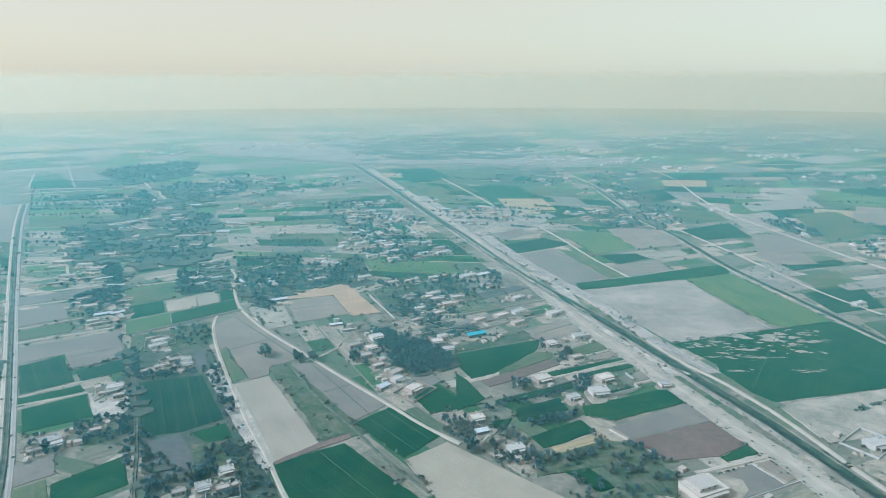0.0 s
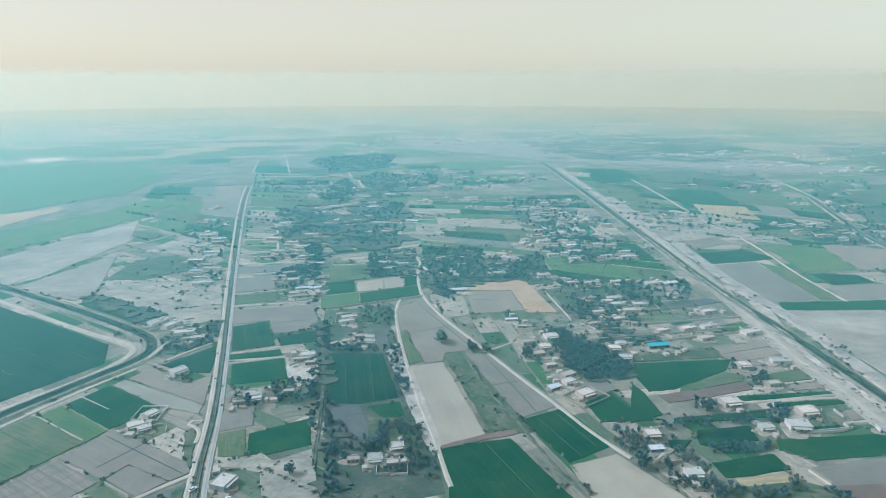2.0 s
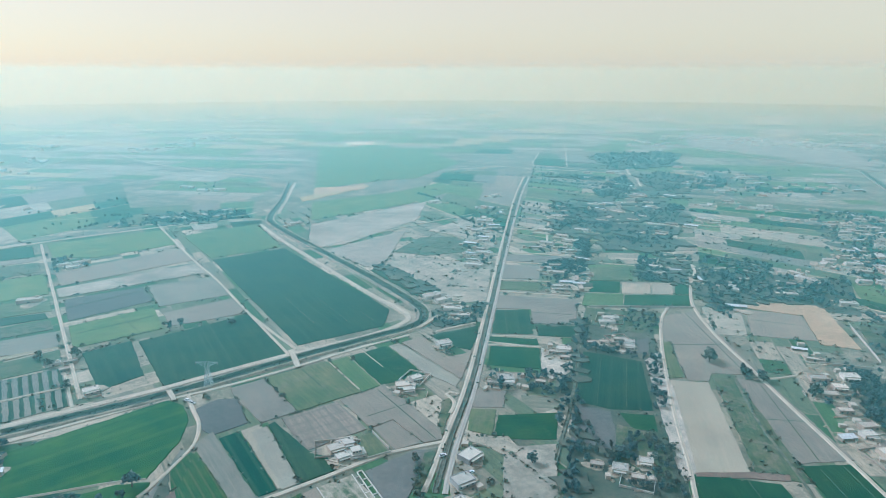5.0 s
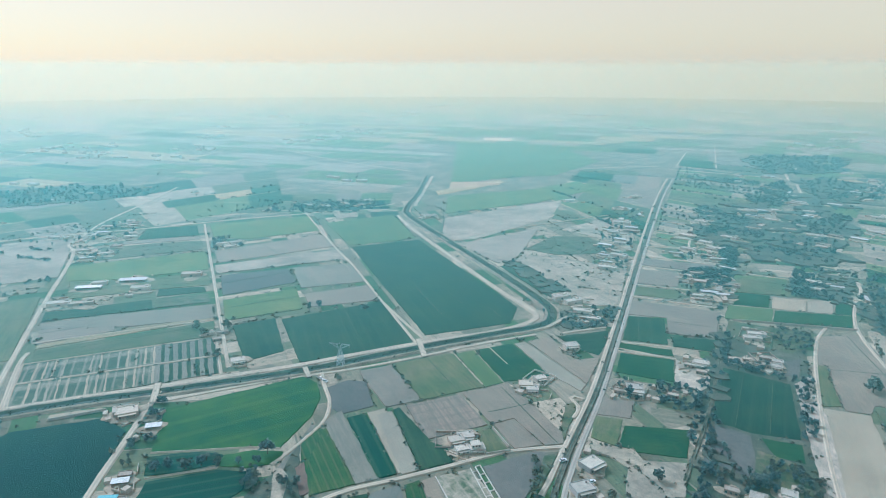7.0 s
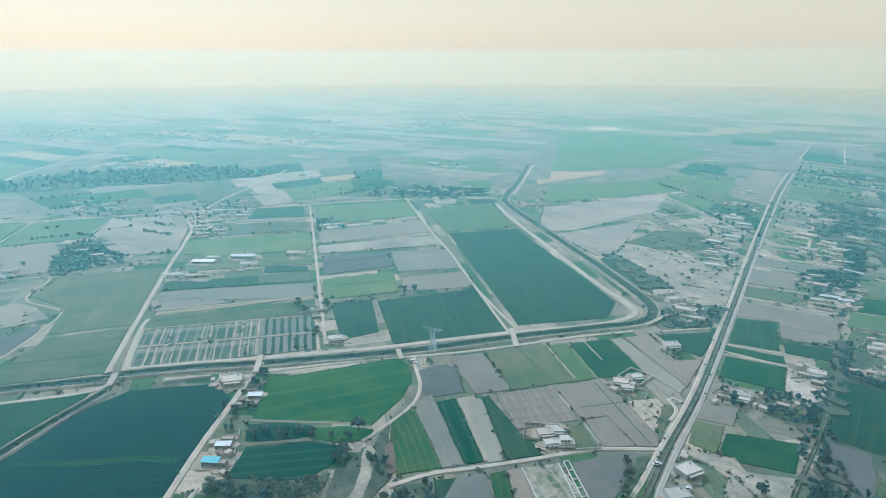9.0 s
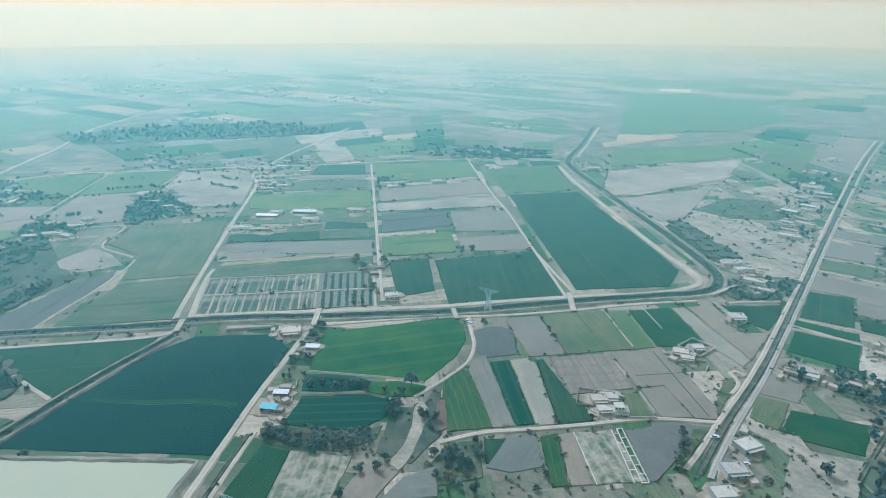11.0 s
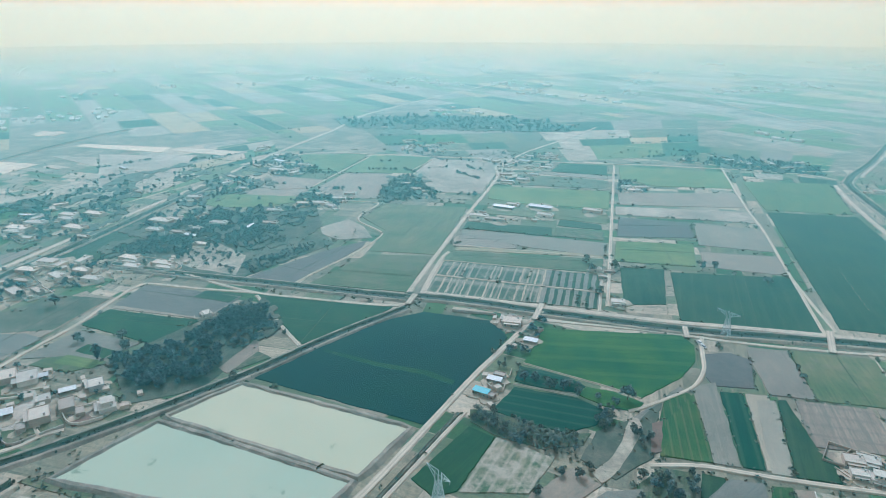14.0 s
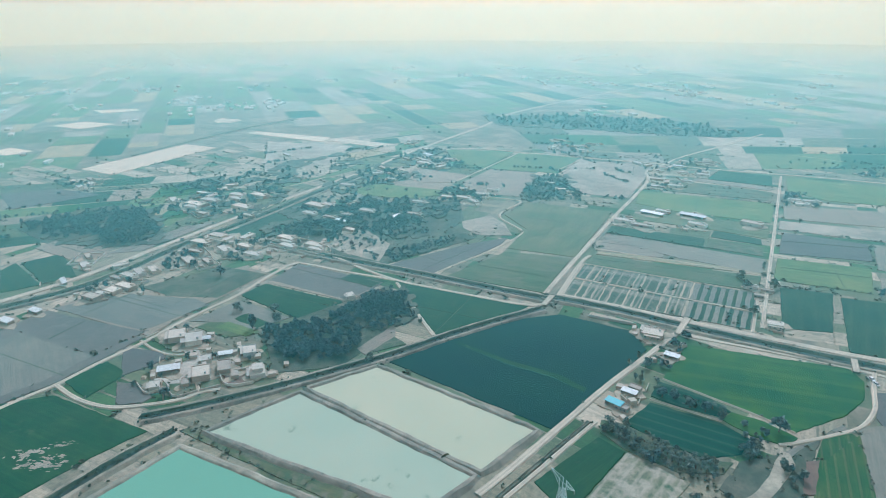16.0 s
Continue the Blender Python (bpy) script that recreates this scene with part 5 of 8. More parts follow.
def road(kind, width, line):
    ROAD_COUNT[0] += 1
    n = ROAD_COUNT[0]
    LINES.append((line, width / 2))
    fine = resample(line, 5)
    h = width / 2
    lift = 0.62 + 0.012 * (n % 20)
    if kind == "wall":
        ob = ribbon("boundary_wall", resample(line, 3), [(-0.2, 0), (-0.18, 1.7), (0.18, 1.7), (0.2, 0)], ROOF_PALE, None, "long pale plastered boundary wall beside a field")
        tagged(ob, category="wall", kind="structure")
    elif kind == "kerb":
        ob = ribbon("plot_kerb", resample(line, 2), [(-0.3, 0.1), (-0.22, 0.62), (0.22, 0.62), (0.3, 0.1)], WHITEWASH, None, "low white kerb dividing small plots")
        tagged(ob, category="kerb", kind="structure")
    elif width < 0.6:
        furrow(line, width, n)
    elif kind == "bridge":
        ob = ribbon("culvert_bridge", resample(line, 2), [(-h, 0.1), (-h, 1.75), (-h + 0.3, 1.75), (-h + 0.3, 1.55), (h - 0.3, 1.55), (h - 0.3, 1.75), (h, 1.75), (h, 0.1)], DIRT, None, "dusty culvert bridge over the canal")
        tagged(ob, category="bridge", kind="structure")
    elif kind == "water":
        ob = ribbon("watercourse", fine, [(-h - 0.5, 0.3), (-h, 0.75), (-h * 0.5, 0.45), (h * 0.5, 0.45), (h, 0.75), (h + 0.5, 0.3)], DITCH, None, "weedy ditch between two dusty lanes", 0.25, n)
        tagged(ob, category="ditch", kind="structure")
        scrub_line(fine, h, 0.2, n)
    else:
        if width > 7:
            verge_clutter(fine, h, n)
        mat, name, label = ROAD_LOOK[kind]
        ob = ribbon(name, fine, [(-h - 0.5, 0.0), (-h, lift - 0.1), (-h * 0.4, lift), (h * 0.4, lift), (h, lift - 0.1), (h + 0.5, 0.0)], mat, None, label, min(0.5, width * 0.09), n)
        tagged(ob, category="road", kind="structure")


# ---- canals and ponds
def canal(width, line):
    LINES.append((line, width / 2 + 2))
    fine = resample(line, 6)
    n = int(abs(line[0][0]))
    h = width / 2
    w = h * 0.36
    bed = ribbon("canal", fine, [(-w - 0.2, 0.32), (0, 0.3), (w + 0.2, 0.32)], CANAL_WATER, None, "straight irrigation canal of dark still water", 0.1, n)
    tagged(bed, category="canal", kind="structure")
    for side in (-1, 1):
        ribbon("inner_slope", fine, [(side * (w - 0.3), 0.15), (side * (w + 0.7), 0.75), (side * (h - 0.2), 1.25), (side * (h + 0.5), 1.4)][::side], REED_BANK, bed, "dark weedy inner slope", 0.45, n + side)
        ribbon("bank", fine, [(side * (h + 0.3), 1.36), (side * (h + 1.0), 1.42), (side * (h + 2.0), 1.3), (side * (h + 3.4), 0.05)][::side], BANK, bed, "bare earth bank", 0.5, n + 5 + side)
        scrub_line(fine, h * 0.8, 1.6, n + 9 + side, side, bed)


def pond(kind, poly):
    mat, label = POND_WATER[kind]
    TAKEN.append(inset(poly, -8))
    GROWN.append(inset(poly, -2))
    rng = random.Random(int(abs(poly[0][0])))
    if sum(a[0] * b[1] - b[0] * a[1] for a, b in zip(poly, poly[1:] + poly[:1])) < 0:
        poly = poly[::-1]
    shore = worn_edge(poly, rng, 5, 0.4)
    n = len(shore)
    water = mesh_object("pond", [(x, y, 0.75) for x, y in inset(shore, -0.6)], [tuple(range(n))], mat, None, label)
    tagged(water, category="pond", kind="structure")
    lift = 0.03 * (abs(poly[0][0]) % 7)
    verts, faces, prof = [], [], [(-0.5, 0.6), (0.4, 1.2), (0.9, 1.35 + lift), (2.4, 1.35 + lift), (3.1, 1.1), (4.6, 0.05)]
    for i in range(n):
        a, b = shore[i - 1], shore[(i + 1) % n]
        dx, dy = b[0] - a[0], b[1] - a[1]
        d = math.hypot(dx, dy)
        nx, ny = dy / d, -dx / d
        for s, z in prof:
            j = rng.uniform(-0.25, 0.25)
            verts.append((shore[i][0] + nx * (s + j), shore[i][1] + ny * (s + j), z))
    k = len(prof)
    for i in range(n):
        for q in range(k - 1):
            a, b = i * k + q, ((i + 1) % n) * k + q
            faces.append((a, b, b + 1, a + 1))
    mesh_object("dike", verts, faces, DIKE, water, "low grey earth dike")


# ---- plants
def leaf_cloud(rng, lobes, n, size, flat=0.0):
    """Clumps of crossed leaf planes spread through rounded lobes (x, y, z, radius, height)."""
    verts, faces = [], []
    total = sum(l[3] ** 2 for l in lobes)
    for x, y, z, r, h in lobes:
        for _ in range(max(3, int(n * r * r / total))):
            v = Vector((rng.gauss(0, 1), rng.gauss(0, 1), rng.gauss(0, 1))).normalized()
            k = rng.uniform(0.55, 1.05)
            c = Vector((x + v.x * r * k, y + v.y * r * k, z + v.z * h * k))
            s = size * rng.uniform(0.6, 1.35)
            turn = Euler((rng.uniform(-1, 1) * (1 - flat), rng.uniform(-1, 1) * (1 - flat), rng.uniform(0, 6.3))).to_matrix()
            at = len(verts)
            for p in ((-1, -0.7, 0), (0.1, -1, 0.35), (1, 0.1, 0), (0.4, 1, -0.3), (-0.8, 0.6, 0.25)):
                verts.append(tuple(c + turn @ (Vector(p) * s)))
            faces += [(at, at + 1, at + 2), (at, at + 2, at + 3), (at, at + 3, at + 4)]
    return verts, faces


def tube(verts, faces, a, b, ra, rb, sides=5):
    a, b = Vector(a), Vector(b)
    z = (b - a).normalized()
    x = z.orthogonal().normalized()
    y = z.cross(x)
    at = len(verts)
    for c, r in ((a, ra), (b, rb)):
        for i in range(sides):
            w = 2 * math.pi * i / sides
            verts.append(tuple(c + x * (r * math.cos(w)) + y * (r * math.sin(w))))
    for i in range(sides):
        faces.append((at + i, at + (i + 1) % sides, at + sides + (i + 1) % sides, at + sides + i))
    faces.append(tuple(at + sides + i for i in range(sides)))


def tree_meshes(kind, seed):
    """Trunk and crown of a tree one unit high."""
    rng = random.Random(seed)
    tv, tf = [], []
    if kind == "palm":
        tube(tv, tf, (0, 0, 0), (0.02, 0, 0.35), 0.05, 0.035)
        tube(tv, tf, (0.02, 0, 0.35), (0.03, 0.01, 0.72), 0.035, 0.03)
        cv, cf = [], []
        for i in range(26):
            w, up = rng.uniform(0, 6.28), rng.uniform(-0.5, 1.2)
            out = Vector((math.cos(w), math.sin(w), 0))
            side = Vector((-math.sin(w), math.cos(w), 0)) * 0.035
            pts = [Vector((0.03, 0.01, 0.72))]
            for k in (0.14, 0.27, 0.38):
                pts.append(pts[0] + out * k * (1.15 - 0.3 * up) + Vector((0, 0, k * up * 0.75 - k * k * 1.6)))
            at = len(cv)
            for p, q in zip(pts, (0.4, 1.3, 1.2, 0.2)):
                cv += [tuple(p - side * q), tuple(p + side * q)]
            cf += [(at + 2 * k, at + 2 * k + 1, at + 2 * k + 3, at + 2 * k + 2) for k in range(3)]
        return tv, tf, cv, cf
    top = (rng.uniform(-0.06, 0.06), rng.uniform(-0.06, 0.06), 0.28)
    tube(tv, tf, (0, 0, 0), top, 0.045, 0.03, 6)
    lobes = []
    wide = {"round": 0.27, "spread": 0.36, "slim": 0.16}[kind]
    for i in range({"round": 7, "spread": 8, "slim": 6}[kind]):
        w = i * 2.4 + rng.uniform(-0.5, 0.5)
        d = wide * rng.uniform(0.35, 1.0) if i else 0
        z = rng.uniform(0.32, 0.74) if i else 0.76
        if kind == "slim":
            z = 0.28 + 0.11 * i
        c = (math.cos(w) * d, math.sin(w) * d, z)
        tube(tv, tf, top, (c[0] * 0.8, c[1] * 0.8, max(0.3, c[2] - 0.05)), 0.02, 0.007, 4)
        r = rng.uniform(0.15, 0.24) * (0.75 if kind == "slim" else 1)
        lobes.append((*c, r, r * rng.uniform(0.7, 0.95)))
    cv, cf = leaf_cloud(rng, lobes, 150, 0.08)
    return tv, tf, cv, cf


SPECIES = [("round", LEAF, "round_tree", "dark bushy tree with a rounded dense crown"),
           ("spread", LEAF_DUSTY, "acacia_tree", "dusty grey-green spreading acacia tree"),
           ("slim", LEAF, "slim_tree", "slim dark green roadside tree"),
           ("palm", PALM_LEAF, "date_palm", "date palm with a grey-green crown of fronds")]
TREE_DATA = {}
for s_i, (s_kind, s_mat, s_name, s_label) in enumerate(SPECIES):
    for s_k in range(4):
        a, b, c, d = tree_meshes(s_kind, 11 * s_i + s_k)
        m1 = bpy.data.meshes.new("trunk")
        m1.from_pydata(a, [], b)
        m1.materials.append(BARK)
        m2 = bpy.data.meshes.new("crown")
        m2.from_pydata(c, [], d)
        m2.materials.append(s_mat)
        grades = []
        for step, size in ((12, 1.9), (6, 1.35)):
            keep = d[:: 3] if s_kind == "palm" else [f for i in range(0, len(d), step) for f in d[i:i + 3]]
            used = sorted({v for f in keep for v in f})
            place = {v: i for i, v in enumerate(used)}
            thick = np.array(c)[used]
            grown = thick.copy()
            for f in range(0, len(used), 5):
                centre = thick[f:f + 5].mean(0)
                grown[f:f + 5] = centre + (thick[f:f + 5] - centre) * size
            grades.append((grown, [tuple(place[v] for v in f) for f in keep]))
        TREE_DATA[s_kind, s_k] = (m1, m2, s_name, s_label, grades)
plants = random.Random(5)


def plant(x, y, height, kind=None):
    kind = kind or plants.choice(["round", "round", "spread", "spread", "slim"])
    m1, m2, name, label, *_ = TREE_DATA[kind, plants.randrange(4)]
    trunk = new(name, m1)
    wide = height * plants.uniform(0.9, 1.2)
    trunk.matrix_world = Matrix.LocRotScale((x, y, 0), Euler((0, 0, plants.uniform(0, 6.28))), (wide, wide, height))
    crown = new("crown", m2)
    crown.parent = trunk
    tagged(trunk, label, "tree", "trees of the plain")


def crown_stuff(name, spots, label, kinds, mat, category="trees"):
    """Many far crowns with stems, joined: (x, y, height)."""
    rng = random.Random(len(spots))
    vs, fs, at = [], [], 0
    for x, y, h in spots:
        cv, cf = TREE_DATA[rng.choice(kinds), rng.randrange(4)][4][1 if math.hypot(x, y) < 640 else 0]
        w, k = rng.uniform(0, 6.28), h * rng.uniform(0.95, 1.3)
        c, s = math.cos(w), math.sin(w)
        pts = np.stack([x + (cv[:, 0] * c - cv[:, 1] * s) * k, y + (cv[:, 0] * s + cv[:, 1] * c) * k, cv[:, 2] * h], 1)
        vs.append(pts)
        fs += [tuple(i + at for i in f) for f in cf]
        at += len(pts)
    if not vs:
        return None
    ob = mesh_object(name, np.concatenate(vs).tolist(), fs, mat, None, label)
    return tagged(ob, category=category, kind="stuff")


def scrub_line(line, off, density, seed, side=0, parent=None):
    """Low reeds and bushes along a bank."""
    rng = random.Random(seed)
    verts, faces = [], []
    for (x, y), (nx, ny) in zip(line, normals(line)):
        if math.hypot(x, y) > 900:
            continue
        for _ in range(4):
            if rng.random() > density * 0.5:
                continue
            s = (side or rng.choice((-1, 1))) * (off + rng.uniform(-0.8, 0.8))
            r = rng.uniform(0.35, 0.9)
            v, f = leaf_cloud(rng, [(x + nx * s + rng.uniform(-3, 3), y + ny * s + rng.uniform(-3, 3), 0.9, r, r * 0.8)], 7, 0.45)
            at = len(verts)
            verts += v
            faces += [tuple(i + at for i in q) for q in f]
    if verts:
        ob = mesh_object("bank_reeds", verts, faces, REED, parent, "low reeds and bushes")
        if not parent:
            tagged(ob, "low dusty reeds and bushes along a ditch", "scrub", kind="stuff")


def verge_clutter(line, half, seed):
    """Dry weeds and spoil heaps strewn over a broad dirt verge."""
    rng = random.Random(seed)
    verts, faces = [], []
    for (x, y), (nx, ny) in zip(line, normals(line)):
        for _ in range(3):
            s = rng.choice((-1, 1)) * half * rng.uniform(0.55, 1.25)
            r = rng.uniform(0.3, 0.9)
            v, f = leaf_cloud(rng, [(x + nx * s + rng.uniform(-3, 3), y + ny * s + rng.uniform(-3, 3), 0.75, r, r * 0.35)], 6, 0.4, 0.6)
            at = len(verts)
            verts += v
            faces += [tuple(i + at for i in q) for q in f]
    tagged(mesh_object("verge_weeds", verts, faces, SCRUB, None, "dry weeds and spoil heaps on a dirt verge"), category="weeds", kind="stuff")


road("dirt", 2.39304, [(-184.9, 203.5), (-191.1, 216.4), (-204.7, 239.4), (-234.7, 296.1), (-278.6, 366), (-330, 447), (-419, 585), (-607, 883), (-705, 1054)])
road("lane", 2.478, [(-175.9, 209.5), (-184.1, 221.1), (-202.7, 252.1), (-229.3, 299.7), (-270.4, 365), (-320, 444), (-410, 585), (-599, 888), (-697, 1059)])
road("water", 2.36, [(-180.2, 206.6), (-188.9, 220.7), (-206.6, 249.5), (-234.3, 301), (-274.8, 366), (-326, 446), (-414, 585), (-600, 881), (-697, 1051)])
road("dirt", 16.52, [(-169.2, 1487), (-48.7, 1116), (13.1, 907), (47.5, 790), (76.3, 687), (110.0, 545), (122.8, 489), (136.7, 455), (153.6, 402), (164.5, 371), (174.5, 337), (187.7, 305), (197.8, 271.5), (206.1, 243.7)])
road("dirt", 2.57712, [(125.3, 598), (141.6, 549), (159.0, 486), (172.7, 434), (189.5, 405), (203.1, 368), (211.3, 337), (217.6, 304), (225.4, 271.4)])
road("dirt", 2.65075, [(278.7, 1392), (301, 1225), (307, 1050), (314, 925), (337, 795), (351, 715), (360, 632), (371, 572), (394, 514)])
road("dirt", 3.31344, [(479, 1483), (486, 1349), (469, 1237), (444, 1075), (441, 949), (458, 819), (473, 722), (489, 650)])
road("dirt", 1.98806, [(-4.7, 1352), (48.2, 1174), (84.6, 1036), (110.3, 934), (136.2, 881), (156.9, 799), (173.1, 710), (195.6, 640)])
road("dirt", 4, [(-613, 1305), (-558, 1212)])
road("dirt", 4, [(-529, 1180), (-486, 1103), (-435, 1026), (-423, 984), (-401, 910), (-388, 844), (-377, 794), (-370, 770)])
road("dirt", 3.5, [(-326, 878), (-309, 826), (-289, 773), (-268, 710), (-251, 686), (-225, 665)])
road("track", 2, [(-347, 679), (-262, 692)])
road("track", 1.6, [(-435, 631), (-392, 651)])
road("track", 1.8, [(-406, 587), (-334, 620)])
road("track", 1.6, [(-384, 554), (-354, 569)])
road("track", 1.6, [(-309, 613), (-271, 630)])
road("track", 2, [(-316, 860), (-206, 883)])
road("track", 2, [(-467, 685), (-405, 706)])
road("track", 2, [(-502, 741), (-462, 753)])
road("track", 2.2, [(-391, 639), (-456, 748), (-476, 776)])
road("track", 2.4, [(-944, 1608), (-713, 1231)])
road("track", 2.4, [(-796, 1218), (-904, 1414)])
road("track", 2.4, [(-785, 1210), (-655, 1217)])
road("dirt", 4.97016, [(-770, 1153), (-690, 1186), (-632, 1205), (-576, 1223)])
road("dirt", 3.31344, [(-810, 1168), (-851, 1099), (-879, 1020)])
road("dirt", 2.31941, [(-325, 868), (-295.6, 784), (-266.1, 702), (-242.8, 674), (-221.9, 661), (-209.0, 609), (-190.1, 559), (-171.1, 527), (-144.8, 492), (-124.1, 469), (-105.6, 449), (-83.5, 423), (-60.2, 397), (-33.4, 368), (-10.9, 342), (9.8, 324)])
road("dirt", 1.98806, [(-221.9, 661), (-201.0, 683), (-192.1, 694)])
road("dirt", 1.98806, [(-198.3, 529), (-193.1, 502), (-173.4, 456), (-153.6, 416), (-132.8, 375), (-112.4, 337), (-94.9, 308), (-86.1, 290.2), (-75.9, 271.8)])
road("track", 1.32538, [(-101.5, 435), (-89.1, 447), (-80.6, 461)])
road("track", 1.32538, [(-264.4, 703), (-299.0, 693), (-351, 677)])
road("track", 1.32538, [(-435, 618), (-365, 674)])
road("track", 1.32538, [(-410, 580), (-339, 627)])
road("track", 1.59229, [(-390, 549), (-353, 571)])
road("track", 1.59229, [(-355, 496), (-314, 524)])
road("track", 1.59229, [(-336, 467), (-270.7, 503)])
road("track", 1.32538, [(-276.9, 379), (-247.1, 402)])
road("track", 1.32538, [(-267.8, 364), (-234.9, 386)])
road("wall", 0.708, [(-250.6, 486), (-210.3, 520), (-181.0, 543)])
road("dirt", 2.65075, [(-434, 3.2), (-502, 16.9), (-516, 23.4)])
road("dirt", 3.31344, [(-429, -7.7), (-521, 16.1), (-646, 49.3), (-712, 69.0), (-798, 92.0), (-833, 85.8), (-868, 109.7), (-928, 135.8), (-1040, 220.4), (-1149, 292.6)])
road("dirt", 3.31344, [(-222.9, -19.0), (-236.9, -10.4), (-278.7, 12.4), (-321, 35.0), (-358, 58.2), (-381, 71.4), (-401, 84.4)])
road("dirt", 1.98806, [(-408, 130.3), (-488, 151.6), (-612, 185.0), (-843, 246.7)])
road("dirt", 1.98806, [(-826, 382), (-670, 339), (-612, 324), (-577, 317), (-466, 284.3), (-360, 253.6)])
road("track", 1.65672, [(-472, 285.2), (-415, 272.9), (-369, 264.7)])
road("dirt", 3.31344, [(-897, -202.5), (-940, -157.6), (-904, -21.4), (-887, 87.9), (-861, 186.5), (-849, 286.4), (-823, 380), (-805, 500), (-810, 519)])
road("dirt", 5.79852, [(-319, -380), (-337, -372), (-377, -352), (-434, -338), (-535, -316), (-633, -291.6), (-756, -257.8), (-878, -233.4), (-1017, -197.4), (-1158, -156.7), (-1261, -157.1), (-1561, -17.1), (-2015, 226.8)])
road("dirt", 2.31941, [(-212.6, -270.1), (-231.3, -263.4), (-246.2, -257.4), (-255.7, -252.1), (-283.0, -246.6), (-309, -236.5), (-342, -231.0), (-381, -217.0), (-416, -213.1), (-450, -206.5), (-449, -194.0), (-441, -164.7), (-437, -140.5), (-433, -117.1)])
road("dirt", 2.31941, [(-255.7, -252.1), (-247.5, -234.5), (-244.6, -221.9), (-243.7, -207.9), (-250.0, -193.2), (-259.3, -176.9), (-266.8, -174.6), (-271.2, -164.7)])
road("track", 1.32538, [(-266.8, -174.6), (-279.3, -184.9), (-288.6, -192.6)])
road("dirt", 2.65075, [(-476, -190.8), (-433, -123.1), (-422, -75.8), (-408, -14.1), (-415, -5.9)])
road("dirt", 1.98806, [(-428, -114.4), (-409, -102.4), (-379, -85.3), (-354, -68.9)])
road("track", 1.45423, [(-447, -93.9), (-473, -80.4), (-513, -55.5), (-553, -38.0), (-568, -35.6), (-583, -47.8), (-606, -65.7), (-627, -62.6), (-665, -46.2), (-670, -55.4), (-676, -85.0)])
road("track", 1.32538, [(-309, -240.3), (-301, -226.5), (-297.1, -212.7), (-300, -203.9)])
road("track", 1.65672, [(-366, 178.4), (-343, 170.0), (-325, 164.9), (-308, 153.2), (-299.1, 139.2), (-288.3, 119.5), (-284.9, 110.2)])
road("dirt", 2.31941, [(-243.8, 108.2), (-244.0, 130.4), (-237.2, 151.8), (-230.6, 177.7), (-226.7, 196.2), (-222.2, 215.1), (-212.2, 233.4), (-206.8, 242.3)])
road("track", 1.98806, [(-223.7, 268.7), (-229.8, 282.2), (-243.5, 285.1), (-239.9, 290.9), (-234.9, 290.2)])
road("dirt", 2.31941, [(-401, 87.2), (-410, 84.9), (-412, 80.8)])
road("dirt", 1.98806, [(-302, 392), (-310, 370), (-314, 356)])
road("dirt", 4.97016, [(-985, 716), (-842, 591), (-784, 539)])
road("dirt", 4.97016, [(-739, 479), (-669, 453), (-533, 415), (-416, 382), (-368, 374), (-350, 366), (-345, 352), (-346, 320), (-364, 262.2), (-378, 199.3), (-384, 167.1), (-399, 116.5), (-407, 88.8), (-423, 39.2), (-433, 1.5)])
road("dirt", 2.31941, [(-325, 338), (-337, 294.1), (-345, 244.6), (-356, 196.4), (-366, 167.7), (-375, 139.2), (-387, 83.9)])
road("dirt", 2.65075, [(-866, 358), (-809, 421), (-793, 478), (-764, 496)])
road("track", 1.32538, [(-1453, 353), (-1746, 653), (-1886, 732)])
road("track", 1.32538, [(-1886, 732), (-1512, 655), (-1255, 678), (-1066, 718)])
road("track", 1.32538, [(-812, -21.4), (-895, 10.7)])
road("track", 1.32538, [(-920, -56.7), (-904, 11.0), (-885, 129.1)])
road("track", 1.32538, [(-727, -134.8), (-814, -109.3), (-911, -80.0)])
road("track", 1.32538, [(-716, -138.7), (-700, -100.0)])
road("track", 1.32538, [(-794, -18.0), (-889, 9.9)])
road("track", 1.32538, [(-271.1, 368), (-254.1, 377), (-236.3, 384)])
road("dirt", 1.98806, [(132.4, 295.8), (153.1, 302), (178.7, 311)])
road("bridge", 4.012, [(-369, 259.7), (-342, 246.3)])
road("bridge", 4.012, [(-411, 86.0), (-387, 77.2)])
road("bridge", 4.012, [(-428, -1.6), (-411, -6.2)])
road("bridge", 3.304, [(-376, 171.3), (-361, 167.6)])
road("bridge", 3.304, [(-328, 354), (-334, 383)])
road("track", 0.36816, [(-468, 326), (-401, 305)])
road("track", 0.36816, [(-447, 345), (-383, 326)])
road("track", 0.36816, [(-430, 358), (-369, 341)])
road("track", 0.36816, [(-585, 330), (-552, 414)])
road("track", 0.55224, [(-474, 193.4), (-396, 167.4)])
road("kerb", 0.59, [(165.9, 304), (174.9, 286.0)])
road("kerb", 0.59, [(181.3, 310), (189.1, 290.8)])
road("kerb", 0.59, [(189.1, 290.8), (142.2, 270.7)])
road("kerb", 0.472, [(-280.5, -201.3), (-267.3, -182.2)])
road("track", 0.73632, [(-334, 266.6), (-286.5, 253.4)])
road("track", 0.73632, [(-329, 294.3), (-299.1, 285.8)])
road("track", 0.64428, [(-333, 63.5), (-319, 86.6), (-307, 107.6), (-296.3, 120.2)])
road("track", 0.64428, [(-311, 55.4), (-305, 71.9), (-298.9, 88.0)])
road("wall", 0.472, [(-243.5, 224.2), (-224.3, 218.7)])
road("wall", 0.472, [(-225.7, 204.4), (-220.9, 217.0)])
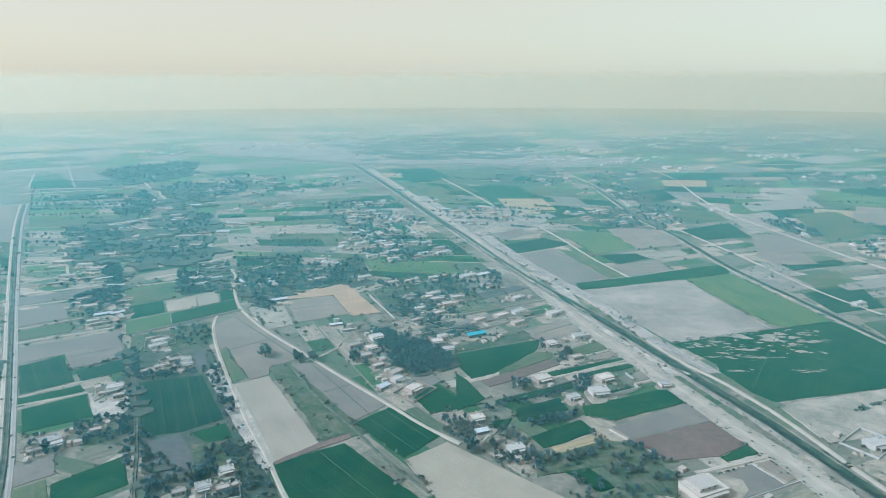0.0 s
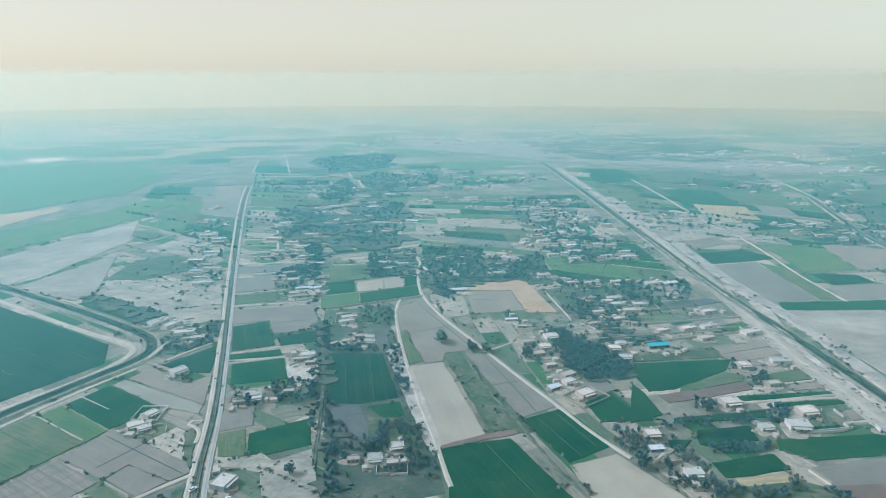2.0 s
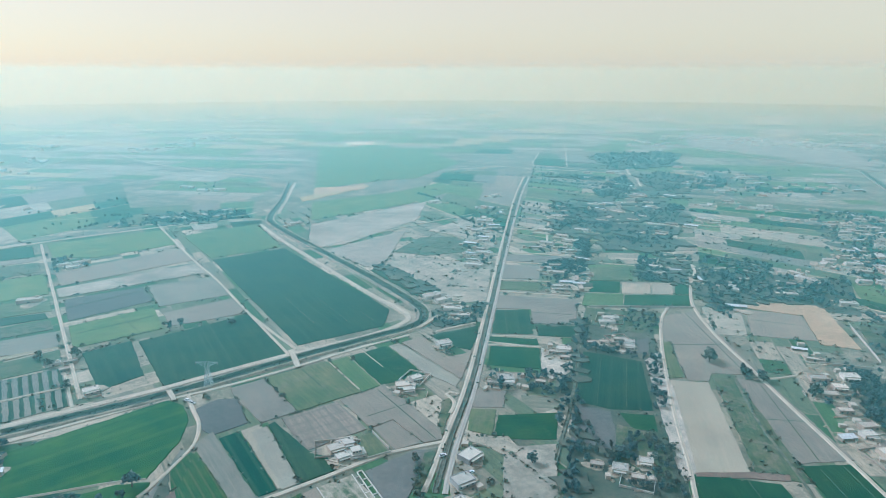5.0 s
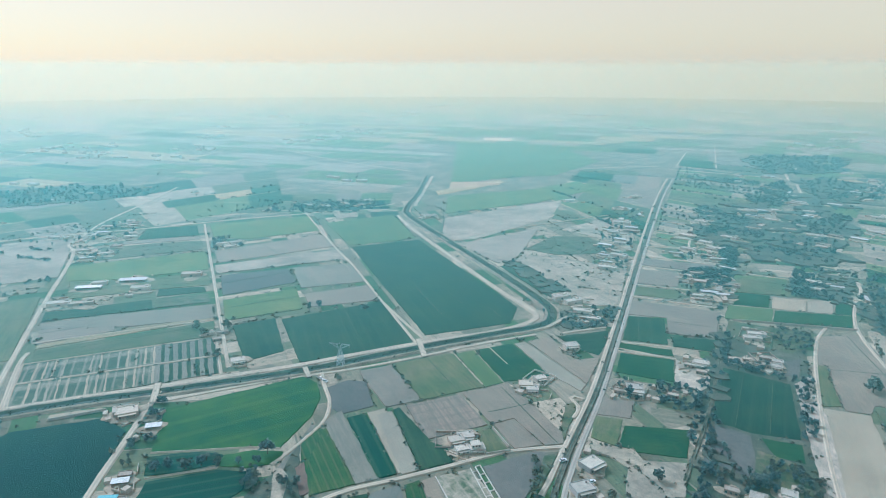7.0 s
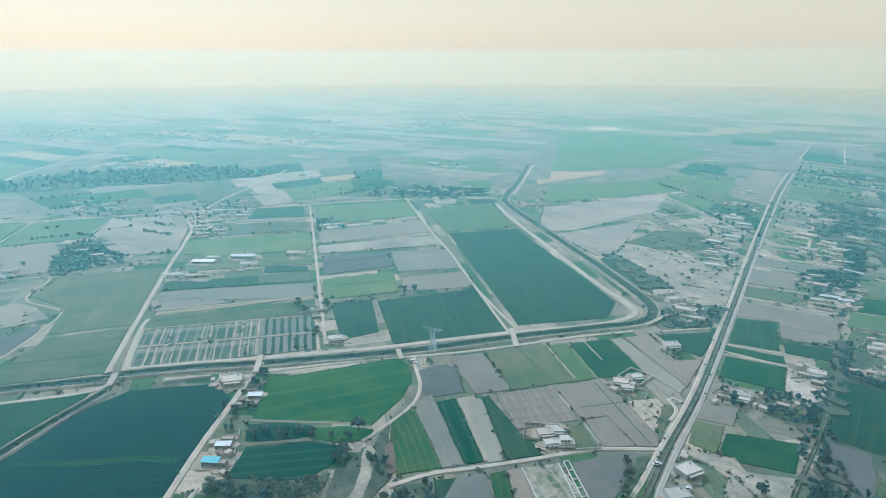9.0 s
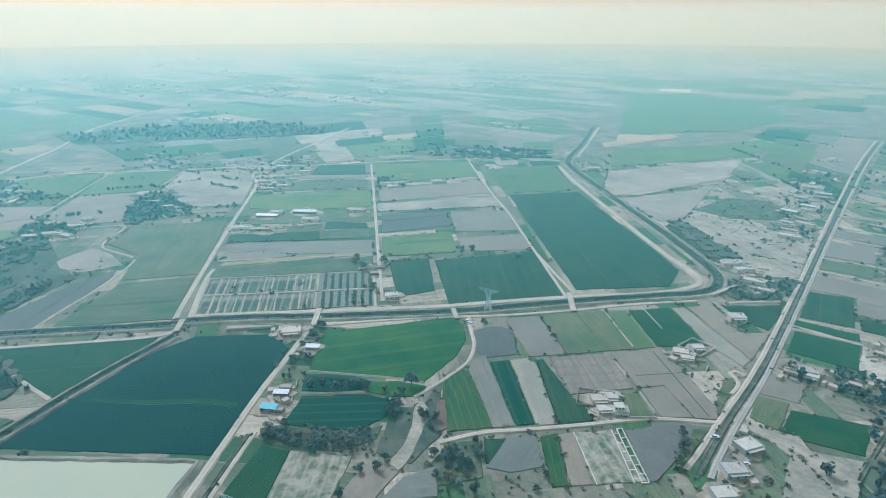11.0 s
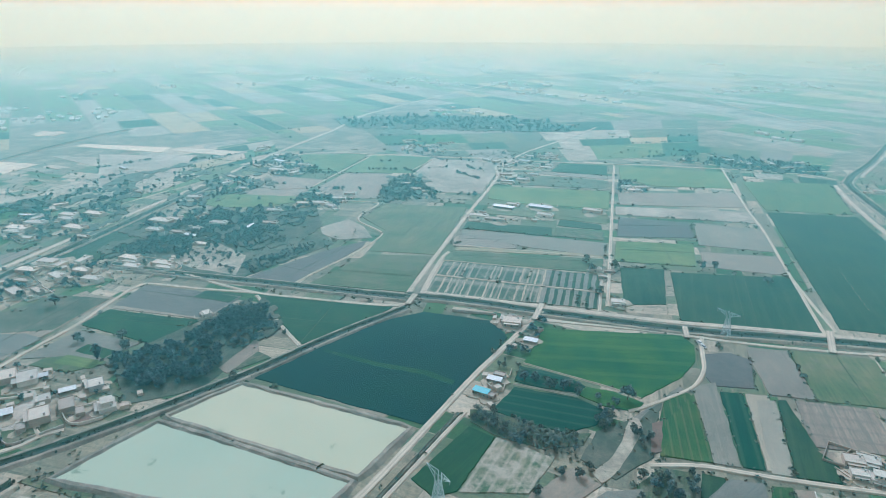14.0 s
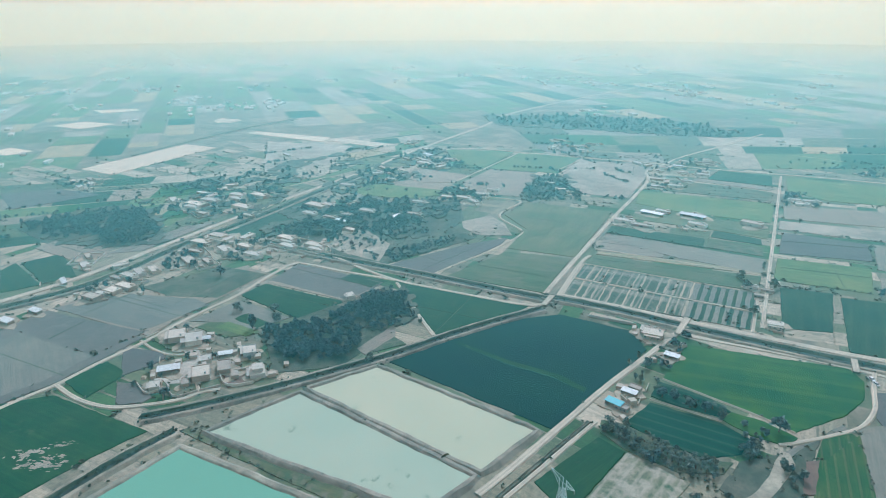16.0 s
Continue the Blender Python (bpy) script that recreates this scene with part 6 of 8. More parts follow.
road("wall", 0.472, [(-22.5, 482), (88.7, 542)])
road("wall", 0.472, [(-74.0, 490), (-43.6, 505)])
road("wall", 0.472, [(107.7, 380), (132.7, 392)])
road("wall", 0.472, [(-73.3, 589), (-41.6, 520)])
road("track", 1.10448, [(80.2, 408), (107.8, 423), (138.5, 438)])
road("track", 1.10448, [(27.8, 336), (20.4, 321)])
road("wall", 0.59, [(-402, 23.7), (-395, 53.1)])
road("track", 0.9204, [(-585, 457), (-588, 554), (-565, 719)])
road("track", 0.9204, [(-662, 513), (-660, 659), (-681, 747)])
road("wall", 0.472, [(-490, -245.9), (-508, -231.4)])
road("wall", 0.472, [(-475, -229.4), (-468, -187.6)])
road("track", 1.5, [(68.4, 404.7), (99.6, 417.3), (135.6, 432.7)])
road("track", 1.2, [(106.5, 444.4), (131.3, 457.2)])
road("track", 1.4, [(129.7, 397.8), (149.1, 406.5)])
road("wall", 0.5, [(16.7, 487.0), (55.6, 512.1), (96.5, 534.9)])
road("wall", 0.5, [(78.0, 396.5), (115.1, 412.4)])
road("wall", 0.5, [(105.8, 377.7), (131.8, 388.9), (129.2, 396.0)])
road("wall", 0.5, [(8.1, 524.8), (53.9, 547.2), (95.8, 569.2)])
road("wall", 0.5, [(128.1, 413.2), (131.4, 404.5)])
road("track", 0.7, [(98.6, 339.3), (119.4, 310.3)])
road("water", 1.0, [(-109.1, 425.1), (-82.2, 378.2), (-62.9, 353.1), (-49.9, 336.3), (-30.3, 306.5), (-7.0, 279.6)])
road("track", 0.5, [(-53.4, 323.4), (-42.7, 310.3), (-13.5, 278.1)])
road("water", 1.5, [(-249.1, 466.2), (-214.1, 403.6), (-187.7, 353.6), (-170.7, 316.4), (-157.2, 284.0), (-150.3, 268.4)])
road("wall", 0.5, [(-266.1, -211.0), (-256.8, -199.0), (-262.4, -195.8)])
road("wall", 0.5, [(-284.6, -173.1), (-272.6, -162.9), (-280.6, -150.6)])
road("wall", 0.5, [(-286.4, -172.3), (-292.0, -161.0)])
road("wall", 0.5, [(-311.8, -238.7), (-319.8, -235.9)])
road("wall", 0.5, [(-269.8, -195.4), (-256.3, -183.6), (-266.3, -175.2)])
road("wall", 0.5, [(-266.8, -174.1), (-274.1, -166.1)])
road("wall", 0.6, [(-488.4, -246.6), (-509.7, -235.6), (-485.3, -183.6), (-468.2, -191.9), (-485.9, -244.9)])
road("track", 1.8, [(-285.0, 28.3), (-263.4, 15.5), (-246.2, 5.9), (-233.3, -1.7), (-223.0, -7.8)])
road("water", 1.4, [(-284.3, 25.2), (-268.0, 15.5), (-247.0, 3.4), (-228.9, -7.2), (-222.8, -10.6)])
road("track", 1.6, [(-466.0, 12.9), (-448.9, 71.7), (-432.6, 131.4)])
road("track", 1.4, [(-464.2, 140.1), (-432.6, 131.4), (-400.9, 123.0)])
road("track", 1.2, [(-495.9, 18.2), (-465.4, 11.3), (-433.5, 5.0)])
road("track", 1.2, [(-534.2, 27.2), (-519.1, 87.1), (-501.7, 149.6)])
road("track", 1.0, [(-497.1, 18.3), (-480.7, 81.0), (-468.9, 128.8)])
road("track", 0.45, [(-326.9, 291.5), (-296.8, 285.8)])
road("kerb", 0.4, [(-226.6, 172.0), (-191.1, 161.0)])
road("kerb", 0.4, [(-221.8, 190.3), (-185.7, 176.6)])
road("kerb", 0.4, [(-220.7, 195.9), (-183.9, 182.9)])
road("kerb", 0.4, [(-221.2, 193.1), (-184.8, 179.8)])
road("kerb", 0.4, [(-221.2, 193.1), (-220.7, 195.9)])
road("kerb", 0.4, [(-218.4, 189.0), (-217.8, 191.8)])
road("kerb", 0.4, [(-214.5, 190.6), (-213.9, 193.5)])
road("kerb", 0.4, [(-211.9, 186.5), (-211.2, 189.4)])
road("kerb", 0.4, [(-208.0, 188.3), (-207.4, 191.2)])
road("kerb", 0.4, [(-205.6, 184.2), (-204.9, 187.1)])
road("kerb", 0.4, [(-201.9, 186.0), (-201.1, 189.0)])
road("kerb", 0.4, [(-199.7, 181.9), (-198.9, 184.9)])
road("kerb", 0.4, [(-195.9, 183.8), (-195.1, 186.9)])
road("kerb", 0.4, [(-193.9, 179.7), (-193.1, 182.8)])
road("kerb", 0.4, [(-190.3, 181.8), (-189.4, 184.8)])
road("kerb", 0.4, [(-188.4, 177.6), (-187.5, 180.7)])
road("kerb", 0.4, [(-184.8, 179.8), (-183.9, 182.9)])
canal(7.08, [(-221.3, 1581), (-88.8, 1188), (-20.8, 968), (33.7, 805), (72.3, 678), (98.9, 607), (131.6, 528), (158.3, 455), (177.7, 395), (194.3, 350), (205.4, 309), (214.0, 279.4), (221.6, 251.1)])
canal(5.9, [(-716, 1839), (-412, 1651), (-228.3, 1581), (22.8, 1602), (288.8, 1514), (721, 1585), (1058, 1529), (1326, 1477)])
canal(7.08, [(-856, 596), (-759, 503), (-715, 485), (-576, 448), (-459, 419), (-377, 395), (-350, 384), (-334, 364), (-334, 347), (-340, 324), (-357, 252.5), (-370, 173.4), (-398, 86.5), (-410, 54.2), (-420, 22.7), (-427, -7.7)])
canal(7.08, [(-420, 0.9), (-438, -66.8), (-454, -128.6), (-467, -187.6), (-490, -252.3)])
canal(5.9, [(-856, 596), (-990, 708)])
canal(7.08, [(-327, -362), (-367, -334), (-412, -322), (-471, -316), (-512, -302), (-565, -290.0), (-651, -273.2), (-737, -250.9)])
canal(4.72, [(-406, -6.6), (-376, -39.9), (-351, -63.8), (-326, -84.8), (-293.8, -120.2), (-271.2, -145.2), (-250.8, -171.3), (-239.2, -188.5)])
canal(4.72, [(-233.6, -166.0), (-207.1, -178.8), (-181.0, -187.1)])
canal(4.72, [(291.4, 1232), (292.0, 1030), (291.1, 906), (308, 836), (310, 761), (314, 676), (321, 625), (331, 577), (339, 527), (349, 470), (362, 411)])
canal(4.72, [(-777.4, -599.4), (-909.8, -581.9), (-1041.7, -557.1), (-1137.4, -522.1)])
pond("pale", [(-281.6, -118.2), (-310, -90.7), (-270.6, -0.1), (-237.9, -20.3)])
pond("mixed", [(-236.3, -149.9), (-275.8, -121.9), (-232.8, -23.2), (-209.4, -38.3)])
pond("teal", [(-222.1, -156.0), (-199.9, -74.0), (-176.2, -101.2), (-175.9, -174.5)])


# ---- houses
def ring_wall(bm, x0, x1, y0, y1, z0, z1, t):
    box(bm, x0, x1, y0, y0 + t, z0, z1)
    box(bm, x0, x1, y1 - t, y1, z0, z1)
    box(bm, x0, x0 + t, y0 + t, y1 - t, z0, z1)
    box(bm, x1 - t, x1, y0 + t, y1 - t, z0, z1)


def openings(house, x0, x1, y, z0, n, out, door_at=None):
    """Doors and windows on a wall that faces along y; out: +1 or -1."""
    for i in range(n):
        x = x0 + (x1 - x0) * (i + 0.5) / n
        y0, y1 = sorted((y - out * 0.1, y + out * 0.04))
        if i == door_at:
            d = part("door", box(bmesh.new(), x - 0.55, x + 0.55, y0, y1, z0, z0 + 2.1), WOOD, house, "dark painted door")
        else:
            w = part("window", box(bmesh.new(), x - 0.6, x + 0.6, y0, y1, z0 + 0.9, z0 + 2.1), DARK_OPENING, house, "dark window pane")
            part("sill", box(bmesh.new(), x - 0.75, x + 0.75, y0, y + out * 0.16 if out > 0 else y1, z0 + 0.78, z0 + 0.9), GREY_WALL, w)


def flat_house(name, label, w, d, h, wall, roof, storeys=1, veranda=True, tank=True, plain=False):
    house = new(name)
    tagged(house, label, "house", "houses of the plain")
    x, y = w / 2, d / 2
    part("wall", box(bmesh.new(), -x, x, -y, y, 0, h), wall, house)
    part("roof", box(bmesh.new(), -x + 0.25, x - 0.25, -y + 0.25, y - 0.25, h, h + 0.12), roof, house, "flat screeded roof")
    bm = bmesh.new()
    ring_wall(bm, -x - 0.12, x + 0.12, -y - 0.12, y + 0.12, h, h + 0.45, 0.3)
    part("parapet", bm, wall, house)
    if plain:
        part("doorway", box(bmesh.new(), -0.7, 0.7, -y - 0.05, -y + 0.1, 0.1, 2.2), DARK_OPENING, house, "dark doorway")
        part("stair_room", box(bmesh.new(), x * 0.45, x * 0.8, y * 0.2, y * 0.8, h + 0.12, h + 1.5), wall, house)
        return house
    for out in (1, -1):
        openings(house, -x, x, y * out, 0.1, 3, out, 1)
    top = h + 0.12
    if storeys == 2:
        part("upper_wall", box(bmesh.new(), -x * 0.7, x * 0.45, -y * 0.6, y * 0.75, top, top + 2.4), wall, house)
        part("upper_roof", box(bmesh.new(), -x * 0.7 - 0.4, x * 0.45 + 0.4, -y * 0.6 - 0.4, y * 0.75 + 0.4, top + 2.4, top + 2.6), roof, house)
        openings(house, -x * 0.7, x * 0.45, y * 0.75, top, 3, 1, 1)
        openings(house, -x * 0.7, x * 0.45, -y * 0.6, top, 3, -1)
    if veranda:
        part("veranda_roof", box(bmesh.new(), -x * 0.8, x * 0.8, -y - 2.3, -y - 0.12, h - 0.5, h - 0.3), roof, house)
        for i in range(3):
            px = -x * 0.74 + x * 1.48 * i / 2
            part("pillar", box(bmesh.new(), px - 0.14, px + 0.14, -y - 2.2, -y - 1.92, 0, h - 0.5), wall, house)
    if tank:
        bm = bmesh.new()
        bmesh.ops.create_cone(bm, cap_ends=True, segments=10, radius1=0.6, radius2=0.55, depth=1.3)
        bmesh.ops.translate(bm, vec=(x * 0.6, y * 0.5, top + 0.65), verts=bm.verts)
        part("water_tank", bm, GREY_WALL, house, "grey roof water tank")
    return house


def shed(name, label, w, d, h, roof):
    house = new(name)
    tagged(house, label, "shed", "sheds of the plain")
    x, y = w / 2, d / 2
    bm = bmesh.new()
    box(bm, -x, x, y - 0.3, y, 0, h)
    box(bm, -x, -x + 0.3, -y, y - 0.3, 0, h)
    box(bm, x - 0.3, x, -y, y - 0.3, 0, h)
    part("wall", bm, MUD, house)
    for i in range(4):
        px = -x + 0.5 + (w - 1) * i / 3
        part("post", box(bmesh.new(), px - 0.1, px + 0.1, -y, -y + 0.2, 0, h), GREY_WALL, house)
    bm = bmesh.new()
    n = 10
    vs = [[bm.verts.new((-x - 0.5 + (w + 1) * i / n, s * (y + 0.5), h + 0.1 + (0.7 if s > 0 else 0) + 0.05 * (i % 2))) for i in range(n + 1)] for s in (-1, 1)]
    for i in range(n):
        bm.faces.new((vs[0][i], vs[0][i + 1], vs[1][i + 1], vs[1][i]))
    r = bmesh.ops.extrude_face_region(bm, geom=list(bm.faces))
    bmesh.ops.translate(bm, vec=(0, 0, 0.1), verts=[v for v in r["geom"] if isinstance(v, bmesh.types.BMVert)])
    part("roof", bm, roof, house, "corrugated sheet roof")
    return house


HOUSE_SIZE = {}


def template(kind, w, d, maker):
    """A first house of each kind; the others are its copies."""
    HOUSE_SIZE[kind] = [w, d, maker, None]


template("white", 11, 8, lambda: flat_house("farmhouse", "whitewashed flat-roofed farmhouse with a parapet and veranda", 11, 8, 3.4, WHITEWASH, ROOF_PALE))
template("mud", 10, 6, lambda: flat_house("mud_house", "low brown mud-plastered house with a flat roof", 10, 6, 2.9, MUD, MUD_ROOF, veranda=False, tank=False))
template("tanhouse", 13, 10, lambda: flat_house("tan_house", "tan plastered flat-roofed house with a water tank", 13, 10, 3.8, TAN_WALL, TAN_ROOF))
template("villa", 13, 10, lambda: flat_house("villa", "pale cement villa with stepped flat roofs", 13, 10, 3.1, WHITEWASH, ROOF_PALE, 2))
template("shop", 14, 11, lambda: flat_house("roadside_building", "pale grey roadside building with a broad flat roof", 14, 11, 4.2, GREY_WALL, ROOF_PALE, 1, True, True))
template("shed", 12, 5, lambda: shed("cattle_shed", "open cattle shed with a white sheet roof", 12, 5, 2.8, METAL_WHITE))
template("blue", 13, 6, lambda: shed("blue_shed", "long shed with a blue sheet roof", 13, 6, 3.2, METAL_BLUE))
template("fort", 24, 18, lambda: flat_house("large_house", "large beige two-storey house with stepped roofs", 24, 18, 4.5, TAN_ROOF, TAN_ROOF, 2))
template("far_white", 11, 8, lambda: flat_house("far_farmhouse", "pale whitewashed flat-roofed farmhouse with a stair room", 11, 8, 3.4, WHITEWASH, ROOF_PALE, plain=True))
template("far_mud", 10, 6, lambda: flat_house("far_mud_house", "brown mud-plastered house with a flat roof and stair room", 10, 6, 2.9, MUD, MUD_ROOF, plain=True))
template("far_tan", 13, 10, lambda: flat_house("far_tan_house", "tan plastered flat-roofed house with a stair room", 13, 10, 3.8, TAN_WALL, TAN_ROOF, plain=True))
PLAIN = {"white": "far_white", "mud": "far_mud", "tanhouse": "far_tan", "villa": "far_white"}
YARD_SPOTS = []


def place_house(kind, x, y, width, turn):
    if math.hypot(x, y) > 480:
        kind = PLAIN.get(kind, kind)
    w, d, maker, first = HOUSE_SIZE[kind]
    k = max(0.65, min(1.5, width / w))
    long = 1.3 if math.hypot(x, y) > 480 else 1.0
    m = Matrix.LocRotScale((x, y, 0.1), Euler((0, 0, radians(turn))), (k * long, k / long, max(0.78, min(1.0, k)) / long ** 0.5))
    if first is None:
        HOUSE_SIZE[kind][3] = maker()
        HOUSE_SIZE[kind][3].matrix_basis = m
        ob = HOUSE_SIZE[kind][3]
    else:
        keep = first.matrix_basis.copy()
        first.scale = (1, 1, 1)
        ob = copy_thing(first, m)
        first.matrix_basis = keep
    HOUSE_SPOTS.append((x, y, w * k * 0.62))
    YARD_SPOTS.append((x, y, w * k))
    return ob


def free(x, y, gap, roads=True):
    if any(math.hypot(x - a, y - b) < r + gap for a, b, r in HOUSE_SPOTS):
        return False
    if roads:
        for line, half in LINES:
            if any(away((x, y), a, b) < half + gap for a, b in zip(line, line[1:])):
                return False
    return True


place_house("white", -269.0, 287.1, 7.7, 75)
place_house("white", -291.6, 341, 10.3, 66)
place_house("white", -369, 412, 10.3, 74)
place_house("white", -354, 413, 9.1, 74)
place_house("white", -335, 401, 9.7, 34)
place_house("white", -318, 396, 8.6, 34)
place_house("mud", -323, 393, 7.6, 34)
place_house("shop", -185.8, 240.5, 10.7, 88)
place_house("shop", -175.1, 221.6, 10.2, 73)
place_house("shop", -165.2, 205.7, 9.7, 73)
place_house("mud", -226.9, 327, 8.5, 36)
place_house("white", -220.0, 322, 9.1, 36)
place_house("mud", -227.4, 315, 5.3, 36)
place_house("white", -219.4, 389, 8.5, 27)
place_house("mud", -211.7, 380, 6.7, 27)
place_house("mud", -204.2, 337, 6.1, 27)
place_house("white", -222.7, 471, 9.7, 39)
place_house("mud", -190.4, 425, 7.9, 29)
place_house("white", -185.3, 427, 7.0, 29)
place_house("mud", -203.7, 423, 5.3, 42)
place_house("mud", -209.9, 416, 5.3, 42)
place_house("white", -121.4, 282.9, 7.6, 25)
place_house("white", -113.9, 296.7, 5.2, 25)
place_house("mud", -132.2, 278.2, 3.2, 25)
place_house("mud", -111.1, 281.3, 3.8, 25)
place_house("white", -262.4, 1047, 19.2, 22)
place_house("white", -375, 1320, 29.2, 31)
place_house("white", -219.0, 391, 9.5, 27)
place_house("mud", -222.5, 383, 6.9, 27)
place_house("white", -223.7, 325, 10.1, 36)
place_house("mud", -224.9, 316, 5.4, 36)
place_house("white", -220.8, 461, 9.7, 42)
place_house("mud", -197.3, 435, 8.2, 29)
place_house("white", -121.0, 281.8, 7.7, 25)
place_house("white", -188.9, 435, 7.3, 29)
place_house("fort", 130.8, 280.5, 19.5, 23)
place_house("white", 244.3, 321, 11.9, 16)
place_house("white", 382, 556, 9.9, 20)
place_house("white", -386, 60.1, 9.9, 77)
place_house("white", -412, 138.4, 9.1, 78)
place_house("white", -473, 136.6, 7.4, 78)
place_house("mud", -458, 138.8, 5.4, 78)
place_house("mud", -469, 146.7, 5.5, 78)
place_house("white", -396, -138.6, 5.6, 39)
place_house("white", -480, -225.3, 11.8, 71)
place_house("white", -478, -199.2, 10.6, 73)
place_house("white", -567, -372, 12.4, 78)
place_house("white", -605, -344, 12.6, 71)
place_house("mud", -553, -302, 10.4, 71)
place_house("white", -244.4, 205.3, 9.0, 64)
place_house("villa", -232.3, 203.2, 8.4, 64)
place_house("white", -235.7, 196.1, 6.8, 72)
place_house("tanhouse", -244.4, 198.8, 5.8, 72)
place_house("tanhouse", -268.2, 273.5, 9.0, 50)
place_house("white", -261.3, 272.4, 7.6, 50)
place_house("white", -5.5, 570, 9.4, 24)
place_house("white", 13.6, 575, 10.0, 24)
place_house("tanhouse", 6.4, 556, 11.5, 24)
place_house("white", -20.2, 545, 8.6, 24)
place_house("tanhouse", -3.5, 533, 7.5, 38)
place_house("mud", -22.4, 516, 9.1, 38)
place_house("white", 26.7, 643, 14.4, 36)
place_house("shed", 42.3, 647, 11.9, 36)
place_house("white", 70.8, 573, 10.0, 36)
place_house("tanhouse", 31.2, 516, 8.2, 38)
place_house("tanhouse", 51.1, 527, 10.1, 38)
place_house("white", 67.3, 536, 10.3, 38)
place_house("tanhouse", 63.6, 510, 9.9, 38)
place_house("white", 98.6, 532, 12.4, 38)
place_house("white", 110.2, 479, 10.3, 19)
place_house("tanhouse", 84.3, 464, 8.8, 24)
place_house("mud", 99.2, 439, 8.8, 25)
place_house("tanhouse", 67.9, 403, 11.4, 27)
place_house("tanhouse", 111.1, 404, 10.9, 26)
place_house("white", 102.6, 384, 12.1, 12)
place_house("white", 84.3, 377, 7.8, 24)
place_house("white", 149.8, 395, 7.6, 11)
place_house("tanhouse", 20.9, 350, 8.2, 21)
place_house("shed", 22.8, 335, 4.0, 21)
place_house("white", 40.7, 317, 8.8, 21)
place_house("tanhouse", -19.9, 389, 10.2, 48)
place_house("shed", -39.7, 392, 9.0, 48)
place_house("mud", -33.3, 413, 9.9, 48)
place_house("white", -31.8, 403, 7.9, 48)
place_house("mud", -68.6, 461, 10.9, 34)
place_house("mud", -58.3, 441, 10.4, 34)
place_house("white", -53.2, 477, 10.1, 34)
place_house("mud", -46.6, 425, 8.5, 34)
place_house("tanhouse", -55.2, 456, 7.8, 34)
place_house("mud", -77.4, 493, 8.4, 21)
place_house("shed", -89.9, 505, 7.7, 21)
place_house("white", 3.9, 454, 8.1, 22)
place_house("tanhouse", -4.6, 468, 9.1, 22)
place_house("white", -0.3, 479, 7.3, 38)
place_house("blue", 27.0, 482, 12.2, 24)
place_house("tanhouse", -382, 62.2, 11.8, 77)
place_house("shed", -357, 70.8, 8.2, 65)
place_house("blue", -301, 37.3, 6.8, 59)
place_house("mud", -298.4, 41.2, 4.5, 59)
place_house("mud", -318, 48.4, 5.1, 65)
place_house("shed", -313, 45.2, 4.3, 65)
place_house("fort", -486, -293.2, 19.5, 78)
place_house("tanhouse", -472, -302, 13.5, 78)
place_house("white", -461, -273.6, 12.4, 53)
place_house("mud", -452, -294.1, 10.6, 78)
place_house("tanhouse", -472, -260.7, 11.2, 71)
place_house("white", -455, -244.1, 11.9, 75)
place_house("tanhouse", -431, -286.8, 12.6, 53)
place_house("mud", -434, -272.6, 10.1, 53)
place_house("white", -402, -310, 10.6, 53)
place_house("tanhouse", -409, -303, 10.7, 53)
place_house("white", -394, -313, 10.6, 76)
place_house("mud", -389, -320, 8.8, 76)
place_house("tanhouse", -367, -306, 10.7, 76)
place_house("tanhouse", -376, -302, 11.9, 76)
place_house("mud", -355, -313, 12.8, 76)
place_house("white", -360, -311, 8.4, 76)
place_house("shed", -328, -334, 9.4, 76)
place_house("shed", -311, -340, 10.4, 77)
place_house("white", -405, -361, 10.1, 51)
place_house("mud", -423, -373, 9.8, 51)
place_house("shed", -375, -354, 9.6, 51)
place_house("white", -586, -406, 12.1, 48)
place_house("tanhouse", -577, -374, 17.9, 78)
place_house("white", -594, -368, 15.8, 78)
place_house("tanhouse", -578, -322, 17.2, 71)
place_house("white", -619, -350, 14.4, 74)
place_house("tanhouse", -622, -326, 15.8, 71)
place_house("white", -521, 689, 18.3, 34)
place_house("mud", -485, 662, 15.6, 34)
place_house("shed", -461, 582, 11.7, 18)
place_house("white", -456, 603, 10.2, 34)
place_house("white", -423, 560, 13.4, 18)
place_house("white", -402, 515, 14.1, 34)
place_house("white", -370, 414, 12.1, 74)
place_house("white", -355, 413, 11.3, 74)
place_house("white", -334, 401, 11.5, 34)
place_house("tanhouse", -599, -250.8, 17.4, 71)
place_house("white", -603, -238.7, 13.0, 71)
place_house("white", -572, -245.9, 11.9, 71)
place_house("mud", -565, -221.8, 11.6, 73)
place_house("white", -592, -193.2, 13.2, 73)
place_house("white", -634, -151.4, 10.9, 82)
place_house("tanhouse", -659, -109.4, 13.3, 82)
place_house("white", -649, -96.9, 10.9, 46)
place_house("tanhouse", -498, -234.8, 13.7, 71)
place_house("tanhouse", -486, -203.7, 13.2, 73)
place_house("white", -814, -190.4, 16.5, 71)
place_house("white", -699, -83.2, 10.1, 82)
place_house("shed", -645, 81.5, 16.0, 62)
place_house("white", -616, 120.0, 12.6, 62)
place_house("mud", -604, 69.8, 15.0, 73)
place_house("white", -614, 54.5, 13.8, 73)
place_house("shed", -645, 119.5, 18.3, 62)
place_house("tanhouse", -630, 169.9, 14.5, 62)
place_house("white", -654, 92.7, 10.3, 62)
place_house("white", -710, 234.1, 9.9, 88)
place_house("tanhouse", -316.6, -220.6, 12.4, 31)
place_house("white", -315.4, -208.4, 13.1, 31)
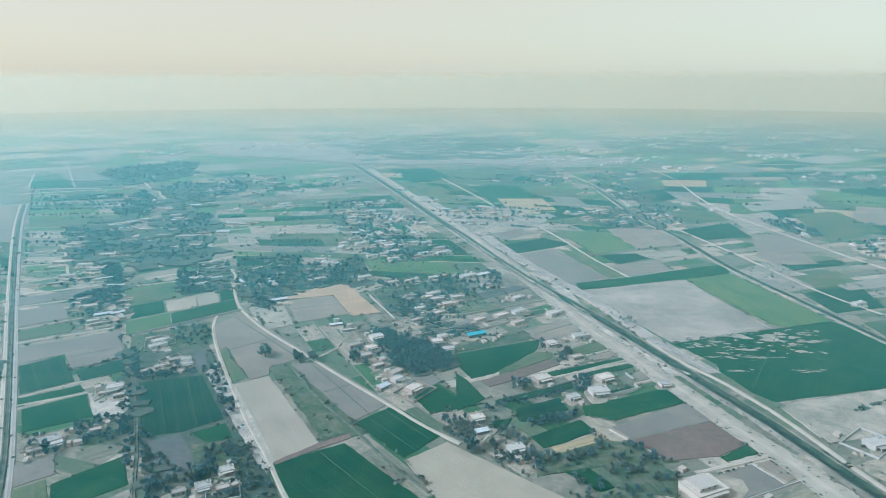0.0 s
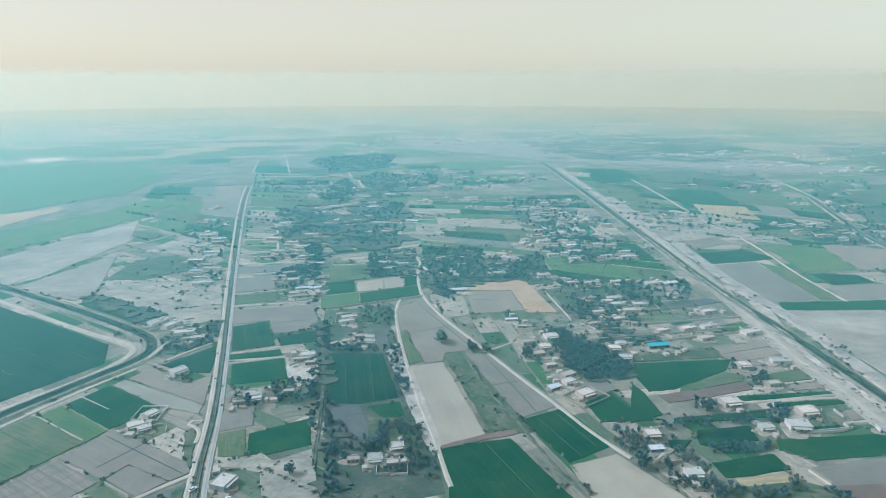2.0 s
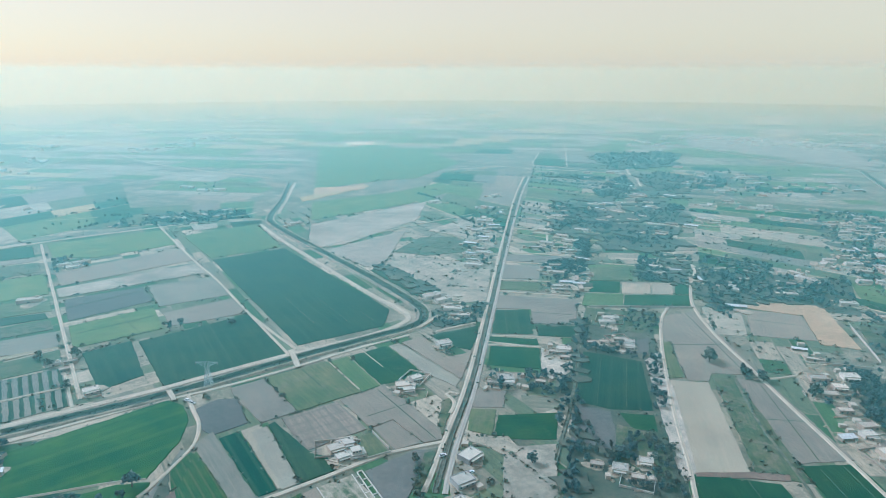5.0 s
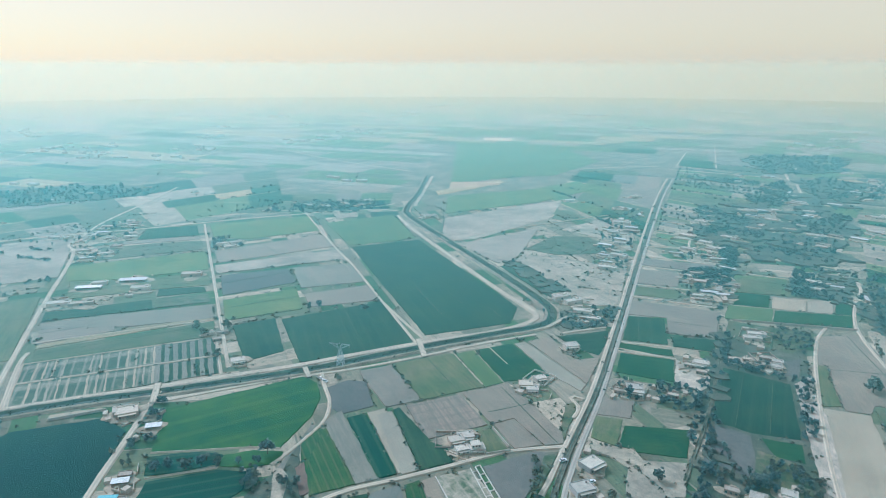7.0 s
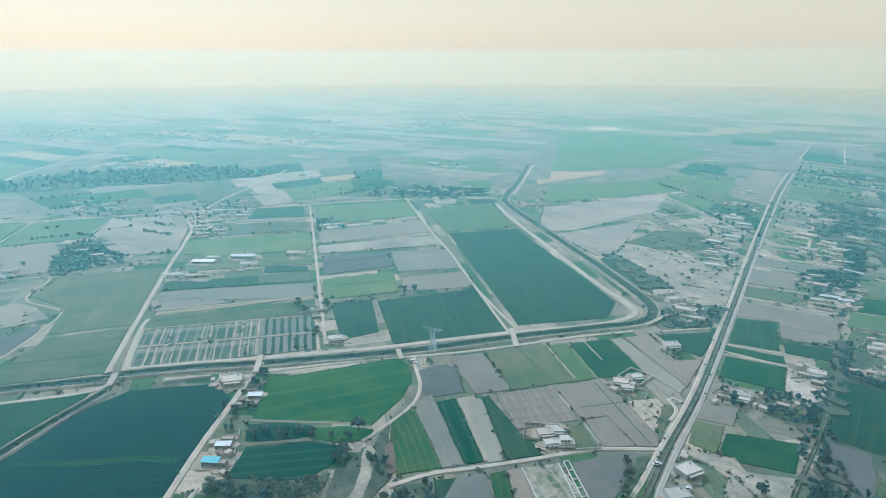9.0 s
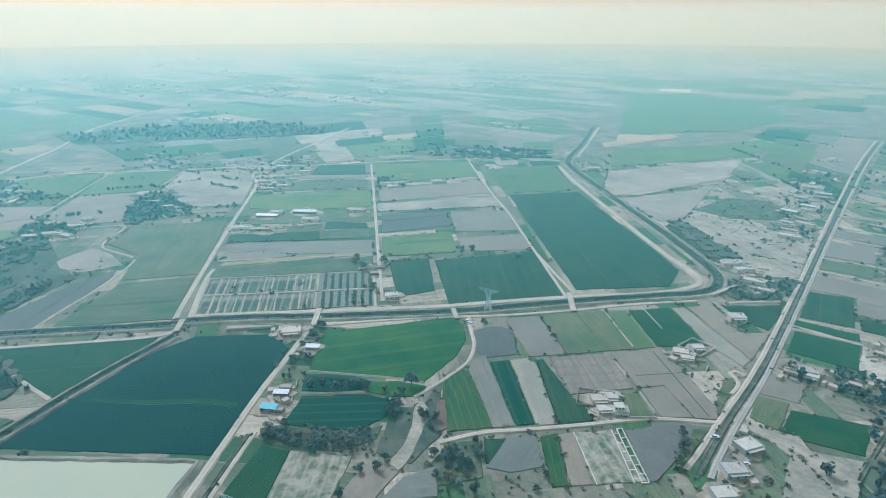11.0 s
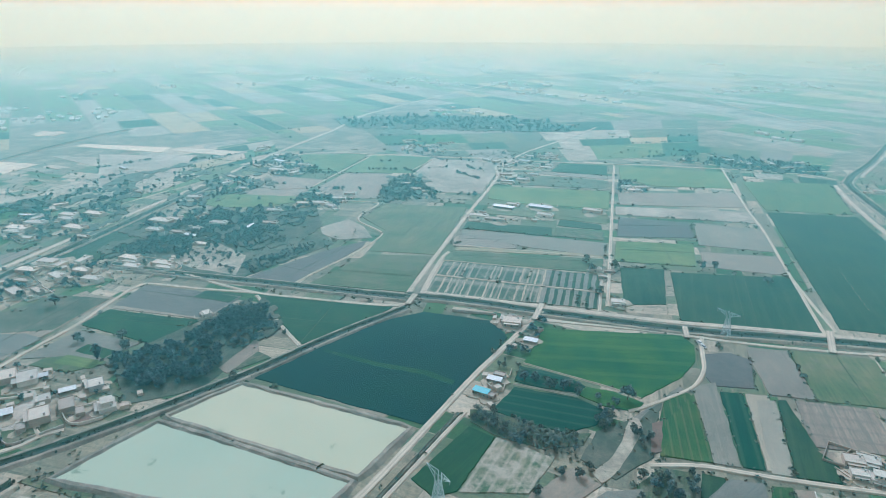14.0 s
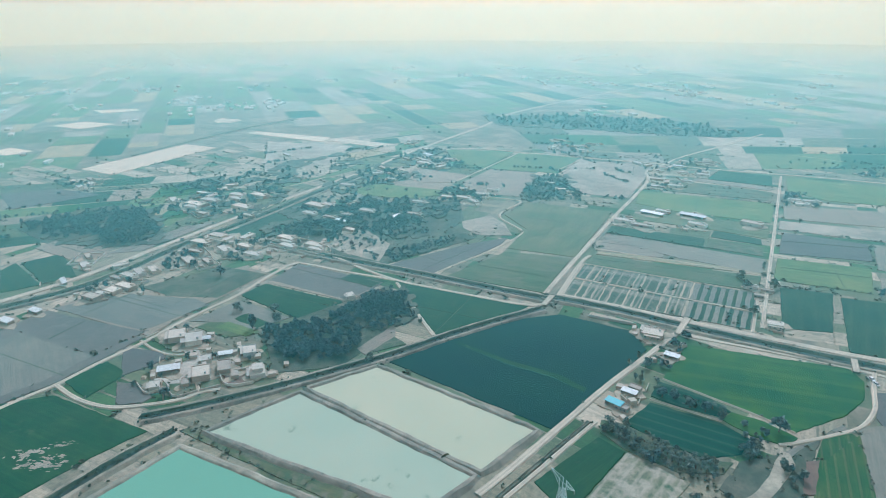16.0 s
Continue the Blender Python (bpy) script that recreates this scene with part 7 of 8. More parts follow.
place_house("shed", -316.9, -202.7, 5.5, 121)
place_house("shed", -280.8, -201.7, 11.3, 121)
place_house("white", -296.0, -187.9, 6.7, 31)
place_house("shed", -303.5, -180.4, 7.5, 121)
place_house("shop", -308.9, -168.1, 9.4, 31)
place_house("mud", -290.1, -173.4, 11.5, 31)
place_house("tanhouse", -280.8, -181.8, 11.9, 31)
place_house("villa", -289.8, -153.1, 10.3, 31)
place_house("white", -264.7, -199.1, 6.4, 31)
place_house("mud", -271.5, -185.4, 6.3, 31)
place_house("mud", -284.7, -163.9, 5.0, 31)
place_house("white", -491.3, -231.9, 9.4, 75)
place_house("tanhouse", -481.5, -200.6, 9.7, 75)


def spots_in(poly, n, rng, gap):
    x0, x1 = min(p[0] for p in poly), max(p[0] for p in poly)
    y0, y1 = min(p[1] for p in poly), max(p[1] for p in poly)
    out, tries = [], 0
    while len(out) < n and tries < n * 25:
        tries += 1
        p = (rng.uniform(x0, x1), rng.uniform(y0, y1))
        if inside(p, poly) and all(math.hypot(p[0] - a, p[1] - b) > gap for a, b in out[-60:]):
            out.append(p)
    return out


THICKETS = []


def grove(poly, trees, houses, turn, palms=False):
    rng = random.Random(int(abs(poly[0][0] * 3 + poly[0][1])))
    mid = (sum(p[0] for p in poly) / len(poly), sum(p[1] for p in poly) / len(poly))
    far = math.hypot(*mid)
    for x, y in spots_in(poly, houses, rng, 11):
        if free(x, y, 5) and not any(inside((x, y), q) for q in GROWN):
            kind = rng.choice(["white", "mud", "mud", "tanhouse", "shed", "white"])
            place_house(kind, x, y, rng.uniform(8, 13), turn + rng.choice((0, 90, 0, 180)) + rng.uniform(-6, 6))
    big = 1.2 if far > 900 and trees > 100 else 1.0
    if trees >= 26 and far > 350:
        THICKETS.append((poly, 0.9 if not houses or trees > 60 else 0.65))
    for x, y in spots_in(poly, int(trees * big * big * (2.0 if far > 350 else 0.95 if houses else 1.0)), rng, 2.6):
        if not free(x, y, 1.0) or far > 350 and any(inside((x, y), q) for q in GROWN):
            continue
        h = rng.uniform(2.6, 6.6) if houses else rng.uniform(3.2, 7.0) if trees > 99 else rng.uniform(2.2, 5.2)
        if far > 350:
            FAR_TREES.append((x, y, h * big))
        else:
            plant(x, y, h, "palm" if palms and rng.random() < 0.75 else None)


for hx, hy, turn, count in HAMLETS:
    for k in range(count):
        px, py = hx + plants.uniform(-16, 16) * (k > 0), hy + plants.uniform(-12, 12) * (k > 0)
        if free(px, py, 4):
            place_house(plants.choice(["white", "white", "mud", "tanhouse", "shed"]), px, py, plants.uniform(8, 14), turn + plants.choice((0, 90)))


grove([(-486, 1344), (-344, 1439), (-279.6, 1147), (-386, 1076)], 40, 16, 31)
grove([(-213.0, 1063), (-103.6, 1116), (-19.2, 889), (-122.2, 822)], 60, 20, 24)
grove([(-122.2, 822), (-63.7, 837), (24.2, 736), (-65.7, 688)], 50, 16, 29)
grove([(-336, 1242), (-202.4, 1396), (-163.1, 1276), (-269.7, 1146)], 18, 10, 16)
grove([(-204.8, 666), (-93.8, 711), (-71.8, 626), (-166.7, 590)], 60, 4, 29)
grove([(-71.8, 626), (58.8, 666), (63.5, 589), (-44.3, 565)], 50, 10, 24)
grove([(-211.0, 666), (-164.4, 626), (-140.8, 528), (-173.9, 558)], 25, 2, 21)
grove([(49.0, 1536), (283.3, 1484), (249.0, 1239), (105.9, 1240)], 40, 12, 28)
grove([(303, 1392), (453, 1483), (357, 1060), (287.6, 1087)], 40, 12, 83)
grove([(200.8, 989), (358, 1035), (313, 852), (221.4, 888)], 50, 16, 24)
grove([(14.3, 990), (144.9, 1036), (175.5, 946), (28.9, 889)], 14, 16, 24)
grove([(323, 1011), (432, 1011), (405, 906), (318, 888)], 22, 10, 86)
grove([(464, 925), (501, 933), (514, 789), (476, 825)], 50, 2, 81)
grove([(506, 789), (572, 803), (530, 709), (485, 709)], 14, 8, 10)
grove([(780, 1481), (963, 1388), (861, 1235), (677, 1236)], 40, 14, 67)
grove([(542, 2426), (1178, 2189), (1155, 1838), (492, 1772)], 60, 30, 83)
grove([(-392, 2205), (245.9, 2429), (264.4, 1708), (-208.8, 1650)], 70, 30, 62)
grove([(1285, 2866), (2212, 3255), (1315, 1837), (975, 1966)], 160, 16, 67)
grove([(-408, 639), (-368, 666), (-349, 632), (-383, 600)], 6, 4, 34)
grove([(-351, 562), (-318, 589), (-292.2, 542), (-323, 522)], 14, 7, 33)
grove([(-321, 516), (-287.3, 539), (-269.3, 506), (-296.0, 485)], 6, 7, 34)
grove([(-572, 726), (-558, 784), (-476, 663), (-498, 631)], 10, 6, 34)
grove([(-494, 615), (-462, 637), (-394, 533), (-410, 510)], 12, 7, 18)
grove([(-358, 377), (-323, 434), (-301, 393), (-318, 367)], 26, 0, 34)
grove([(-1032, -35.6), (-1037, 25.4), (-874, 18.9), (-925, -39.6)], 20, 8, 77)
grove([(-781, -51.0), (-799, -0.2), (-676, 15.8), (-696, -47.5)], 40, 2, 82)
grove([(-883, 330), (-859, 517), (-795, 498), (-852, 352)], 40, 6, 78)
grove([(-915, 92.1), (-918, 185.9), (-821, 158.6), (-842, 96.4)], 12, 14, 73)
grove([(-816, 87.0), (-788, 132.7), (-740, 118.0), (-765, 77.8)], 8, 5, 78)
grove([(-792, 235.2), (-769, 271.9), (-679, 240.0), (-699, 207.3)], 14, 4, 88)
grove([(-732, -268.3), (-900, -225.3), (-931, -179.3), (-704, -224.1)], 45, 12, 47)
grove([(-582, -277.7), (-638, -256.2), (-650, -202.3), (-557, -188.8), (-519, -207.0)], 40, 3, 73)
grove([(-695, -152.3), (-711, -95.5), (-655, -82.4), (-650, -126.3)], 24, 6, 82)
grove([(-865, -224.0), (-874, -153.9), (-794, -140.1), (-772, -187.9)], 18, 4, 76)
grove([(-706, -52.3), (-779, -17.6), (-700, -2.9), (-670, -37.9)], 24, 0, 82)
grove([(-483, -495), (-556, -423), (-470, -332), (-439, -407)], 170, 0, 48)
grove([(-559, -406), (-665, -349), (-650, -299.7), (-536, -292.8)], 50, 5, 71)
grove([(-642, -450), (-865, -330), (-802, -274.0), (-656, -330)], 40, 2, 74)
grove([(-636, -605), (-649, -546), (-612, -530), (-593, -558)], 8, 4, 55)
grove([(-512, -361), (-532, -314), (-488, -250.7), (-426, -286.5)], 14, 5, 78)
grove([(-414, -343), (-449, -301), (-429, -273.4), (-386, -311)], 14, 6, 53)
grove([(-384, -344), (-396, -315), (-371, -285.9), (-359, -318)], 8, 6, 76)
grove([(-481, -284.1), (-531, -199.8), (-504, -179.0), (-470, -236.1)], 14, 2, 71)
grove([(-405, -133.5), (-426, -106.3), (-378, -85.2), (-349, -106.5)], 40, 0, 39)
grove([(-677, -291.5), (-780, -220.9), (-760, -171.4), (-652, -234.1)], 40, 4, 82)
grove([(-577, -278.0), (-634, -164.7), (-534, -115.8), (-512, -213.7)], 70, 2, 73)
grove([(-343, -304), (-384, -295.8), (-361, -243.6), (-335, -280.5)], 5, 0, 76)
grove([(-1256, -180.7), (-1289, -30.9), (-1262, 174.5), (-1161, 270.3), (-1101, 233.3), (-1137, -24.2), (-1148, -143.1)], 110, 6, 77)
grove([(-1225, -90.4), (-1211, 149.9), (-1117, 140.8), (-1149, -24.7)], 60, 0, 77)
grove([(-358, 667), (-349, 667), (-153.7, 275.5), (-159.3, 275.5)], 40, 0, 31)
grove([(-243.3, 454), (-236.2, 459), (-124.4, 243.8), (-130.3, 239.9)], 50, 0, 27)
grove([(-42.1, 472), (-10.9, 477), (8.7, 435), (-15.4, 409), (-36.3, 425)], 64, 0, 48)
grove([(-87.1, 502), (-39.8, 502), (-37.6, 416), (-66.9, 425)], 16, 0, 34)
grove([(66.8, 310), (124.4, 316), (120.4, 271.6), (62.4, 271.6)], 50, 0, 21)
grove([(-26.8, 528), (8.2, 550), (30.4, 489), (-10.9, 477)], 26, 0, 38)
grove([(-289.9, 32.7), (-276.9, 47.1), (-261.0, 83.3), (-250.0, 75.4), (-258.5, 50.3), (-275.0, 35.8)], 75, 0, 59, palms=True)
grove([(-348, 55.5), (-354, 63.2), (-305, 44.4), (-306, 38.4)], 8, 0, 65)
grove([(-392, 67.9), (-387, 83.9), (-341, 70.1), (-348, 57.9)], 12, 0, 77)
grove([(-298.2, 98.1), (-297.1, 110.1), (-271.2, 96.1), (-271.2, 87.5)], 10, 0, 72)
grove([(-223.7, 339), (-202.4, 364), (-175.4, 324), (-204.0, 323)], 22, 0, 27)
grove([(-239.7, 328), (-232.6, 338), (-213.1, 317), (-223.7, 310)], 8, 0, 36)
grove([(-227.2, 407), (-218.1, 413), (-183.5, 346), (-185.8, 335)], 12, 0, 27)
grove([(-749, 520), (-706, 570), (-642, 517), (-676, 476)], 3, 2, 64)
grove([(-920, 406), (-838, 502), (-787, 475), (-827, 376)], 36, 3, 78)
grove([(-323, 60.6), (-309, 92.3), (-305, 90.5), (-319, 58.8)], 9, 0, 65, palms=True)
grove([(-283.8, 35.8), (-265.2, 80.4), (-257.3, 76.9), (-265.4, 44.4)], 40, 0, 59, palms=True)
grove([(-288.8, 32.6), (-288.9, 45.3), (-275.6, 42.1), (-276.8, 31.7)], 9, 0, 59)
grove([(-284.2, 96.7), (-285.2, 101.6), (-271.7, 97.9), (-272.3, 93.6)], 5, 0, 70)
grove([(-267.6, 107.5), (-266.6, 116.1), (-250.6, 110.7), (-252.6, 104.6)], 5, 0, 72)
grove([(-236.4, 102.7), (-237.4, 124.4), (-217.7, 117.3), (-219.0, 97.1)], 16, 0, 71)
grove([(-249.5, 76.8), (-232.3, 88.7), (-220.1, 65.7), (-221.9, 51.2)], 4, 0, 47)
grove([(-335, -174.2), (-368, -137.9), (-404, -126.5), (-406, -101.1), (-381, -95.3), (-362, -116.3), (-331, -110.7), (-318, -113.6), (-310, -129.7), (-306, -146.2)], 110, 0, 79)
grove([(-34.8, 466), (2.6, 473), (8.2, 426), (-18.2, 410), (-32.0, 425)], 62, 0, 48)
grove([(-58.2, 497), (-26.9, 481), (-33.6, 449), (-48.5, 459)], 30, 0, 48)
grove([(-0.3, 353), (24.6, 355), (12.3, 324), (1.8, 328)], 36, 0, 21)
grove([(-53.7, 550), (10.8, 614), (3.1, 560), (-35.3, 522)], 40, 0, 24)
grove([(-223.5, 666), (-99.9, 666), (-115.0, 615), (-164.0, 550), (-200.4, 592)], 70, 0, 29)
grove([(-350, 593), (-308, 593), (-265.1, 495), (-300, 495)], 16, 8, 26)
grove([(-239.5, 714), (-165.3, 732), (-155.3, 605), (-205.5, 619)], 44, 2, 29)
grove([(-153.8, 840), (-64.1, 865), (-52.4, 696), (-105.2, 696)], 22, 14, 29)
grove([(-197.4, 1052), (-124.3, 1091), (-90.6, 892), (-146.5, 865)], 18, 10, 17)
grove([(-284.7, 680), (-239.5, 714), (-209.7, 592), (-254.9, 592)], 26, 2, 25)
grove([(-488, -514), (-588, -427), (-496, -358), (-450, -390), (-464, -478)], 60, 0, 48)
grove([(-450, -390), (-513, -374), (-470, -361), (-443, -381)], 20, 0, 78)
grove([(-627, -450), (-687, -406), (-603, -357), (-604, -417)], 26, 2, 74)
grove([(-619, -284.3), (-644, -270.9), (-598, -258.9), (-584, -264.1)], 8, 0, 71)
grove([(-425, -311), (-446, -290.3), (-428, -266.3), (-414, -294.1)], 12, 0, 53)
grove([(-492, -285.0), (-470, -259.4), (-440, -245.9), (-444, -260.9)], 10, 0, 53)
grove([(-577, -242.0), (-636, -207.7), (-617, -172.1), (-549, -161.0), (-512, -194.3)], 40, 1, 73)
grove([(-516, -267.0), (-545, -228.5), (-511, -220.4), (-491, -247.4)], 10, 0, 71)
grove([(-485, 446), (-467, 458), (-382, 434), (-375, 406)], 44, 0, 74)
grove([(-1206, 1169), (-1115, 1166), (-1042, 1078), (-1110, 1083)], 12, 2, 51)
grove([(-976, 844), (-909, 882), (-853, 824), (-910, 798)], 16, 0, 78)
grove([(-592, -222.9), (-650, -171.5), (-654, -112.1), (-608, -107.5), (-563, -137.9), (-528, -135.3), (-522, -155.6), (-553, -200.6)], 80, 1, 73)
grove([(-530, -279.9), (-557, -238.5), (-536, -203.2), (-512, -197.3), (-504, -252.6)], 50, 0, 71)
grove([(-484, -142.3), (-540, -95.7), (-523, -90.0), (-469, -130.8)], 34, 0, 53)
grove([(-847, -204.4), (-864, -151.7), (-806, -141.6), (-794, -192.1)], 14, 2, 76)
grove([(-737, -52.9), (-774, -27.2), (-731, -5.9), (-667, -4.8), (-672, -48.0)], 26, 0, 82)
grove([(-723, -1.8), (-704, 59.5), (-689, 58.5), (-705, 2.2)], 9, 0, 68)
grove([(-761, 231.5), (-753, 250.7), (-716, 233.9), (-724, 220.1)], 6, 0, 75)
grove([(-762, -19.1), (-703, 60.3), (-688, 55.7), (-732, -17.0)], 14, 0, 68)
grove([(-743, -49.5), (-743, -5.6), (-660, -6.8), (-684, -47.0)], 20, 0, 82)
grove([(-885, 392), (-838, 520), (-787, 489), (-841, 378)], 16, 0, 78)
plant(-132.8, 443, 10.62)
plant(-105.7, 435, 8.26)
plant(-95.3, 435, 8.26)
plant(-66.2, 435, 10.62)
plant(-220.8, 316, 8.26)
plant(16.0, 317, 9.44)
plant(94.0, 447, 8.26)
plant(53.2, 390, 8.26)
plant(-158.8, 258.6, 7.08)
plant(-204.5, 219.0, 5.9)
plant(-197.3, 212.3, 5.9)
plant(-190.5, 204.9, 5.9)
plant(-446, 258.3, 7.08)
plant(-479, 223.4, 4.72)
plant(-474, 230.0, 8.26)
plant(-476, 221.8, 7.08)
plant(-295.5, 112.7, 9.44)
plant(-300, 88.0, 5.9)
plant(-314, 61.5, 7.08)
plant(-313, 67.7, 7.08)
plant(-307, 74.3, 7.08)
plant(-305, 81.4, 7.08)
plant(-261.7, 114.3, 5.9)
plant(-266.2, 108.0, 5.9)
plant(-363, -179.2, 7.08)
plant(-736, -346, 9.44)
plant(-339, -182.4, 9.44)
plant(-351, -171.8, 7.08)
plant(-360, -205.3, 7.08)
plant(-413, -248.3, 9.44)
plant(-316, -97.1, 5.9)
plant(-478, 153.5, 8.26)
plant(-490, 133.2, 8.26)
plant(-430, 130.0, 7.08)
plant(-472, 134.0, 7.08)
plant(-133.7, 449, 8.26)
plant(-110.0, 442, 7.08)
plant(-98.4, 439, 7.08)
plant(-65.2, 436, 9.44)
plant(15.2, 319, 10.62)
grove([(26.9, 368.1), (80.2, 389.9), (79.1, 382.8), (28.2, 361.1)], 12, 0, 20)
grove([(88.2, 447.3), (97.1, 451.6), (95.0, 439.2), (87.6, 437.5)], 7, 0, 20)
grove([(89.1, 404.6), (101.4, 409.3), (97.5, 389.7), (87.5, 386.4)], 10, 0, 20)
grove([(51.9, 349.5), (83.1, 361.2), (81.5, 352.0), (52.5, 341.0)], 16, 0, 20)
grove([(32.7, 355.8), (41.2, 337.0), (50.3, 320.4), (45.6, 314.3), (34.2, 329.8), (27.7, 348.5)], 16, 0, 20)
grove([(82.1, 339.5), (90.0, 337.3), (93.9, 318.1), (88.5, 316.9)], 9, 0, 20)
grove([(50.8, 311.8), (86.5, 320.0), (90.1, 312.6), (49.6, 300.9)], 20, 0, 20)
grove([(45.8, 316.8), (55.3, 316.5), (54.1, 295.3), (41.2, 294.5)], 14, 0, 20)
grove([(47.8, 400.7), (60.5, 401.8), (57.9, 392.6), (47.0, 391.2)], 8, 0, 20)
grove([(26.6, 320.0), (37.8, 320.0), (42.0, 303.8), (29.9, 303.4)], 16, 0, 20)
grove([(76.0, 473.0), (90.0, 477.2), (93.0, 459.9), (75.9, 457.4)], 5, 0, 20)
grove([(89.9, 365.9), (99.5, 369.6), (100.9, 362.3), (86.6, 356.1)], 6, 0, 20)
grove([(95.0, 323.2), (107.4, 331.0), (117.5, 312.1), (109.0, 307.9)], 10, 0, 20)
plant(15.1, 314.8, 7.5)
plant(44.9, 306.8, 6.5)
plant(28.1, 323.0, 5.0)
grove([(-140.1, 323.3), (-107.6, 321.7), (-93.3, 293.6), (-123.5, 291.0)], 48, 0, 27)
grove([(-169.8, 321.8), (-132.2, 293.6), (-150.7, 276.4), (-156.2, 291.1)], 26, 0, 27)
grove([(-143.0, 289.8), (-91.7, 293.6), (-84.6, 275.1), (-145.7, 275.2)], 40, 0, 27)
grove([(-204.7, 398.9), (-167.4, 407.8), (-137.2, 354.8), (-173.8, 334.4)], 12, 0, 27)
grove([(-217.2, 414.9), (-175.9, 437.2), (-165.8, 414.8), (-208.4, 402.4)], 22, 0, 27)
grove([(-170.4, 422.0), (-167.1, 437.2), (-130.4, 362.2), (-132.4, 351.3)], 16, 0, 27)
grove([(-222.7, 498.8), (-201.6, 508.8), (-178.8, 464.7), (-206.7, 464.7)], 12, 0, 27)
grove([(-138.4, 301.6), (-123.4, 304.3), (-117.1, 286.0), (-129.2, 286.0)], 7, 0, 27)
plant(-190.6, 424.5, 6.0)
plant(-125.9, 293.6, 8.5)
plant(-128.4, 289.8, 7.0)
plant(-280.8, -213.1, 6.0)
plant(-296.1, -199.8, 4.5)
plant(-259.0, -189.7, 6.5)
plant(-328.6, -222.0, 4.5)
plant(-275.1, -203.1, 3.5)
plant(-300.9, -185.3, 4.0)
plant(-301.9, -164.6, 3.5)
plant(-264.9, -211.6, 3.5)
plant(-358.7, -201.4, 4.0)
plant(-351.1, -173.4, 4.0)
grove([(-539.7, -200.7), (-547.9, -185.0), (-507.6, -143.5), (-465.1, -139.9), (-479.5, -177.5), (-496.8, -204.0)], 14, 0, 30)
grove([(-236.7, 105.7), (-238.7, 127.1), (-221.1, 121.3), (-223.5, 100.7)], 10, 0, 70)
grove([(-223.8, 99.6), (-217.9, 119.2), (-205.0, 114.7), (-211.0, 94.8)], 8, 0, 70)
grove([(-775, 1433), (-754, 1556), (-634, 1626), (-546, 1404), (-573, 1286), (-622, 1261)], 130, 1, 9)
grove([(-539, 1209), (-533, 1292), (-451, 1270), (-404, 1142), (-414, 1076), (-457, 1082)], 62, 4, 9)
grove([(-520, 991), (-527, 1059), (-481, 1066), (-451, 969), (-485, 954)], 36, 1, 9)
grove([(-378, 838), (-413, 955), (-356, 964), (-315, 847), (-342, 836)], 62, 3, 9)
grove([(-433, 714), (-454, 761), (-373, 780), (-365, 749), (-410, 742), (-404, 712)], 40, 1, 9)
grove([(-356, 744), (-363, 803), (-303, 805), (-268, 710), (-298, 695), (-342, 688), (-358, 708), (-321, 737)], 64, 3, 9)
grove([(-498, 820), (-520, 865), (-496, 869), (-424, 831), (-404, 834), (-401, 812), (-457, 811)], 34, 2, 9)
grove([(-252, 582), (-285, 656), (-266, 658), (-237, 617), (-233, 585)], 40, 2, 9)
grove([(-363, 654), (-378, 688), (-362, 685), (-335, 638), (-299, 560), (-303, 559)], 60, 2, 9)
grove([(-338, 554), (-352, 583), (-336, 602), (-306, 559)], 50, 5, 9)
grove([(-703, 1078), (-641, 1134), (-580, 1149), (-558, 1102)], 36, 1, 9)
grove([(-541, 1069), (-567, 1204), (-486, 1077), (-502, 1062)], 40, 3, 9)
grove([(-391, 1117), (-441, 1255), (-412, 1293), (-366, 1175)], 60, 6, 9)
grove([(-348, 676), (-411, 833), (-552, 1239), (-452, 1287), (-328, 894), (-261, 695)], 60, 0, 9)
grove([(-420, 687), (-531, 881), (-474, 966), (-398, 835), (-347, 698)], 40, 0, 9)
grove([(-703, 1078), (-746, 1147), (-567, 1204), (-457, 1011), (-490, 964)], 24, 0, 9)
place_house("mud", -493, 841, 11, 5)
place_house("white", -464, 888, 13, 9)
place_house("tanhouse", -458, 894, 15, 13)
place_house("shed", -451, 909, 12, 5)
place_house("mud", -443, 916, 14, 9)
place_house("white", -438, 926, 11, 13)
place_house("mud", -450, 999, 13, 5)
place_house("white", -447, 1012, 15, 9)
place_house("tanhouse", -436, 1001, 12, 13)
place_house("shed", -406, 1037, 14, 5)
place_house("mud", -390, 731, 11, 9)
place_house("white", -395, 728, 13, 13)
place_house("mud", -459, 786, 15, 5)
place_house("white", -462, 777, 12, 9)
place_house("tanhouse", -390, 930, 14, 13)
place_house("shed", -393, 922, 11, 5)
place_house("mud", -371, 827, 13, 9)
place_house("white", -336, 820, 15, 13)
place_house("mud", -322, 839, 12, 5)
place_house("white", -298, 897, 14, 9)
place_house("tanhouse", -284, 894, 11, 13)
place_house("shed", -298, 845, 13, 5)
place_house("mud", -402, 796, 15, 9)
place_house("white", -534, 1027, 12, 13)
place_house("mud", -545, 1104, 14, 5)
place_house("white", -634, 1176, 11, 9)
place_house("tanhouse", -598, 1206, 13, 13)
place_house("shed", -596, 1216, 15, 5)
place_house("mud", -377, 664, 12, 9)
place_house("white", -374, 670, 14, 13)
place_house("mud", -365, 636, 11, 5)
place_house("white", -393, 643, 13, 9)
place_house("tanhouse", -428, 695, 15, 13)
place_house("shed", -426, 1254, 12, 5)
place_house("mud", -391, 1186, 14, 9)
place_house("white", -388, 1339, 11, 13)
place_house("mud", -371, 1349, 13, 5)
place_house("white", -529, 1382, 15, 9)
place_house("tanhouse", -686, 1608, 12, 13)
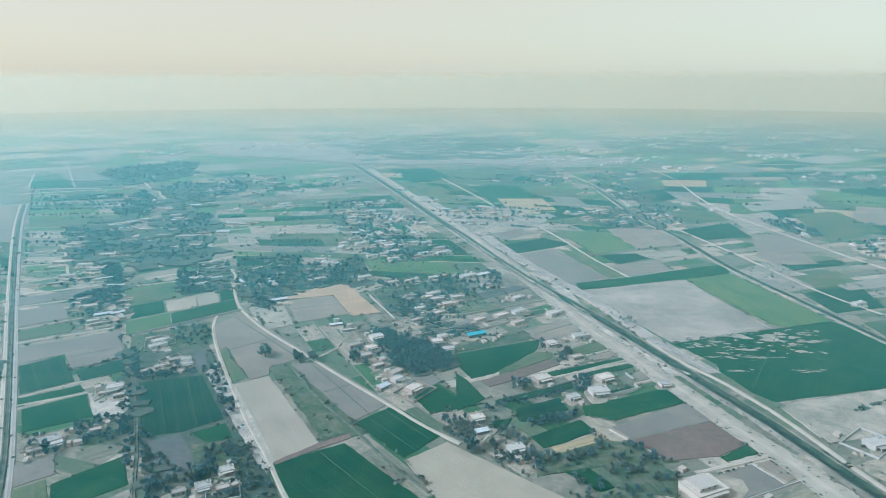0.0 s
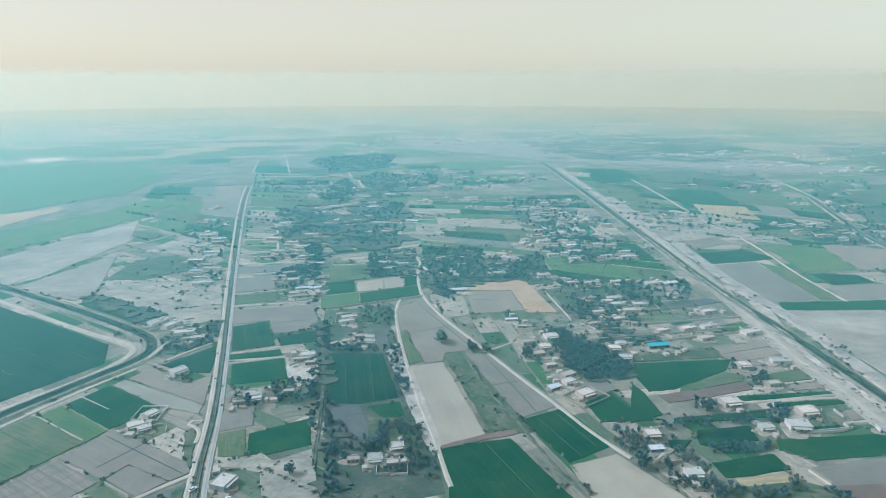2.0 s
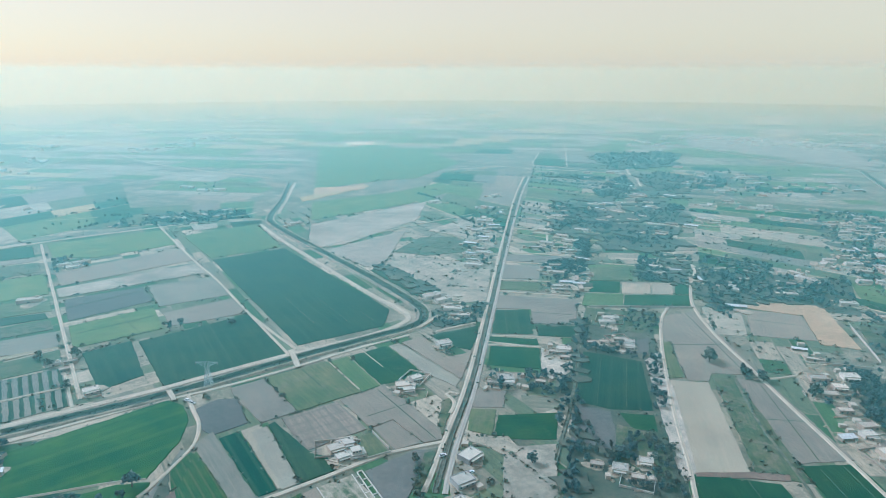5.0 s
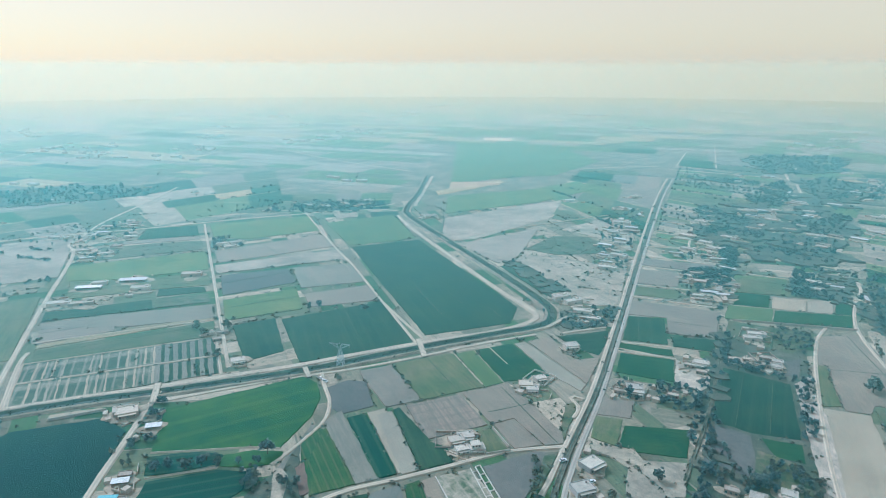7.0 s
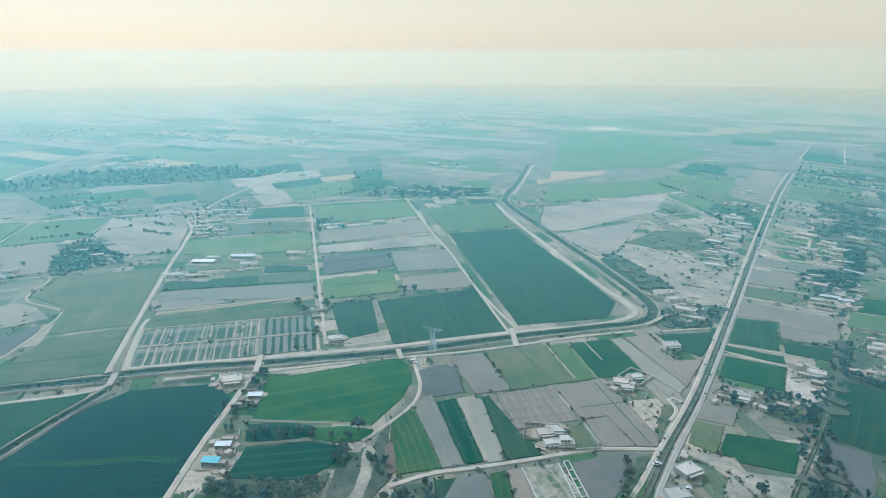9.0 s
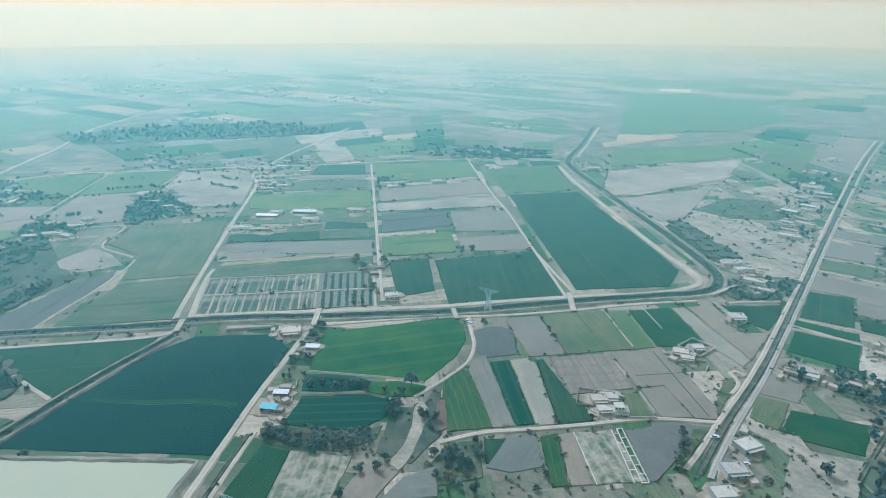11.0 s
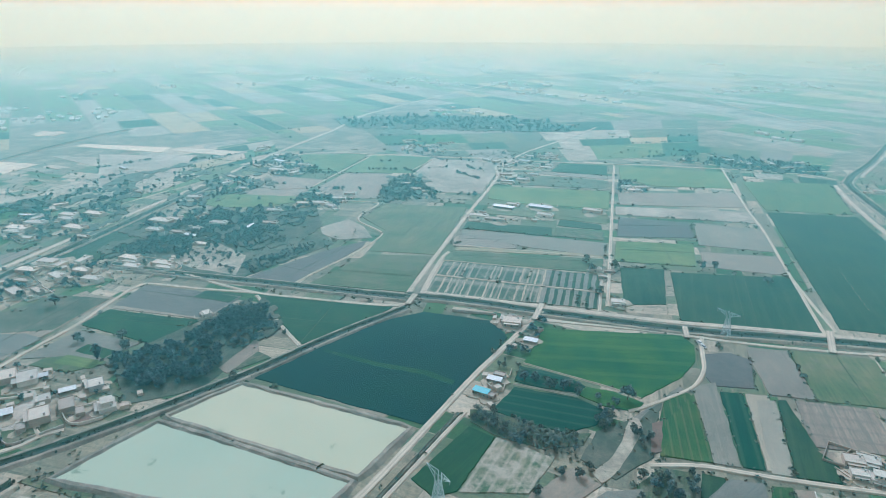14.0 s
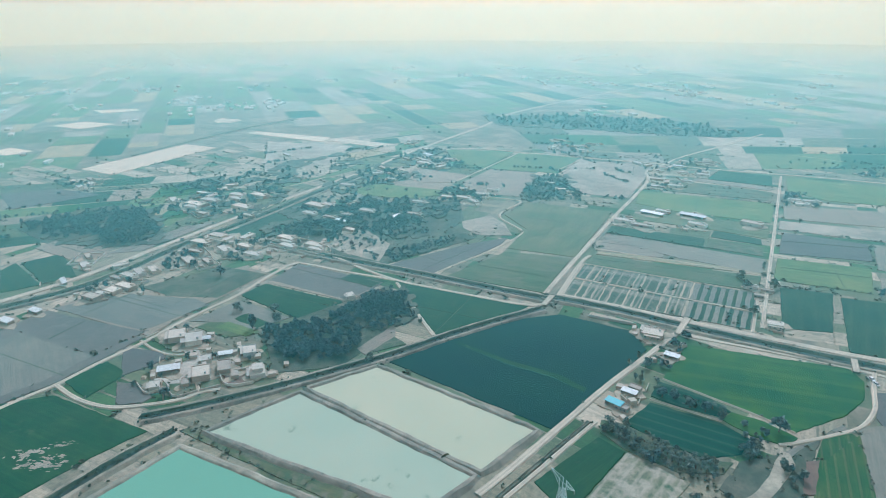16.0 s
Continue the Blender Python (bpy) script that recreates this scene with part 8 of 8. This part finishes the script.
place_house("shed", -683, 1641, 14, 5)
place_house("mud", -284, 1013, 11, 9)
place_house("white", -266, 1022, 13, 13)
place_house("mud", -252, 1029, 15, 5)
place_house("white", -398, 685, 12, 9)
place_house("tanhouse", -409, 860, 14, 13)
place_house("shed", -442, 867, 11, 5)
crown_stuff("distant_grove", FAR_TREES, "distant groves of dusty dark green trees", ["round", "spread", "slim"], LEAF)


def thickets():
    """Dark undergrowth in ragged patches below the dense groves."""
    rng = random.Random(44)
    verts, faces = [], []
    for poly, cover in THICKETS:
        x0, x1 = min(p[0] for p in poly), max(p[0] for p in poly)
        y0, y1 = min(p[1] for p in poly), max(p[1] for p in poly)
        wide = max(6.0, math.sqrt((x1 - x0) * (y1 - y0)) / 16)
        for _ in range(int(cover * 1.3 * (x1 - x0) * (y1 - y0) / wide ** 2)):
            x, y = rng.uniform(x0, x1), rng.uniform(y0, y1)
            if not inside((x, y), poly) or noise.noise((x * 0.02, y * 0.02, 5.1)) < 0.35 - cover * 0.75:
                continue
            ring = [(x + math.cos(w * 0.7) * wide * rng.uniform(0.4, 1.05), y + math.sin(w * 0.7) * wide * rng.uniform(0.25, 0.7)) for w in range(9)]
            at = len(verts)
            top = 0.38 + 0.00002 * at
            verts += [(px, py, top) for px, py in ring] + [(px, py, 0.0) for px, py in inset(ring, -0.6)]
            faces += [tuple(range(at, at + 9))] + [(at + i, at + 9 + i, at + 9 + (i + 1) % 9, at + (i + 1) % 9) for i in range(9)]
    tagged(mesh_object("undergrowth", verts, faces, UNDERGROWTH, None, "dark rough undergrowth below the groves"), category="undergrowth", kind="stuff")


thickets()


# ---- trodden yards round the houses
def yards():
    rng = random.Random(3)
    verts, faces = [], []
    for i, (x, y, r) in enumerate(YARD_SPOTS):
        n, at, ph = 18, len(verts), rng.uniform(0, 9)
        ring = []
        for k in range(n):
            w = 2 * math.pi * k / n
            d = r * (0.8 + 0.75 * noise.noise((math.cos(w) * 1.1, math.sin(w) * 1.1, ph)) + rng.uniform(-0.08, 0.08))
            ring.append((x + math.cos(w) * d, y + math.sin(w) * d))
        v, f = slab(ring, 0.58 + 0.0007 * i)
        verts += v
        faces += [tuple(q + at for q in p) for p in f]
    tagged(mesh_object("yard_ground", verts, faces, YARD, None, "pale trodden dust of farmyards"), category="ground", kind="stuff")


yards()


# ---- walled compounds
def compound(x, y, w, d, turn, seed):
    """A low boundary wall round a farmyard, with a gate gap."""
    base = new("compound_wall")
    base.matrix_world = pose(x, y, 0.3, 0, 0, turn)
    tagged(base, "low pale compound wall round a farmyard", "wall", "compound walls")
    rng = random.Random(seed)
    a, b, t = w / 2, d / 2, 0.3
    for name, c in (("wall_run", (-a, a, b - t, b)), ("wall_run", (-a, -a + t, -b, b - t)), ("wall_run", (a - t, a, -b, b - t)),
                    ("wall_run", (-a + t, -2, -b, -b + t)), ("wall_run", (2, a - t, -b, -b + t))):
        part(name, box(bmesh.new(), *c, 0, rng.uniform(1.1, 1.4)), WHITEWASH if seed % 3 == 0 else MUD, base)
    part("gate", box(bmesh.new(), -1.9, 1.9, -b + 0.1, -b + 0.2, 0, 1.3), METAL_GREY, base, "grey sheet gate")


def compounds():
    rng = random.Random(8)
    for i, (x, y, r) in enumerate(list(YARD_SPOTS)):
        if i % 4 == 0 and math.hypot(x, y) < 700:
            w, d = rng.uniform(1.9, 2.6) * r, rng.uniform(1.6, 2.2) * r
            line_gap = min(away((x, y), a, b) for line, half in LINES for a, b in zip(line, line[1:]))
            if line_gap > max(w, d) * 0.7 + 3:
                compound(x + rng.uniform(-3, 3), y + rng.uniform(-3, 3), w, d, rng.choice((20, 35, 50)) + rng.uniform(-5, 5), i)


compounds()


def yard_clutter():
    """Low yard walls, pens, fodder heaps and lean-tos huddled round the houses."""
    rng = random.Random(12)
    walls, heaps = ([], []), ([], [])

    def block(store, x, y, w, d, h, turn, taper=1.0):
        verts, faces = store
        at, c, k = len(verts), math.cos(turn), math.sin(turn)
        for z, q in ((0.0, 1.0), (h, taper)):
            for sx, sy in ((-1, -1), (1, -1), (1, 1), (-1, 1)):
                px, py = sx * w / 2 * q, sy * d / 2 * q
                verts.append((x + px * c - py * k, y + px * k + py * c, z))
        faces += [(at, at + 1, at + 5, at + 4), (at + 1, at + 2, at + 6, at + 5), (at + 2, at + 3, at + 7, at + 6), (at + 3, at, at + 4, at + 7), (at + 4, at + 5, at + 6, at + 7)]

    for x, y, r in YARD_SPOTS:
        if math.hypot(x, y) > 1100:
            continue
        turn = radians(rng.choice((20, 35, 120, 75)))
        for _ in range(rng.randrange(3, 7)):
            a, d = rng.uniform(0, 6.28), r * rng.uniform(0.75, 1.7)
            px, py = x + math.cos(a) * d, y + math.sin(a) * d
            if not free(px, py, 1.0, False) and d < r:
                continue
            if any(inside((px, py), q) for q in GROWN):
                continue
            if any(away((px, py), p, q) < half + 3 for line, half in LINES for p, q in zip(line, line[1:])):
                continue
            what = rng.random()
            if what < 0.5:
                block(walls, px, py, rng.uniform(2.5, 8), 0.35, rng.uniform(1.0, 1.8), turn + rng.choice((0, math.pi / 2)))
            elif what < 0.8:
                block(walls, px, py, rng.uniform(2.5, 5), rng.uniform(2, 4), rng.uniform(1.8, 2.6), turn + rng.choice((0, math.pi / 2)), 0.97)
            else:
                block(heaps, px, py, rng.uniform(2, 5), rng.uniform(1.5, 3), rng.uniform(0.7, 1.6), rng.uniform(0, 3), 0.45)
    tagged(mesh_object("yard_walls", *walls, MUD_ROOF, None, "low mud yard walls, pens and lean-tos"), category="walls", kind="stuff")
    tagged(mesh_object("fodder_heaps", *heaps, YARD, None, "heaps of straw, dung and earth in the yards"), category="heaps", kind="stuff")


yard_clutter()


# ---- bushes along the field edges
def hedge_rows():
    rng = random.Random(4)
    verts, faces = [], []
    for x, y, r in HEDGE:
        if any(away((x, y), a, b) < half for line, half in LINES for a, b in zip(line, line[1:])):
            continue
        v, f = leaf_cloud(rng, [(x, y, r * 0.6, r, r * 0.7)], 8, 0.42 * r + 0.15)
        at = len(verts)
        verts += v
        faces += [tuple(i + at for i in q) for q in f]
    tagged(mesh_object("hedge_bushes", verts, faces, LEAF_DUSTY, None, "dusty bushes growing along field edges"), category="bushes", kind="stuff")


hedge_rows()


# ---- low scrub over the waste ground
def open_ground(pts, polys, gap):
    """Which points lie clear of the given plots and of all roads and canals."""
    ok = np.ones(len(pts), bool)
    x, y = pts[:, 0], pts[:, 1]
    for q in polys:
        box_hit = ok & (x > min(p[0] for p in q)) & (x < max(p[0] for p in q)) & (y > min(p[1] for p in q)) & (y < max(p[1] for p in q))
        idx = np.nonzero(box_hit)[0]
        if len(idx):
            hit = np.zeros(len(idx), bool)
            for (x0, y0), (x1, y1) in zip(q, q[1:] + q[:1]):
                if y0 != y1:
                    hit ^= ((y0 > y[idx]) != (y1 > y[idx])) & (x[idx] < (x1 - x0) * (y[idx] - y0) / (y1 - y0) + x0)
            ok[idx[hit]] = False
    for line, half in LINES:
        for (x0, y0), (x1, y1) in zip(line, line[1:]):
            dx, dy = x1 - x0, y1 - y0
            k = np.clip(((x - x0) * dx + (y - y0) * dy) / (dx * dx + dy * dy + 1e-9), 0, 1)
            ok &= np.hypot(x - x0 - k * dx, y - y0 - k * dy) > half + gap
    return ok


def scrub_cover():
    rng = random.Random(77)
    spots = []
    for _ in range(SCRUB_TRIES):
        far = 110 + 850 * rng.random() ** 0.75
        w = radians(rng.uniform(-42, 148))
        x, y = -math.sin(w) * far, math.cos(w) * far
        if noise.noise((x * 0.014, y * 0.014, 3.3)) + 0.6 * noise.noise((x * 0.06, y * 0.06, 7.3)) > rng.uniform(-0.1, 0.4):
            spots.append((x, y, rng.uniform(0.35, 1.2) if rng.random() < 0.93 else rng.uniform(1.2, 2.2)))
    for (x0, y0, _), (x1, y1, _) in HOLDING_EDGES:
        d, at, gap = math.hypot(x1 - x0, y1 - y0), 0.0, rng.choice((1.6, 3, 5, 9))
        while at < d:
            k = at / d
            spots.append((x0 + (x1 - x0) * k + rng.uniform(-0.8, 0.8), y0 + (y1 - y0) * k + rng.uniform(-0.8, 0.8), rng.uniform(0.3, 0.9) if rng.random() < 0.85 else rng.uniform(1.0, 2.3)))
            at += rng.expovariate(1 / gap)
    pts = np.array(spots)
    for name, mat, pick, label in (("scrub", SCRUB, 0, "low dusty bushes scattered over waste ground"), ("bushes", LEAF_DUSTY, 1, "grey-green bushes between small plots")):
        chosen = pts[pick::2]
        chosen = chosen[open_ground(chosen, GROWN, 0.6)]
        clumps = [leaf_cloud(rng, [(0, 0, 0.5, 1, 0.6)], 6, 0.55) for _ in range(12)]
        vs, fs, at = [], [], 0
        for x, y, r in chosen:
            v, f = clumps[rng.randrange(12)]
            w = rng.uniform(0, 6.28)
            c, k = math.cos(w) * r, math.sin(w) * r
            v = np.array(v)
            vs.append(np.stack([x + v[:, 0] * c - v[:, 1] * k, y + v[:, 0] * k + v[:, 1] * c, v[:, 2] * r], 1))
            fs += [tuple(q + at for q in p) for p in f]
            at += len(v)
        tagged(mesh_object(name, np.concatenate(vs).tolist(), fs, mat, None, label), category="scrub", kind="stuff")


SCRUB_TRIES = 36000
scrub_cover()


# ---- the far plain
# settlements on the horizon: middle, houses, spread
TOWNS = [(-691, 2106, 30, 60), (-469, 2057, 26, 60), (-341, 2054, 26, 70), (-281, 2182, 20, 60), (-646, 2089, 24, 60), (-473, 2050, 20, 50), (-199, 2435, 26, 70), (175, 1878, 22, 50), (318, 1670, 22, 45), (472, 1645, 14, 40), (-63, 3035, 18, 60), (824, 2327, 14, 50), (-1942, 23, 10, 40), (-1758, 254, 10, 40)]


def far_plain():
    """Field after field out to the haze, with trees and hamlets between them."""
    rng = random.Random(21)
    kinds = {k: ([], [], []) for k in ("olive", "soil", "green", "dry", "light", "straw", "pale", "sparse")}
    boxes = [(min(p[0] for p in q), max(p[0] for p in q), min(p[1] for p in q), max(p[1] for p in q), q) for q in TAKEN]
    turn = radians(32)
    c, s = math.cos(turn), math.sin(turn)
    far_trees, far_houses = [], []
    v = -4700.0
    row = 0
    while v < 4700:
        deep = rng.uniform(30, 75) if abs(v) < 1500 else rng.uniform(50, 130)
        u = -4700.0
        while u < 4700:
            wide = rng.uniform(40, 150) * (1 if math.hypot(u, v) < 1500 else 1.5)
            corners = [(u + 2, v + 2), (u + wide - 2, v + 2), (u + wide - 2, v + deep - 2), (u + 2, v + deep - 2)]
            quad = [(a * c - b * s, a * s + b * c) for a, b in corners]
            mx, my = sum(p[0] for p in quad) / 4, sum(p[1] for p in quad) / 4
            far = math.hypot(mx, my)
            u += wide
            if far > 4750 or far < 940:
                continue
            probe = quad + [(mx, my)] + [((p[0] + mx) / 2, (p[1] + my) / 2) for p in quad]
            probe += [((p[0] + q[0]) / 2, (p[1] + q[1]) / 2) for p, q in zip(quad, quad[1:] + quad[:1])]
            if far < 1700:
                if any(x0 < p[0] < x1 and y0 < p[1] < y1 and inside(p, q) for p in probe for x0, x1, y0, y1, q in boxes):
                    continue
                if any(away((mx, my), a, b) < half + deep * 0.55 for line, half in LINES for a, b in zip(line, line[1:])):
                    continue
            kind = rng.choice(["olive", "olive", "light", "soil", "sparse", "light", "light", "light", "straw", "straw", "dry", "light", "green", "dry", "olive"])
            verts, faces, uvs = kinds[kind]
            at = len(verts)
            verts += [(*p, 0.045) for p in quad]
            uvs += corners
            faces.append((at, at + 1, at + 2, at + 3))
            if far > 450 and rng.random() < 0.55:
                for _ in range(rng.randrange(2, 12)):
                    k = rng.random()
                    a, b = rng.choice([(0, 1), (1, 2)])
                    far_trees.append((quad[a][0] * k + quad[b][0] * (1 - k) + rng.uniform(-6, 6), quad[a][1] * k + quad[b][1] * (1 - k) + rng.uniform(-6, 6), rng.uniform(2.2, 5)))
            if far > 700 and rng.random() < 0.06:
                for _ in range(rng.randrange(4, 14)):
                    px, py = mx + rng.gauss(0, 40), my + rng.gauss(0, 25)
                    far_houses.append((px, py))
                    far_trees.append((px + rng.uniform(-15, 15), py + rng.uniform(-15, 15), rng.uniform(3, 6)))
        v += deep
    for mx, my, count, spread in TOWNS:
        for _ in range(count):
            w, d = rng.gauss(0, spread * 1.6), rng.gauss(0, spread * 0.6)
            far_houses.append((mx + w * c - d * s, my + w * s + d * c))
            if rng.random() < 0.5:
                far_trees.append((mx + w * c - d * s + rng.uniform(-15, 15), my + w * s + d * c + rng.uniform(-15, 15), rng.uniform(3, 6)))
    for kind, (verts, faces, uvs) in kinds.items():
        ob = mesh_object("distant_fields", verts, faces, FIELD_LOOK[kind][0], None, "distant " + FIELD_LOOK[kind][1], uvs)
        tagged(ob, category="fields", kind="stuff")
    rng.shuffle(far_trees)
    crown_stuff("distant_trees", far_trees[:5000], "scattered distant trees along field edges", ["round", "spread"], LEAF)
    bm_v, bm_f = [], []
    for x, y in far_houses:
        w, d, h, a = rng.uniform(5, 12), rng.uniform(3, 5), rng.uniform(2.6, 3.4), turn + rng.uniform(-0.2, 0.2)
        at = len(bm_v)
        for k, (r, z) in enumerate(((1, 0), (1, h), (1.04, h), (1.04, h + 0.5), (0.94, h + 0.5), (0.94, h + 0.1))):
            for sx, sy in ((-1, -1), (1, -1), (1, 1), (-1, 1)):
                px, py = sx * w * r, sy * d * r
                bm_v.append((x + px * math.cos(a) - py * math.sin(a), y + px * math.sin(a) + py * math.cos(a), z))
        for k in range(5):
            for i in range(4):
                bm_f.append((at + 4 * k + i, at + 4 * k + (i + 1) % 4, at + 4 * k + 4 + (i + 1) % 4, at + 4 * k + 4 + i))
        bm_f.append(tuple(at + 20 + i for i in range(4)))
    tagged(mesh_object("distant_hamlets", bm_v, bm_f, WHITEWASH, None, "distant hamlets of pale flat-roofed houses"), category="houses", kind="stuff")


far_plain()


# ---- pylons and vehicles
def pylon(x, y, height, turn):
    tower = new("pylon")
    tower.matrix_world = pose(x, y, 0, 0, 0, turn)
    tagged(tower, "steel lattice power pylon with a wide cross-arm", "pylon", "pylons of the power line")
    h, q = height, height * 0.13
    waist, top = h * 0.68, h * 0.92
    for sx in (-1, 1):
        for sy in (-1, 1):
            v, f = [], []
            tube(v, f, (sx * q, sy * q, 0), (sx * q * 0.4, sy * q * 0.4, waist), 0.16, 0.13, 4)
            tube(v, f, (sx * q * 0.4, sy * q * 0.4, waist), (sx * q * 0.4, sy * q * 0.4, top), 0.13, 0.12, 4)
            mesh_object("leg", v, f, STEEL, tower)
    v, f = [], []
    n = 6
    for i in range(n):
        z0, z1 = waist * i / n, waist * (i + 1) / n
        r0, r1 = q * (1 - 0.6 * i / n), q * (1 - 0.6 * (i + 1) / n)
        for a, b in (((-1, -1), (1, -1)), ((1, -1), (1, 1)), ((1, 1), (-1, 1)), ((-1, 1), (-1, -1))):
            tube(v, f, (a[0] * r0, a[1] * r0, z0), (b[0] * r1, b[1] * r1, z1), 0.07, 0.07, 3)
            tube(v, f, (b[0] * r0, b[1] * r0, z0), (a[0] * r1, a[1] * r1, z1), 0.07, 0.07, 3)
            tube(v, f, (a[0] * r1, a[1] * r1, z1), (b[0] * r1, b[1] * r1, z1), 0.06, 0.06, 3)
    mesh_object("bracing", v, f, STEEL, tower, "crossed lattice bracing")
    span = h * 0.42
    for side in (-1, 1):
        v, f = [], []
        tip = (side * span, 0, top + 0.3)
        for sy in (-1, 1):
            tube(v, f, (side * q * 0.4, sy * q * 0.4, waist + h * 0.08), tip, 0.1, 0.07, 4)
            tube(v, f, (side * q * 0.4, sy * q * 0.4, top), tip, 0.1, 0.07, 4)
        for k in range(1, 5):
            w = k / 5
            px = side * (q * 0.4 + (span - q * 0.4) * w)
            sy = q * 0.4 * (1 - w)
            za, zb = (waist + h * 0.08) * (1 - w) + (top + 0.3) * w, top + 0.3 * w
            tube(v, f, (px, -sy, za), (px, sy, zb), 0.06, 0.06, 3)
            tube(v, f, (px, sy, za), (px, -sy, zb), 0.06, 0.06, 3)
        mesh_object("cross_arm", v, f, STEEL, tower)
        v, f = [], []
        tube(v, f, (side * span * 0.95, 0, top), (side * span * 0.95, 0, top - 1.6), 0.12, 0.12, 5)
        mesh_object("insulator", v, f, GREY_WALL, tower)
    v, f = [], []
    tube(v, f, (0, 0, top), (0, 0, h), 0.2, 0.08, 4)
    mesh_object("peak", v, f, STEEL, tower)


pylon(-364.9, 192.6, 18, 39)
pylon(-219.9, 14.8, 18, 39)


def car(x, y, turn, z):
    body = new("car")
    body.matrix_world = pose(x, y, z, 0, 0, turn)
    tagged(body, "small white parked car", "car", "cars by the road")
    part("body", box(bmesh.new(), -2.1, 2.1, -0.85, 0.85, 0.3, 0.95, 0.12), CAR_WHITE, body)
    bm = box(bmesh.new(), -1.5, 1.0, -0.75, 0.75, 0.95, 1.5)
    for v in bm.verts:
        if v.co.z > 1.2:
            v.co.x *= 0.75
            v.co.y *= 0.88
    part("cabin", bm, DARK_OPENING, body, "dark glazed cabin")
    part("roof", box(bmesh.new(), -1.1, 0.75, -0.64, 0.64, 1.5, 1.56), CAR_WHITE, body)
    for wx in (-1.3, 1.3):
        for wy in (-0.8, 0.8):
            bm = bmesh.new()
            bmesh.ops.create_cone(bm, cap_ends=True, segments=12, radius1=0.32, radius2=0.32, depth=0.22)
            bmesh.ops.rotate(bm, matrix=Euler((math.pi / 2, 0, 0)).to_matrix(), verts=bm.verts)
            bmesh.ops.translate(bm, vec=(wx, wy, 0.32), verts=bm.verts)
            part("wheel", bm, CAR_DARK, body)


car(-197.5, 232.2, 70, 0.7)
car(-355.9, 173.3, 20, 0.15)
car(-350.9, 173.8, 20, 0.15)
car(-176.9, 230.4, 80, 0.6)
